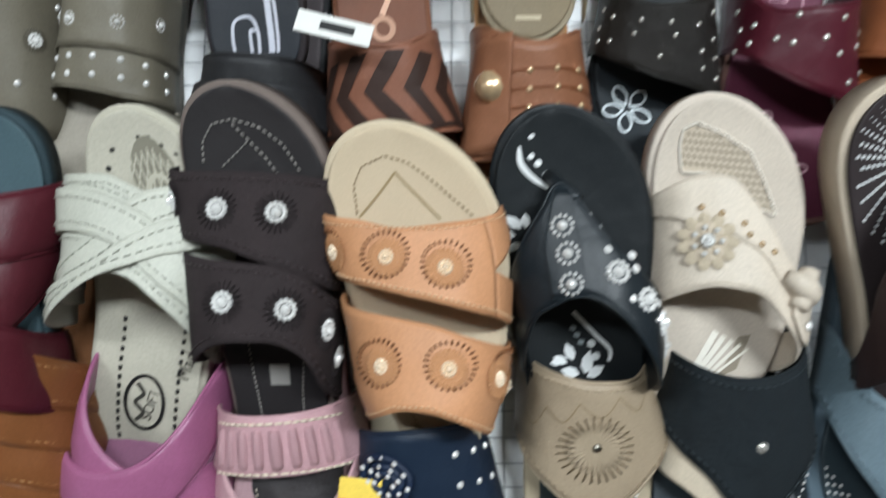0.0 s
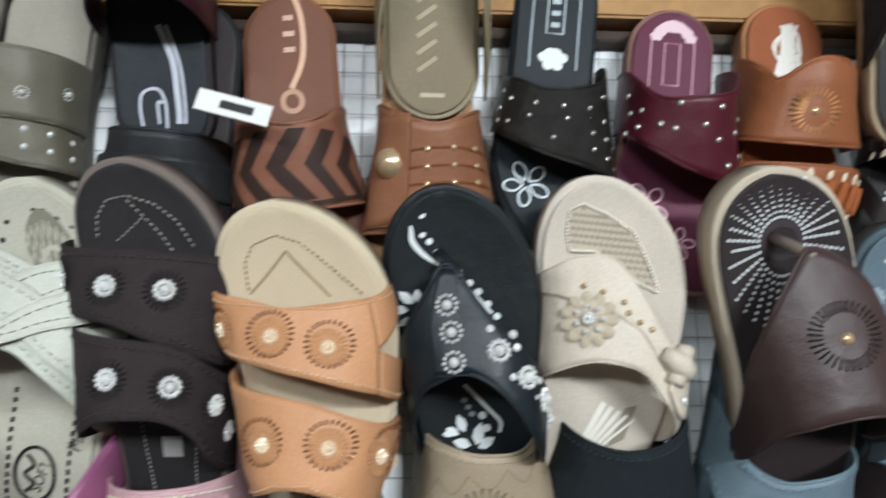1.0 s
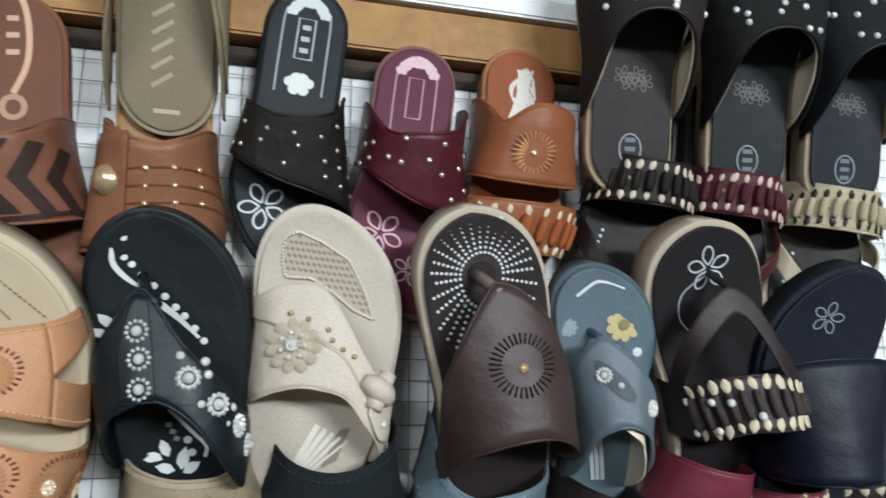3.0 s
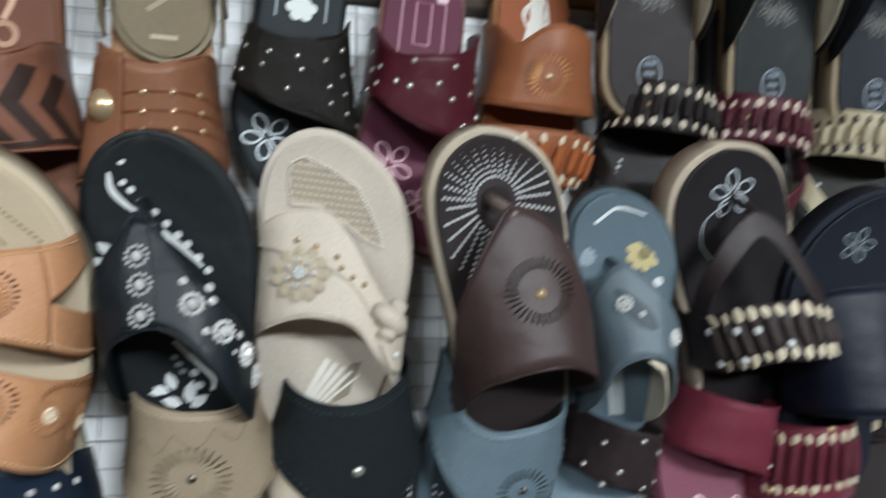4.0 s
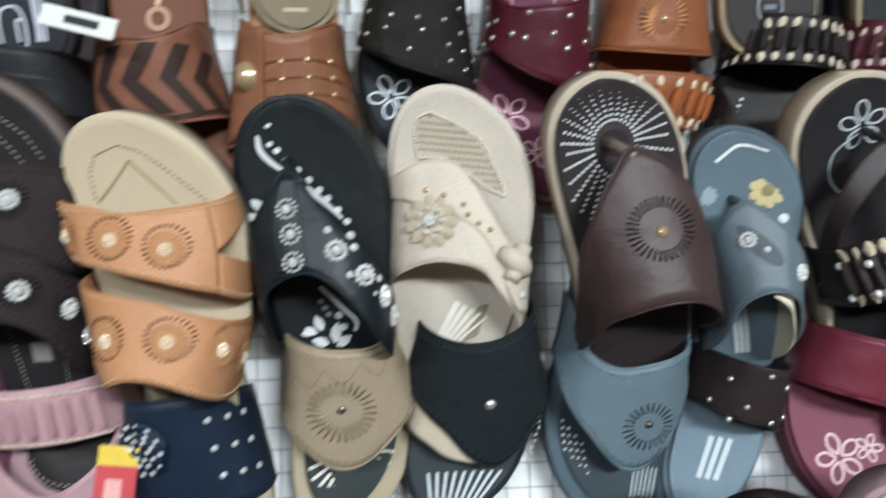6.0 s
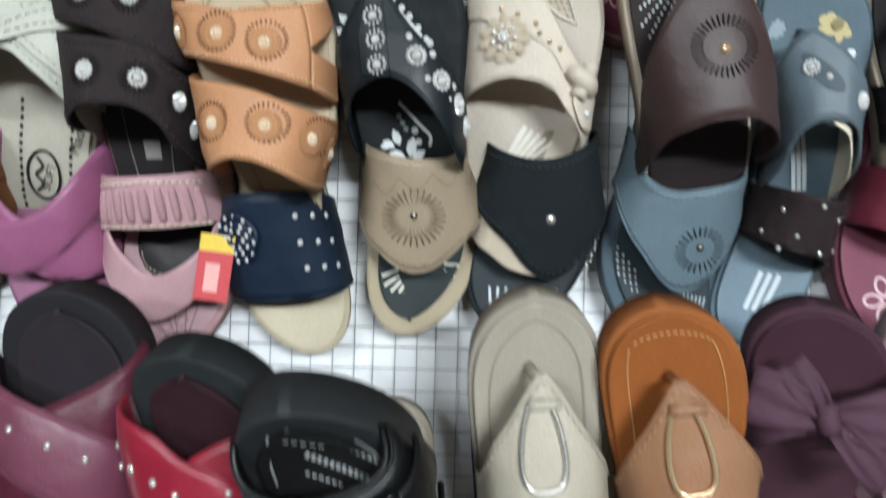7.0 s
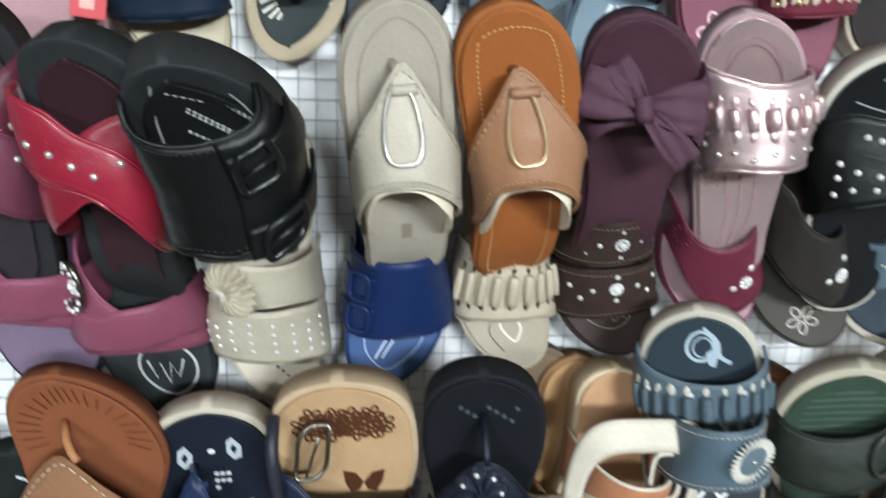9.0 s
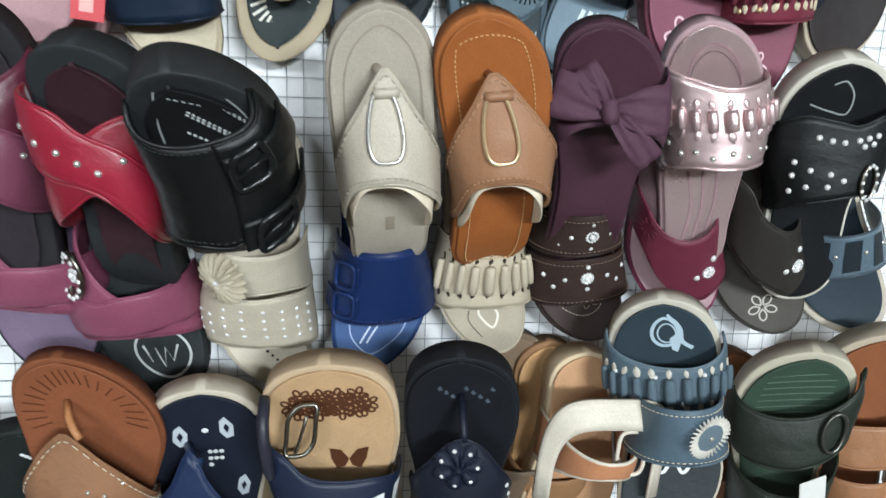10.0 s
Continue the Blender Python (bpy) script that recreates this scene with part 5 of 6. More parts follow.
for lab, u, w, top, vamp in (("dark brown rhinestone sandal with cream sole and lining", 0.462, 0.57, "282121", "231C1C"),
                             ("black rhinestone sandal with cream sole and lining", 0.566, 0.57, "171B1D", "131313"),
                             ("black sandal with cream sole in clear plastic", 0.66, 0.57, "1A1E26", "14161C")):
    s = Sandal(lab, u, w, 0.135, -2, 20, -8, L=0.23, W=0.09, side=1, th=0.026, sole="B3A085", top=top, rim=0.003, high=1.0)
    m1 = nubuck(vamp)
    a = s.strap(bow_edge(0.2, 0.3), edge((-1, 0.74), (-0.5, 0.5), (0, 0.42), (0.5, 0.5), (1, 0.74)), m1, trim=(leather(vamp), 0.0014))
    s.strap(edge((-1, 0.5), (0, 0.41), (1, 0.5)), edge((-1, 0.73), (-0.5, 0.495), (0, 0.415), (0.5, 0.495), (1, 0.73)), LINING, -0.001, 0.0012, name="lining")
    random.seed(int(u * 100))
    s.studs([(random.uniform(-0.7, 0.7), random.uniform(0.26, 0.42)) for _ in range(14)], 0.0026, CRYSTAL, a)
    s.ring_mark(0.0, 0.84, 0.25, 0.05, 0.0012, ink("8E96A0"))
    for k in range(3):
        s.mark([(-0.12, 0.81 + 0.03 * k), (0.12, 0.81 + 0.03 * k)], 0.0035, ink("6E7680"))
    for k in range(4):
        s.flower_print(-0.25 + 0.17 * k, 0.60 + 0.02 * (k % 2), 0.007, ink("6A6664"), 5, 0.3 * k, 0.0008)

# paper price tag on the brown sandal
tag = new("price_tag", box_mesh("price_tag", -0.022, 0.022, -0.0006, 0.0006, -0.0065, 0.0065))
tag.data.materials.append(surface("white_paper", "DAD9D4", 0.7, bump=0.05, vary=0.04))
tag.matrix_world = G @ Matrix.Translation((0.0104, -0.118, 0.351)) @ Matrix.Rotation(radians(14), 4, "Y")
tagged(tag, "white paper price tag hanging on a brown sandal", "price tag")
part("print_bar", box_mesh("bar", -0.008, 0.012, -0.0009, -0.0006, -0.0025, 0.0025), BLACK_INK, tag)

# ---- sandals of the lower row, toes up ----
def loop_buckle(s, t0, t1, w, mat, parent, p=0.0, r=0.0016):
    """A long rounded metal loop lying on the vamp, narrower at its top."""
    m = s.spot(p, (t0 + t1) / 2, 1.0, 0.0)
    hl = (t1 - t0) / 2 * s.L
    pts = []
    for q in np.arange(40) * 2 * math.pi / 40:
        y = -hl * math.cos(q)
        k = 0.62 + 0.38 * (0.5 - 0.5 * y / hl)
        x = w / 2 * k * math.copysign(abs(math.sin(q)) ** 0.55, math.sin(q))
        pts.append(s.drape(m @ Vector((x, y, 0)), 0.0048))
    part("loop_buckle", mesh_of("loop_buckle", *tube(pts, r, 8, True)), mat, parent, "polished metal loop")


def v_thong(s, mat, thread, metal, c=0.0):
    a = s.strap(edge((-1, 0.57), (c - 0.74, 0.49), (c - 0.5, 0.4), (c - 0.28, 0.33), (c - 0.09, 0.26), (c, 0.235), (c + 0.09, 0.26), (c + 0.27, 0.34), (c + 0.55, 0.44), (1, 0.58)),
                edge((-1, 0.77), (-0.5, 0.58), (-0.1, 0.54), (0.22, 0.56), (0.66, 0.65), (1, 0.77)), mat, trim=(mat, 0.0011), stitch=thread)
    s.strap(edge((-1, 0.62), (-0.5, 0.56), (-0.1, 0.53), (0.22, 0.55), (0.66, 0.62), (1, 0.66)), edge((-1, 0.82), (-0.5, 0.6), (-0.1, 0.55), (0.22, 0.58), (0.66, 0.7), (1, 0.84)), LINING, -0.003, 0.0012, name="lining")
    s.thong(0.185, 0.25, mat, 0.0032, 0.1)
    part("loop_tab", mesh_of("loop_tab", *tube([s.on(c - 0.12 + 0.06 * k, 0.3, 0.004) for k in range(5)], 0.0035, 8)), mat, a)
    loop_buckle(s, 0.285, 0.49, 0.025, metal, a, c - 0.03)
    return a


UPH = 0.145
s = Sandal("light grey-beige toe-post sandal with silver loop buckle", 0.2287, 0.0675, 0.1826, -6.0, 20.0, 0, dip=0.035, W=0.0781, skew=-0.034, point=2.73, hug=0.871, heel=0.82, high=1.07, waist=0.977, L=0.232, side=-1, th=0.022, sole="989083", top="A79E90", shift=0.080)
v_thong(s, leather("B0A797", 0.45), leather("A9A091"), SILVER)
s.mark([(-0.72, 0.4), (-0.66, 0.2), (-0.45, 0.1), (0.0, 0.06), (0.45, 0.1), (0.66, 0.2), (0.72, 0.4)], 0.0013, leather("93897A"))
for k in range(3):
    s.mark([(-0.06 + 0.06 * k, 0.70), (-0.06 + 0.06 * k, 0.76)], 0.003, ink("8C8272"))

s = Sandal("orange-brown toe-post sandal with rose-gold loop buckle", 0.3079, 0.0660, 0.1943, -7.1, 22.0, 0, dip=0.035, W=0.0826, skew=0.121, point=2.80, hug=0.962, high=0.98, waist=0.779, L=0.232, side=-1, th=0.022, sole="97592C", top="96572B", shift=0.090, top_mat=leather("96572B", 0.5))
v_thong(s, leather("936A4E", 0.42), surface("thread", "B08A68", 0.8, bump=0.0), GOLD, -0.05)
s.inner_line(0.1, 0.93, 0.66, surface("thread", "D0A878", 0.8, bump=0.0), 130)

s = Sandal("plum sandal with a sheer fabric bow", 0.4147, 0.0650, 0.1611, -1.2, 21.0, -7, dip=0.035, W=0.0867, skew=-0.205, point=3.03, hug=0.954, high=0.94, waist=0.738, L=0.232, side=1, th=0.022, sole="452A36", top="41262F", shift=0.055, top_mat=leather("442A34", 0.45))
PLM = surface("sheer_fabric", "4F3341", 0.7, grain=1600.0, bump=0.5, vary=0.15)
a = s.strap(edge((-1, 0.37), (-0.85, 0.36), (-0.4, 0.3), (0.16, 0.27), (0.58, 0.23), (1, 0.2)), edge((-1, 0.5), (-0.41, 0.365), (0.09, 0.345), (0.69, 0.42), (1, 0.48)), PLM, trim=(PLM, 0.001))


def ribbon(s, ang, length, w0, w1, mat, parent, name, lift=0.008, fold=0.004):
    n, m = 12, 9
    base = s.spot(-0.1, 0.295, 1.0, lift)
    out = np.zeros((n, m, 3))
    for i in range(n):
        r = i / (n - 1)
        wd = w0 + (w1 - w0) * math.sin(min(1, r * 1.15) * math.pi / 2)
        for j in range(m):
            v = -1 + 2 * j / (m - 1)
            x, y = r * length, v * wd / 2
            z = fold * math.sin(math.pi * r) * 1.6 + fold * 0.7 * math.cos(v * 7 + r * 3) * (1 - r * 0.4)
            c, sn = math.cos(ang), math.sin(ang)
            out[i, j] = tuple(base @ Vector((x * c - y * sn, x * sn + y * c, z)))
    low = out.copy()
    d = np.array(base.to_3x3() @ Vector((0, 0, -0.0012)))
    part(name, mesh_of(name, *shell(out, low + d)), mat, parent)


bw = part("bow", mesh_of("bow_knot", *tube([tuple(s.spot(-0.1, 0.295, 1.0, 0.011) @ Vector((0, -0.008 + 0.004 * k, 0.001 * math.sin(k * 1.57)))) for k in range(5)], 0.0065, 10)), PLM, s.e, "sheer plum bow")
for ang, ln, w0, w1, nm in ((2.75, 0.043, 0.012, 0.034, "bow_loop"), (-0.1, 0.043, 0.012, 0.036, "bow_loop"), (2.1, 0.036, 0.01, 0.022, "bow_loop"), (-0.95, 0.05, 0.01, 0.022, "bow_tail")):
    ribbon(s, ang, ln, w0, w1, PLM, bw, nm)

PMT = surface("metallic_leather", "D2B8B8", 0.3, grain=700.0, bump=0.08, vary=0.12, metal=0.7)
s = Sandal("metallic pink sandal with leaf-beaded band", 0.5018, 0.0730, 0.1410, -7.4, 19.5, -10, W=0.0812, skew=-0.209, point=2.68, heel=0.85, hug=0.953, high=1.05, waist=0.872, L=0.235, side=1, th=0.022, sole="A88C90", top="AE8F94", shift=0.030, top_mat=PMT)
a = s.strap(edge((-1, 0.175), (-0.78, 0.18), (-0.32, 0.2), (0.05, 0.225), (0.64, 0.22), (1, 0.22)), edge((-1, 0.55), (-0.46, 0.475), (0.03, 0.47), (0.62, 0.48), (1, 0.52)), PMT, trim=(PMT, 0.0016))
s.fringe(0.285, 0.355, PMT, a, 9, -0.8, 0.85, PMT, 0.0062)
s.studs([(-0.75 + 0.2 * k, 0.42 + 0.015 * (k % 2)) for k in range(9)], 0.0026, SILVER, a)
s.mark([(-0.55, 0.22), (-0.42, 0.11), (0, 0.075), (0.42, 0.11), (0.55, 0.22)], 0.0016, leather("8E6F74"))
s.dashes(lambda q: s.bed(0.5 * np.cos(q * math.pi), 0.22 - 0.12 * np.sin(q * math.pi), 0.001), surface("thread", "7E6468", 0.8, bump=0.0), s.insole, 30)
for k in range(3):
    s.mark([(-0.35 + 0.35 * k, 0.55), (-0.2 + 0.3 * k, 0.7), (-0.45 + 0.3 * k, 0.9)], 0.002, leather("94767B"))
for k in range(3):
    s.mark([(0.05, 0.86 + 0.02 * k), (0.2, 0.86 + 0.02 * k)], 0.0025, ink("6F5558"))

s = Sandal("black sandal with rhinestones, cream rim and jewelled buckle", 0.6045, 0.0492, 0.14, -9.4, 20, -16, W=0.0921, skew=0.012, point=2.64, L=0.24, side=1, th=0.028, sole="C9C3B6", top="0E1113", shift=0.02, rim=0.004)
a = s.strap(edge((-1, 0.26), (-0.75, 0.225), (-0.4, 0.19), (-0.07, 0.205), (0.12, 0.22), (0.4, 0.195), (1, 0.17)), edge((-1, 0.59), (-0.5, 0.49), (-0.1, 0.455), (0.26, 0.44), (0.65, 0.46), (1, 0.5)), leather("0D1111", 0.5), trim=(leather("151A1A"), 0.0013))
s.studs([(-0.22, 0.255), (-0.09, 0.265), (0.01, 0.27), (0.14, 0.265), (0.24, 0.26), (0.35, 0.255), (0.2, 0.285), (0.3, 0.28), (-0.45, 0.34), (-0.27, 0.36), (-0.07, 0.37), (0.04, 0.39), (-0.51, 0.44), (-0.31, 0.415), (-0.09, 0.41), (-0.47, 0.385)], 0.0026, CRYSTAL, a)
buckle = s.spot(0.29, 0.4, 1.0, 0.0055)
part("jewelled_buckle", mesh_of("jewelled_buckle", *tube([tuple(buckle @ Vector((0.0065 * math.cos(q), 0.014 * math.sin(q), 0))) for q in np.arange(24) * math.pi / 12], 0.0018, 6, True)), PEWTER, a)
for k in range(12):
    part("stud", m_stud(), CRYSTAL, a, "", buckle @ Matrix.Translation((0.0065 * math.cos(k * 0.5236), 0.014 * math.sin(k * 0.5236), 0.0012)) @ Matrix.Diagonal((0.0018, 0.0018, 0.0018, 1)))
s.mark([(-0.25, 0.305), (-0.05, 0.32), (0.2, 0.35)], 0.0022, BLACK_INK, a, False, lift=0.004)
s.mark([(-0.5, 0.16), (-0.1, 0.19), (0.2, 0.2), (0.25, 0.13), (0.05, 0.08), (-0.2, 0.09)], 0.0014, ink("8F9494"))

s = Sandal("large black leather mule with two side buckles and thick sole", 0.1338, 0.0232, 0.2779, -1.7, 41.3, 6, dip=0.035, W=0.0833, skew=0.212, point=1.90, hug=0.896, heel=0.82, high=1.00, waist=0.985, L=0.21, side=-1, th=0.027, sole="26292B", top="0E1011", rim=0.009, shift=0.145, 
           sole_mat=surface("rubber", "25282A", 0.6, grain=900.0, bump=0.3, vary=0.15))
BKL = leather("0D0F0F", 0.38)
MULE_F, MULE_B = edge((-1, 0.25), (-0.68, 0.295), (-0.38, 0.31), (-0.07, 0.31), (0.19, 0.3), (0.64, 0.28), (1, 0.25)), edge((-1, 0.68), (-0.85, 0.655), (-0.3, 0.6), (0, 0.6), (0.18, 0.585), (0.93, 0.68), (1, 0.7))
a = s.strap(MULE_F, MULE_B, BKL, trim=(BKL, 0.0018), stitch=leather("2B3030"), wrinkle=0.0004)
s.strap(lambda p: MULE_F(p) + 0.005, lambda p: MULE_B(p) - 0.01, BKL, 0.0035, 0.0016, 0.08, 1.0, name="side_panel", trim=(BKL, 0.001), n=20)
SHINY = surface("black_plastic", "121414", 0.2, bump=0.0)
for t0, w in ((0.375, 0.32), (0.555, 0.38)):
    b = s.strap(edge((0.1, t0 - 0.03), (0.4, t0 - 0.04), (1, t0 - 0.06)), edge((0.1, t0 + 0.045), (0.4, t0 + 0.035), (1, t0 + 0.02)), BKL, 0.0062, 0.003, 0.1, 1.0, name="buckle_strap", trim=(BKL, 0.0012), n=20)
    ring = [s.on(w + 0.17 * math.copysign(abs(math.cos(q)) ** 0.5, math.cos(q)), t0 - 0.004 - 0.06 * math.cos(q) * 0.4 + 0.042 * math.copysign(abs(math.sin(q)) ** 0.5, math.sin(q)), 0.011) for q in np.linspace(0, 2 * math.pi, 29)[:-1]]
    part("buckle", mesh_of("buckle", *tube(ring, 0.0026, 8, True)), SHINY, b, "shiny black buckle")
    part("buckle_pin", mesh_of("buckle_pin", *tube([s.on(w - 0.16, t0 + 0.016, 0.012), s.on(w + 0.17, t0 - 0.022, 0.0125)], 0.002, 6)), SHINY, b)
for line in ([(-0.5, 0.05), (-0.58, 0.15), (-0.64, 0.25)], [(0.7, 0.09), (0.66, 0.17), (0.65, 0.25)]):
    s.mark(line, 0.0012, ink("8D9090"))
for x0, y0, x1, y1 in ((-0.16, 0.15, 0.36, 0.28), (-0.12, 0.14, 0.38, 0.268), (-0.28, 0.22, 0.05, 0.29), (0.36, 0.105, 0.6, 0.2), (0.4, 0.1, 0.62, 0.19), (-0.3, 0.08, 0.2, 0.12)):
    s.sewn([(x0, y0), (x1, y1)], ink("9DA0A0") if x0 > -0.35 else ink("4A4D4D"), 0.0034, 0.0016)


def crossed(s, under, over):
    a = s.strap(edge((-1, 0.46), (0, 0.29), (1, 0.17)), edge((-1, 0.69), (0, 0.48), (1, 0.36)), under, 0.001, pad=0.002, trim=(under, 0.0013))
    b = s.strap(edge((-1, 0.17), (0, 0.29), (1, 0.46)), edge((-1, 0.36), (0, 0.48), (1, 0.69)), over, 0.0045, pad=0.002, trim=(over, 0.0013))
    s.mark([(-0.9, 0.32), (0, 0.45), (0.9, 0.635)], 0.0014, over, b, False, lift=0.0088)
    s.studs([(-0.7 + 0.26 * k, 0.265 + 0.035 * k) for k in range(6)], 0.0024, SILVER, b, lift=0.0088)
    s.mark([(-0.5, 0.22), (-0.45, 0.13), (0, 0.1), (0.45, 0.13), (0.5, 0.22)], 0.0012, leather("3A2226"))


s = Sandal("red leather sandal with wide crossed studded straps", 0.0606, 0.0331, 0.2110, 2.3, 28.7, -5, dip=0.035, W=0.0807, skew=0.131, point=3.48, hug=0.915, high=1.00, waist=0.724, L=0.23, side=-1, th=0.026, rim=0.011, sole="24282A", top="331C22", shift=0.080)
RED = leather("8C1D31", 0.34, coat=0.25)
a = s.strap(edge((-1, 0.5), (-0.2, 0.36), (0.03, 0.28), (0.38, 0.235), (1, 0.22)), edge((-1, 0.68), (-0.55, 0.56), (-0.19, 0.48), (0.03, 0.43), (0.5, 0.4), (1, 0.36)), leather("7E1A2B", 0.36, coat=0.15), 0.001, p1=0.62, pad=0.002, trim=(RED, 0.0013))
b = s.strap(edge((-1, 0.23), (-0.68, 0.215), (-0.24, 0.23), (0, 0.28), (0.36, 0.33), (0.9, 0.51), (1, 0.55)), edge((-1, 0.41), (-0.65, 0.4), (-0.35, 0.41), (0, 0.42), (0.34, 0.49), (1, 0.72)), RED, 0.0045, pad=0.002, trim=(RED, 0.0013))
s.mark([(-0.9, 0.38), (-0.35, 0.385), (0, 0.4), (0.34, 0.465), (0.9, 0.65)], 0.0014, RED, b, False, lift=0.0088)
s.studs([(-0.71, 0.3), (-0.45, 0.32), (-0.22, 0.33), (-0.05, 0.35), (0.09, 0.37)], 0.0024, SILVER, b, lift=0.0088)
s.studs([(0.31, 0.34)], 0.0024, SILVER, b, lift=0.0075)
s.mark([(-0.5, 0.22), (-0.45, 0.13), (0, 0.1), (0.45, 0.13), (0.5, 0.22)], 0.0012, leather("3A2226"))

s = Sandal("dark mauve leather sandal with wide crossed studded straps", -0.0484, 0.0617, 0.1480, -1.8, 17.8, -4, W=0.0905, skew=-0.026, point=2.83, L=0.23, side=-1, th=0.026, rim=0.011, sole="211F23", top="2B262B", shift=0.02)
crossed(s, leather("53202F", 0.38), leather("6E3A4C", 0.38, coat=0.1))

# ---- sandals of the lower row, toes down ----
LO2 = 0.035
s = Sandal("royal blue sandal with two buckled tabs", 0.252, -0.248, LO2, 176, 0, 0, L=0.235, W=0.088, side=1, th=0.026, sole="243C6C", top="38527E", high=1.25)
ROY = leather("172A54", 0.4)
a = s.strap(bow_edge(0.25, 0.29), bow_edge(0.55, 0.58), ROY, trim=(ROY, 0.0013), stitch=leather("2C3F7C"))
for t0 in (0.34, 0.46):
    b = s.strap(flat(t0 - 0.035), flat(t0 + 0.035), ROY, 0.004, 0.002, 0.3, 0.98, name="buckle_strap", trim=(ROY, 0.0008))
    ring = [s.on(0.48 + 0.14 * math.copysign(abs(math.cos(q)) ** 0.5, math.cos(q)), t0 + 0.05 * math.copysign(abs(math.sin(q)) ** 0.5, math.sin(q)), 0.008) for q in np.linspace(0, 2 * math.pi, 29)[:-1]]
    part("buckle", mesh_of("buckle", *tube(ring, 0.0018, 8, True)), ROY, b)
s.mark([(-0.62, 0.3), (-0.55, 0.15), (0, 0.075), (0.55, 0.15), (0.62, 0.3)], 0.0012, ink("9FB0D0"))
for k in range(2):
    s.mark([(-0.1 + 0.16 * k, 0.22), (0.18 + 0.16 * k, 0.12)], 0.0016, ink("C5D0E2"))

s = Sandal("cream sandal with ridged fringe band", 0.3429, -0.2341, LO2, 177.7, 0, 0, W=0.0829, hug=1.024, high=1.09, L=0.22, side=-1, th=0.022, sole="B9AE9A", top="A59A88")
CR2 = leather("C4B8A2", 0.45)
a = s.strap(bow_edge(0.26, 0.25), bow_edge(0.545, 0.57), CR2, trim=(CR2, 0.0013))
s.fringe(0.34, 0.47, CR2, a, 9, -0.75, 0.75, surface("dark_bead", "3A332C", 0.4, bump=0.0), 0.005)
s.studs([(-0.6 + 0.15 * k, 0.51) for k in range(9)], 0.0016, GOLD, a)
s.mark([(-0.1, 0.24), (-0.3, 0.18), (-0.1, 0.12), (0.15, 0.18), (0.0, 0.24)], 0.0022, ink("E0DACC"))
s.mark([(0.2, 0.24), (0.45, 0.16), (0.3, 0.08)], 0.001, ink("4A443C"))

s = Sandal("dark brown sandal with two studded bands", 0.4387, -0.2244, LO2, 173.0, 0, 0, W=0.0880, hug=1.000, high=1.11, L=0.228, side=-1, th=0.022, sole="2F2522", top="3A2D2A")
DB2 = nubuck("33241F")
a = s.strap(bow_edge(0.22, 0.24), bow_edge(0.425, 0.44), DB2, trim=(leather("2A1D19"), 0.0012), stitch=leather("7A685C"))
b = s.strap(bow_edge(0.45, 0.47), bow_edge(0.61, 0.64), DB2, 0.002, trim=(leather("2A1D19"), 0.0012), stitch=leather("7A685C"))
for o, t in ((a, 0.345), (b, 0.53)):
    s.rhinestones([(0.0, t)], 0.0065, o)
    s.studs([(-0.25, t), (0.25, t), (-0.55, t + 0.02), (0.55, t + 0.02), (0.0, t + 0.05), (0.0, t - 0.05), (-0.4, t - 0.03), (0.4, t - 0.03)], 0.0024, CRYSTAL, o)
s.dashes(lambda q: s.bed(0.6 * np.cos(q * math.pi), 0.24 - 0.12 * np.sin(q * math.pi), 0.001), THREAD, s.insole, 24)
s.flower_print(-0.2, 0.19, 0.01, ink("9A8878"), 5)

s = Sandal("raspberry leather sandal with slanted vamp and jewel", 0.535, -0.200, LO2, 173, 0, 10, L=0.225, W=0.084, side=-1, th=0.022, sole="6B2A40", top="A98A90", high=1.3)
RSP = leather("642839", 0.48)
a = s.strap(edge((-1, 0.3), (-0.52, 0.175), (-0.07, 0.115), (0.21, 0.175), (0.51, 0.36), (1, 0.5)), edge((-1, 0.66), (-0.6, 0.5), (-0.1, 0.41), (0.26, 0.44), (0.73, 0.575), (1, 0.66)), RSP, trim=(RSP, 0.0012))
s.rhinestones([(-0.29, 0.25)], 0.0065, a)
s.studs([(-0.12, 0.23), (-0.38, 0.31)], 0.0032, CRYSTAL, a)
s.slits(0.45, 0.46, 0.01, a, leather("57202F"), 10, 0.5)

s = Sandal("olive-black sandal with pointed vamp and jewel", 0.630, -0.220, LO2, 168, 0, 14, L=0.235, W=0.086, side=-1, th=0.022, sole="3A3733", top="45413B", high=1.25)
OBK = leather("2E2B28", 0.5)
a = s.strap(edge((-1, 0.42), (-0.64, 0.33), (-0.2, 0.23), (0.05, 0.3), (0.48, 0.46), (1, 0.6)), edge((-1, 0.7), (-0.6, 0.55), (-0.2, 0.53), (0.15, 0.62), (0.3, 0.72), (1, 0.86)), OBK, trim=(OBK, 0.0012))
s.rhinestones([(-0.38, 0.36)], 0.007, a)
s.studs([(-0.2, 0.35), (-0.45, 0.43)], 0.0032, CRYSTAL, a)
s.flower_print(0.1, 0.13, 0.014, ink("B8B4AA"), 5, 0.3, 0.0016)

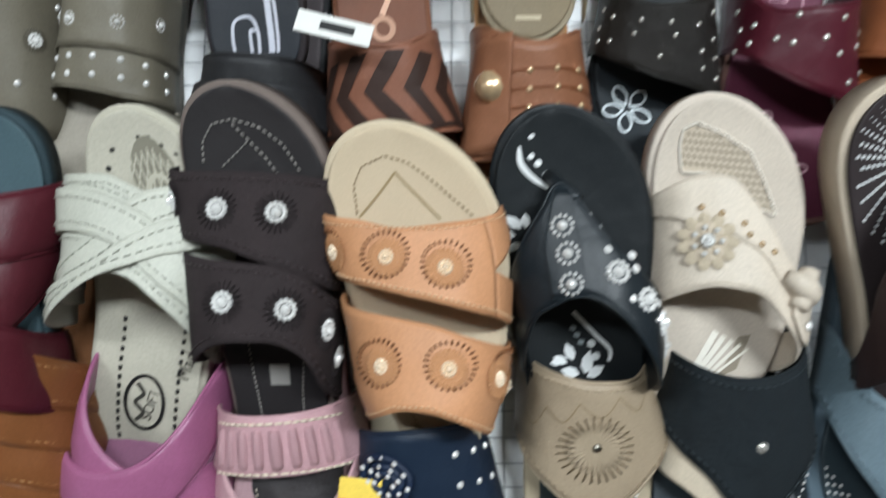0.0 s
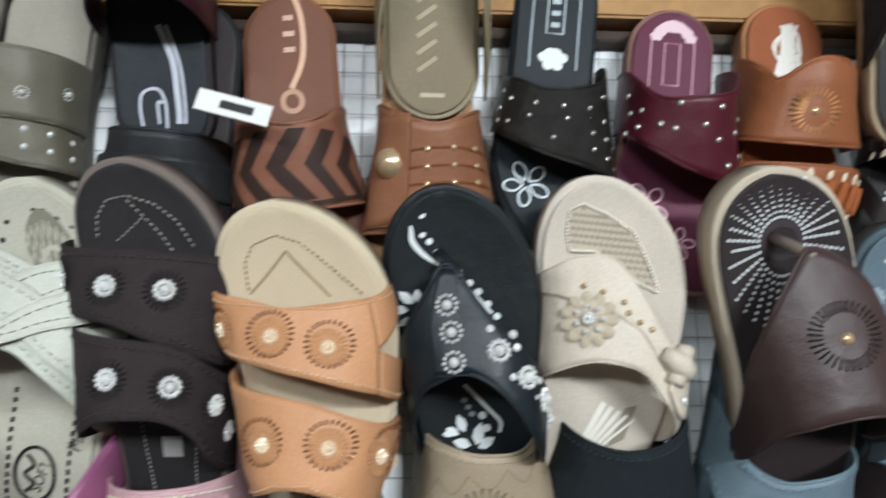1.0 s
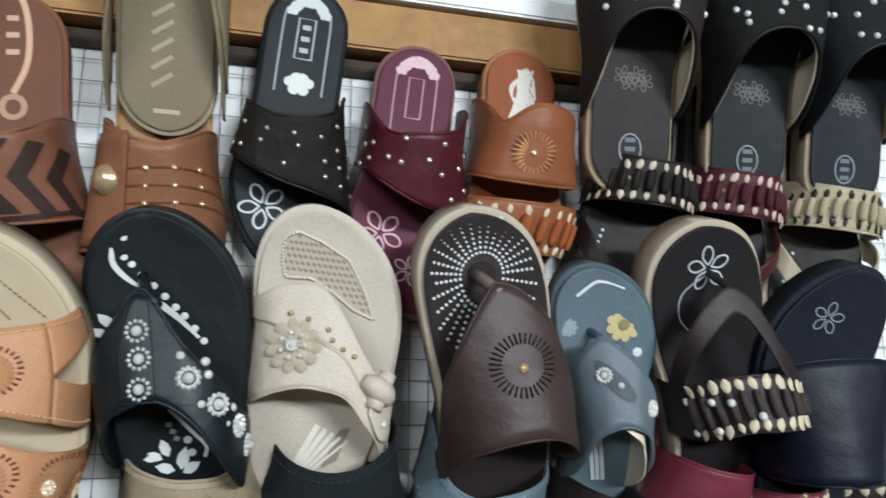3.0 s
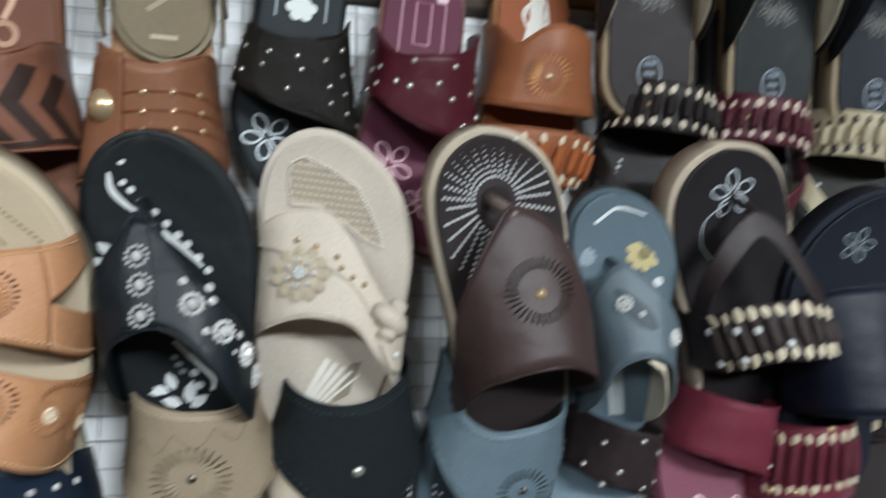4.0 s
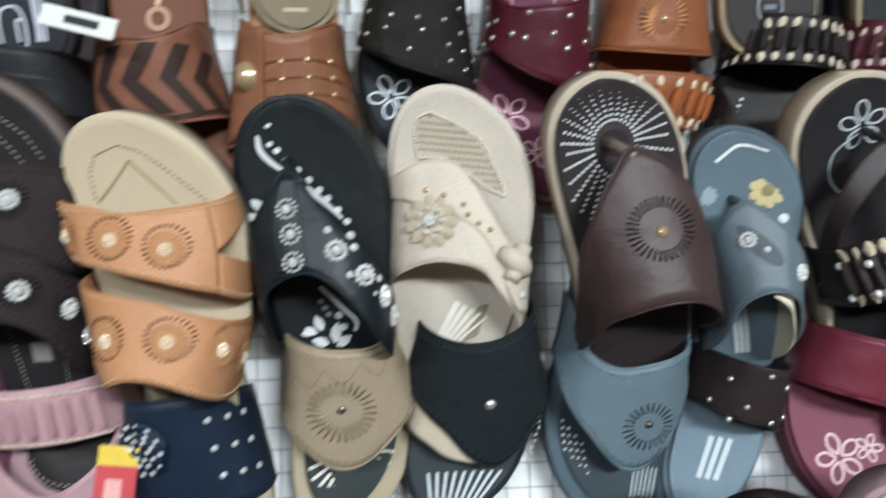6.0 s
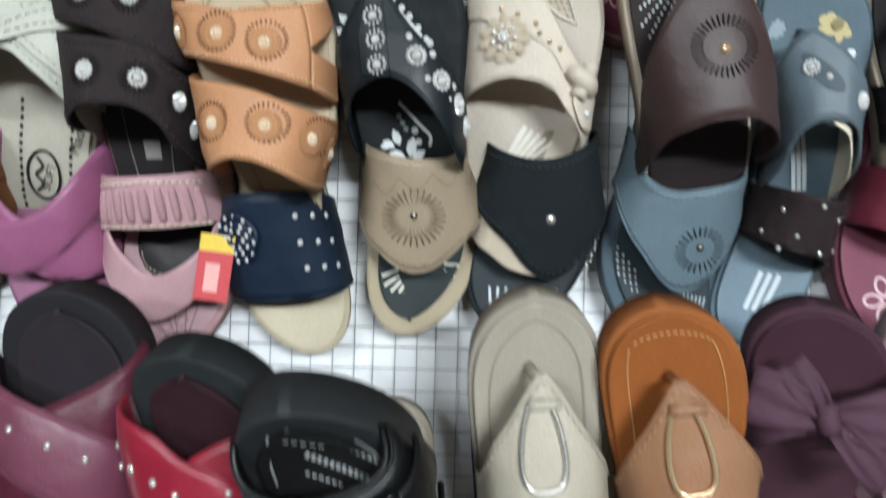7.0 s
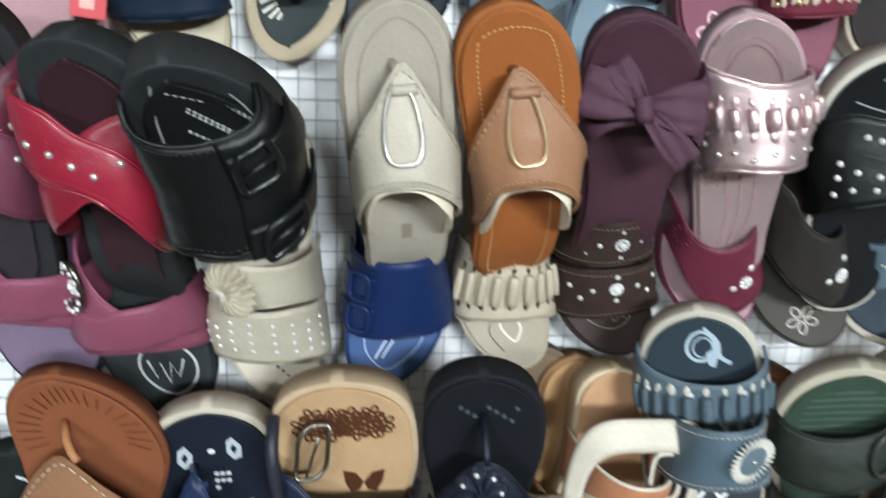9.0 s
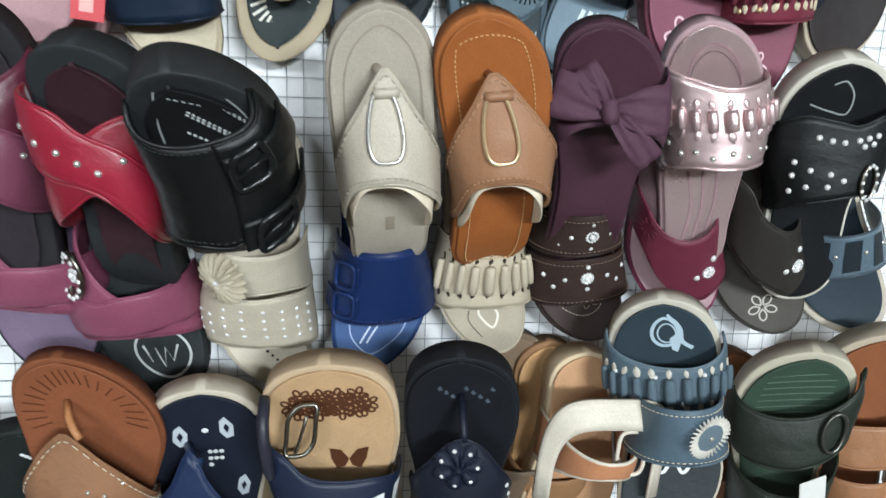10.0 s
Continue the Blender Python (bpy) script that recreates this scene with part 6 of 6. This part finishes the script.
s = Sandal("grey-blue checked sandal with cream sole edge", 0.722, -0.222, LO2, 164, 0, 16, L=0.235, W=0.088, side=-1, th=0.024, sole="B9B0A2", top="23303A", rim=0.006, high=1.25)
a = s.strap(bow_edge(0.36, 0.38), bow_edge(0.56, 0.6), leather("5D6E7A", 0.4), trim=(leather("39454E"), 0.0012))
for k in range(5):
    s.blot([(-0.8 + 0.36 * k, 0.39), (-0.62 + 0.36 * k, 0.39), (-0.62 + 0.36 * k, 0.54), (-0.8 + 0.36 * k, 0.54)], ink("222B31"), a, False, lift=0.0042, name="check")
s.studs([(-0.5, 0.47), (-0.15, 0.47), (0.2, 0.47)], 0.0022, SILVER, a)

s = Sandal("cream leather sandal with large sun rosette and rhinestone band", 0.1358, -0.2587, LO2, 183.1, 0, 0, W=0.0875, hug=1.047, high=1.45, L=0.24, side=-1, th=0.024, sole="BDB3A0", top="C2B8A6")
CR3 = leather("B9B09E", 0.45)
a = s.strap(bow_edge(0.21, 0.2), edge((-1, 0.41), (-0.35, 0.425), (0.1, 0.415), (1, 0.46)), CR3, trim=(CR3, 0.0013))
b = s.strap(edge((-1, 0.42), (-0.35, 0.455), (0.1, 0.445), (1, 0.48)), bow_edge(0.59, 0.62), CR3, 0.002, trim=(CR3, 0.0013))
s.studs([(-0.7 + 0.2 * k, 0.26 + 0.036 * j) for j in range(4) for k in range(8) if not (j == 3 and k > 5)], 0.0021, CRYSTAL, a)
s.put("sunflower", m_sunflower(18), leather("B5AA94", 0.4), 0.28, 0.505, 0.024, b, "layered cream leather sunflower", lift=0.005)
s.put("sunflower", m_sunflower(14), leather("C6BDAB", 0.35), 0.28, 0.505, 0.015, b, lift=0.009)
part("rhinestone", m_rhinestone(), CRYSTAL, b, "", s.spot(0.28, 0.505, 0.006, 0.0125))
s.dots([(0.3 - 0.1 * k, 0.18 - 0.016 * k) for k in range(6)], 0.0016, BLACK_INK, name="perforated_ring", h=0.1)

PK2 = leather("84475C", 0.42)
for lab, u, w, az, gem in (("mauve pink sandal with crossed straps and silver buckle", 0.0443, -0.270, 178, True), ("mauve pink sandal with crossed studded straps", -0.052, -0.245, -172, False)):
    s = Sandal(lab, u, w, LO2, az, 0, 0, L=0.25, W=0.094, side=-1, th=0.026, sole="1D2123", top="1D2224" if gem else "6B5A70", high=1.25)
    a = s.strap(edge((-1, 0.27), (-0.3, 0.295), (0.1, 0.295), (0.69, 0.28), (1, 0.3)), edge((-1, 0.335), (-0.24, 0.39), (0.07, 0.46), (0.44, 0.58), (1, 0.72)), PK2, 0.001, pad=0.0025, trim=(PK2, 0.0014))
    b = s.strap(edge((-1, 0.35), (-0.24, 0.33), (0.1, 0.31), (1, 0.33)), edge((-1, 0.5), (-0.51, 0.475), (0, 0.46), (0.2, 0.44), (1, 0.44)), PK2, 0.0048, pad=0.0025, trim=(PK2, 0.0014))
    if gem:
        ring = [s.on(0.46 + 0.15 * math.cos(q), 0.53 + 0.075 * math.sin(q), 0.0095) for q in np.arange(24) * math.pi / 12]
        part("jewelled_buckle", mesh_of("jewelled_buckle", *tube(ring, 0.0026, 6, True)), PEWTER, a)
        for k in range(14):
            q = 2 * math.pi * k / 14
            s.put("stud", m_stud(), CRYSTAL, 0.46 + 0.15 * math.cos(q), 0.53 + 0.075 * math.sin(q), 0.0024, a, lift=0.0125)
        part("rhinestone", m_rhinestone(), CRYSTAL, a, "", s.spot(0.46, 0.53, 0.0062, 0.009))
        s.ring_mark(-0.15, 0.17, 0.52, 0.09, 0.0022, ink("B9BCBC"))
        s.mark([(-0.45, 0.2), (-0.3, 0.14), (-0.2, 0.19), (-0.1, 0.12), (0.0, 0.19), (0.12, 0.14), (0.2, 0.2)], 0.0022, ink("B9BCBC"), steps=1)
    else:
        s.studs([(-0.6 + 0.25 * k, 0.36 + 0.02 * (k % 2)) for k in range(5)], 0.0022, SILVER, b)

# red and yellow swing tag beside the navy sandal
tag = new("swing_tag", box_mesh("swing_tag", -0.012, 0.012, -0.0006, 0.0006, -0.022, 0.012))
tag.data.materials.append(surface("red_card", "C4474C", 0.5, bump=0.05, vary=0.08))
tag.matrix_world = G @ Matrix.Translation((0.023, -0.075, 0.075)) @ Matrix.Rotation(radians(6), 4, "Y")
tagged(tag, "red and yellow card tag hanging beside a sandal", "tag")
part("yellow_band", box_mesh("band", -0.012, 0.012, -0.0009, -0.0006, 0.012, 0.024), surface("yellow_card", "E0C04A", 0.5, bump=0.05), tag)
part("print_bar", box_mesh("bar", -0.006, 0.004, -0.0009, -0.0006, -0.016, 0.004), surface("pale_card", "E2A6A2", 0.5, bump=0.05), tag)

# ---- sandals of the bottom row ----
DH = 0.14
s = Sandal("orange-brown toe-post sandal with glittering vamp and ray print", 0.0295, -0.1869, 0.1464, 6.3, 10.0, 6, W=0.1017, skew=0.238, point=2.27, shift=0.05, L=0.24, side=-1, th=0.02, sole="764328", top="7E4A30", top_mat=leather("7E4A30", 0.55))
GLB = surface("glitter_leather", "8C6346", 0.4, grain=2500.0, bump=0.7, vary=0.35)
s.strap(edge((-1, 0.55), (-0.72, 0.46), (-0.38, 0.33), (-0.15, 0.26), (-0.08, 0.26), (0.09, 0.33), (0.38, 0.41), (1, 0.56)), bow_edge(0.85, 0.9), GLB, trim=(GLB, 0.0011), stitch=THREAD)
s.thong(0.16, 0.27, leather("B07A52", 0.4), 0.0028, 0.2)
random.seed(12)
s.studs([(random.uniform(-0.4, 0.4), random.uniform(0.40, 0.66)) for _ in range(16)], 0.0017, SILVER)
for k in range(20):
    q = math.pi * (-0.12 + 1.24 * k / 19)
    s.mark([(0.55 * math.cos(q), 0.2 - 0.11 * math.sin(q)), (0.86 * math.cos(q), 0.2 - 0.165 * math.sin(q))], 0.0012, ink("5A2E18"), steps=1)

s = Sandal("navy toe-post sandal with cream rim and leaf print", 0.1010, -0.2224, 0.1254, -2.0, 15.0, 0, W=0.1011, skew=-0.008, point=2.99, shift=0.05, L=0.24, side=1, th=0.024, sole="C4BAA8", top="161C2A", rim=0.004)
s.strap(edge((-1, 0.6), (-0.25, 0.34), (-0.15, 0.26), (-0.06, 0.225), (0.04, 0.33), (0.4, 0.5), (1, 0.7)), bow_edge(0.85, 0.9), leather("1D2A48", 0.4), trim=(leather("1D2A48", 0.4), 0.0011))
s.thong(0.24, 0.27, leather("2A3A58", 0.4), 0.004, -0.27)
for x, y in ((-0.39, 0.2), (0.36, 0.17), (0.61, 0.44)):
    s.blot([(x, y - 0.05), (x + 0.12, y - 0.01), (x + 0.1, y + 0.04), (x - 0.02, y + 0.05), (x - 0.12, y + 0.02), (x - 0.1, y - 0.03)], ink("B9C0C6"))
    s.blot([(x, y - 0.02), (x + 0.05, y), (x, y + 0.025), (x - 0.05, y)], ink("161C2A"), lift=0.001)
s.dots([(0.05 + 0.09 * (k % 3), 0.28 + 0.03 * (k // 3)) for k in range(7)], 0.0022, WHITE_INK, name="printed_dots", h=0.1)
s.dots([(0.01, 0.18)], 0.003, WHITE_INK, name="printed_dots", h=0.1)

s = Sandal("beige sandal with butterfly print and navy checked band", 0.2011, -0.1911, 0.1564, -4.6, 12.1, -4, W=0.1078, skew=-0.044, point=3.72, shift=0.05, L=0.235, side=1, th=0.026, sole="B8A184", top="B4946F", rim=0.004)
a = s.strap(edge((-1, 0.26), (-0.39, 0.33), (-0.22, 0.38), (0.04, 0.4), (0.36, 0.41), (1, 0.47)), bow_edge(0.66, 0.64), leather("1C2438", 0.45), trim=(leather("1C2438"), 0.0013))
for k in range(6):
    s.blot([(-0.85 + 0.3 * k, 0.47), (-0.7 + 0.3 * k, 0.47), (-0.7 + 0.3 * k, 0.58), (-0.85 + 0.3 * k, 0.58)], WHITE_INK, a, False, lift=0.0042, name="check")
CHO = ink("4A2A18")
for k in range(18):
    s.flower_print(-0.55 + 0.066 * k, 0.16 + 0.035 * math.sin(k * 2.4), 0.0085, CHO, 5, k, 0.0018)
for sg in (-1, 1):
    s.blot([(0.23, 0.4), (0.23 + sg * 0.12, 0.36), (0.23 + sg * 0.3, 0.35), (0.23 + sg * 0.28, 0.4), (0.23 + sg * 0.2, 0.44), (0.23 + sg * 0.06, 0.43)], CHO)
loop = [tuple(s.bed(-0.98 + 0.12 * math.sin(q), 0.24 + 0.15 * math.cos(q), 0.004 + 0.03 * abs(math.sin(q)))) for q in np.linspace(0.2, math.pi - 0.1, 14)]
b = part("ankle_strap", mesh_of("ankle_strap", *tube(loop, 0.0045, 10)), leather("2A2A34", 0.4), s.e, "dark leather strap end")
frame_pts = [tuple(s.bed(-0.4 + 0.2 * math.copysign(abs(math.cos(q)) ** 0.5, math.cos(q)) - 0.12 * math.sin(q), 0.21 + 0.085 * math.copysign(abs(math.sin(q)) ** 0.5, math.sin(q)), 0.016 + 0.006 * math.sin(q))) for q in np.arange(28) * math.pi / 14]
part("buckle", mesh_of("buckle", *tube(frame_pts, 0.0019, 8, True)), PEWTER, b, "pewter buckle")
part("buckle_pin", mesh_of("buckle_pin", *tube([tuple(s.bed(-0.52, 0.3, 0.017)), tuple(s.bed(-0.28, 0.13, 0.022))], 0.0014, 6)), PEWTER, b)

s = Sandal("dark navy sandal with jewelled flower and leaf print", 0.3013, -0.1809, 0.1728, -2.2, 17.8, -6, W=0.0928, skew=0.028, point=2.99, shift=0.080, L=0.24, side=-1, th=0.024, sole="14161C", top="12151B")
NV3 = leather("131825", 0.5)
a = s.strap(edge((-1, 0.62), (-0.4, 0.42), (0, 0.32), (0.4, 0.44), (1, 0.64)), bow_edge(0.85, 0.9), NV3, trim=(NV3, 0.0011))
s.thong(0.16, 0.33, NV3, 0.003, 0.02)
s.put("flower", m_flower(7), leather("131A2A", 0.4), -0.05, 0.4, 0.02, a, lift=0.005, sz=1.3)
s.rhinestones([(-0.05, 0.4)], 0.005, a)
for k in range(7):
    q = 2 * math.pi * k / 7
    part("stud", m_stud(), CRYSTAL, a, "", s.spot(-0.05, 0.4, 1.0, 0.0085) @ Matrix.Translation((0.014 * math.cos(q), 0.014 * math.sin(q), 0)) @ Matrix.Diagonal((0.002, 0.002, 0.002, 1)))
s.studs([(0.5, 0.5), (0.6, 0.55), (0.7, 0.6), (0.42, 0.55)], 0.0022, CRYSTAL, a)
for k in range(9):
    x, y = -0.45 + 0.12 * k, 0.13 + 0.018 * ((k * 5) % 4)
    s.blot([(x, y), (x + 0.05, y - 0.012), (x + 0.1, y + 0.005), (x + 0.04, y + 0.012)], ink("4A525C"))

s = Sandal("grey-blue sandal with fringe band and white swirl print", 0.4795, -0.1482, 0.135, -10.4, 13, -18, W=0.0961, skew=-0.067, point=2.59, shift=0.06, L=0.24, side=1, th=0.02, sole="BDB6A8", top="2D3A42", rim=0.0045)
a = s.strap(edge((-1, 0.2), (-0.72, 0.23), (-0.36, 0.26), (0, 0.28), (0.34, 0.28), (0.73, 0.25), (1, 0.22)), bow_edge(0.43, 0.46), leather("4C5C66", 0.45), trim=(leather("5D6C76"), 0.0011))
s.fringe(0.31, 0.4, leather("53636D", 0.45), a, 11, -0.85, 0.85, surface("bone_bead", "B9B4A8", 0.35, bump=0.0), 0.006)
s.studs([(-0.6 + 0.24 * k, 0.31 + 0.09 * (k % 2)) for k in range(6)], 0.0022, CRYSTAL, a)
s.ring_mark(0.02, 0.14, 0.25, 0.062, 0.003, ink("AFC0CA"))
s.ring_mark(0.05, 0.145, 0.17, 0.042, 0.0014, ink("AFC0CA"))
s.mark([(0.1, 0.06), (0.3, 0.12), (0.32, 0.18), (0.5, 0.21)], 0.0036, ink("AFC0CA"))
s.blot([(0.1, 0.17), (0.22, 0.15), (0.3, 0.19), (0.24, 0.23), (0.14, 0.22)], ink("AFC0CA"))
s = Sandal("grey-blue sandal with white sunburst button", 0.500, -0.368, 0.15, 178, 14, 16, L=0.2, W=0.088, side=1, th=0.022, sole="B9AE9C", top="20272B", high=1.3)
a = s.strap(bow_edge(0.42, 0.44), bow_edge(0.66, 0.7), leather("52636F", 0.45), trim=(leather("52636F"), 0.0012), stitch=THREAD)
s.put("sunburst", m_burst(30, 0.6), leather("CFCBC0", 0.35), -0.22, 0.56, 0.02, a, "white sunburst button", lift=0.006)
s.put("disc", m_stud(), leather("62727C", 0.4), -0.22, 0.56, 0.0125, a, lift=0.0072, sz=0.12)
s.put("stud", m_stud(), SILVER, -0.22, 0.56, 0.0022, a, lift=0.0085)
s.mark([(-0.4, 0.36), (-0.2, 0.30), (0, 0.36), (0.2, 0.30), (0.4, 0.36)], 0.003, WHITE_INK)

s = Sandal("cream and peach slingback sandal with raised heel strap", 0.425, -0.425, 0.075, 182, -2, 0, L=0.21, W=0.09, side=1, th=0.03, sole="C9B596", top="B98F6C", high=1.3)
PCH = leather("B87F5C", 0.45)
CRS = leather("CFC6B6", 0.5)
s.strap(edge((-1, 0.5), (0, 0.62), (1, 0.5)), edge((-1, 0.72), (0, 0.7), (1, 0.72)), PCH, 0.001, pad=0.001, trim=(CRS, 0.0016))
n, m = 34, 5
o = np.zeros((n, m, 3))
inn = np.zeros((n, m, 3))
for i in range(n):
    q = math.pi * i / (n - 1)
    cx, sy = math.copysign(abs(math.cos(q)) ** 0.45, math.cos(q)), math.sin(q) ** 0.45
    for j in range(m):
        k = j / (m - 1)
        z = 0.06 + 0.016 * math.sin(q) + 0.006 * k
        o[i, j] = (cx * (0.056 - 0.012 * k), -0.10 - sy * (0.1 - 0.024 * k), z + 0.002)
        inn[i, j] = o[i, j] - np.array((0, 0, 0.0035))
part("heel_strap", mesh_of("heel_strap", *shell(inn, o)), CRS, s.e, "cream leather heel strap")
ring = [(-0.02 + 0.012 * math.copysign(abs(math.cos(q)) ** 0.5, math.cos(q)), -0.15 + 0.02 * math.copysign(abs(math.sin(q)) ** 0.5, math.sin(q)), 0.075) for q in np.arange(28) * math.pi / 14]
part("buckle", mesh_of("buckle", *tube(ring, 0.0018, 8, True)), CRS, s.e)

s = Sandal("dark green sandal with cream sole and buckled bands", 0.6022, -0.1948, DH, -7.2, 12, -22, W=0.0967, skew=0.134, point=2.87, shift=0.1, L=0.24, side=1, th=0.024, sole="B9B19E", top="35473A", rim=0.006)
DGR = leather("20261F", 0.5)
a = s.strap(edge((-1, 0.3), (0, 0.32), (1, 0.16)), edge((-1, 0.48), (0, 0.5), (1, 0.38)), DGR, trim=(DGR, 0.0014), pad=0.001)
b = s.strap(edge((-1, 0.56), (0, 0.6), (1, 0.52)), edge((-1, 0.84), (0, 0.86), (1, 0.84)), DGR, trim=(DGR, 0.0014), pad=0.001)
for k in range(7):
    s.mark([(-0.6, 0.12 + 0.03 * k), (0.6, 0.08 + 0.03 * k)], 0.0012, leather("55685A"))
ring = [s.on(0.35 + 0.13 * math.cos(q), 0.36 + 0.07 * math.sin(q), 0.007) for q in np.arange(24) * math.pi / 12]
part("buckle", mesh_of("buckle", *tube(ring, 0.002, 8, True)), surface("dark_metal", "5A5A54", 0.3, bump=0.0, metal=0.8), a)

s = Sandal("brown sandal with cream rim and two tan bands", 0.70, -0.195, 0.10, -10, 12, -22, L=0.24, W=0.094, side=1, th=0.026, sole="B7AA96", top="8A5436", rim=0.005)
TN3 = leather("95694A", 0.45)
s.strap(bow_edge(0.34, 0.36), bow_edge(0.50, 0.52), TN3, trim=(TN3, 0.0012))
s.strap(bow_edge(0.56, 0.58), bow_edge(0.74, 0.76), TN3, trim=(TN3, 0.0012))

s = Sandal("dark green black sandal with white dotted edge", -0.055, -0.255, 0.12, 4, 13, 6, L=0.24, W=0.094, side=1, th=0.022, sole="1E2422", top="1B201F")
s.strap(bow_edge(0.28, 0.36), bow_edge(0.7, 0.74), leather("1F2A26", 0.35), trim=(leather("1F2A26", 0.35), 0.0012))
s.dots([(0.2 + 0.08 * k, 0.1 + 0.008 * k) for k in range(6)], 0.002, WHITE_INK, name="printed_dots", h=0.1)

# heels of the sandals behind, toes down
for lab, u, w, sole_c, top_c, az in (("beige sandal with pale heel", 0.118, -0.262, "A89678", "B09C7C", 178), ("beige sandal with rounded heel", 0.225, -0.243, "A3906F", "9E8A6A", 178),
                                     ("tan sandal with black printed heel mark", 0.412, -0.222, "8E6A4A", "BD9468", 180), ("brown sandal with plain heel", 0.61, -0.235, "5E3E2A", "7E5234", 178),
                                     ("taupe sandal with plain heel", 0.378, -0.215, "6B5A4A", "7A6652", 180)):
    s = Sandal(lab, u, w - 0.24, LO2 if "taupe" not in lab else 0.028, az, 0, 0, L=0.24, W=0.094, side=1, th=0.024, sole=sole_c, top=top_c, rim=0.004)
    m1 = leather(sole_c, 0.5)
    s.strap(bow_edge(0.3, 0.34), bow_edge(0.5, 0.54), m1, trim=(m1, 0.0012))
    if "printed" in lab:
        s.mark([(-0.02, 0.86), (0.12, 0.88), (-0.06, 0.90), (0.1, 0.93)], 0.003, BLACK_INK, steps=3)
        for k in range(3):
            s.mark([(-0.05, 0.83 - 0.022 * k), (0.1, 0.835 - 0.022 * k)], 0.0035, BLACK_INK)
        s.ring_mark(0.0, 0.9, 0.3, 0.055, 0.0012, ink("D0AE84"))

card = new("price_card", box_mesh("price_card", -0.012, 0.012, -0.0006, 0.0006, -0.016, 0.016, 0.0004))
card.data.materials.append(surface("white_paper", "DAD9D4", 0.7, bump=0.05, vary=0.04))
card.matrix_world = G @ Matrix.Translation((0.60, -0.185, -0.305)) @ Matrix.Rotation(radians(-18), 4, "Y") @ Matrix.Rotation(radians(15), 4, "X")
tagged(card, "blank white paper card beside a green sandal", "price card")

# dark sandals at the rack's left side
s = Sandal("dark teal sandal with plain wide vamp", -0.140, 0.05, 0.145, 2, 22, 6, L=0.23, W=0.088, side=-1, th=0.024, sole="22262A", top="2B3338")
m1 = leather("2A1A22", 0.45)
s.strap(bow_edge(0.28, 0.36), bow_edge(0.56, 0.62), m1, trim=(m1, 0.0012))
s = Sandal("dark plum sandal with wide crossed band", -0.152, -0.235, LO2, -172, 0, 0, L=0.245, W=0.092, side=-1, th=0.024, sole="1D2123", top="3A3440", high=1.25)
m1 = leather("5A2C3E", 0.42)
s.strap(edge((-1, 0.3), (1, 0.5)), edge((-1, 0.48), (1, 0.68)), m1, 0.001, pad=0.002, trim=(m1, 0.0012))
s.strap(edge((-1, 0.5), (1, 0.3)), edge((-1, 0.68), (1, 0.48)), m1, 0.0045, pad=0.002, trim=(m1, 0.0012))
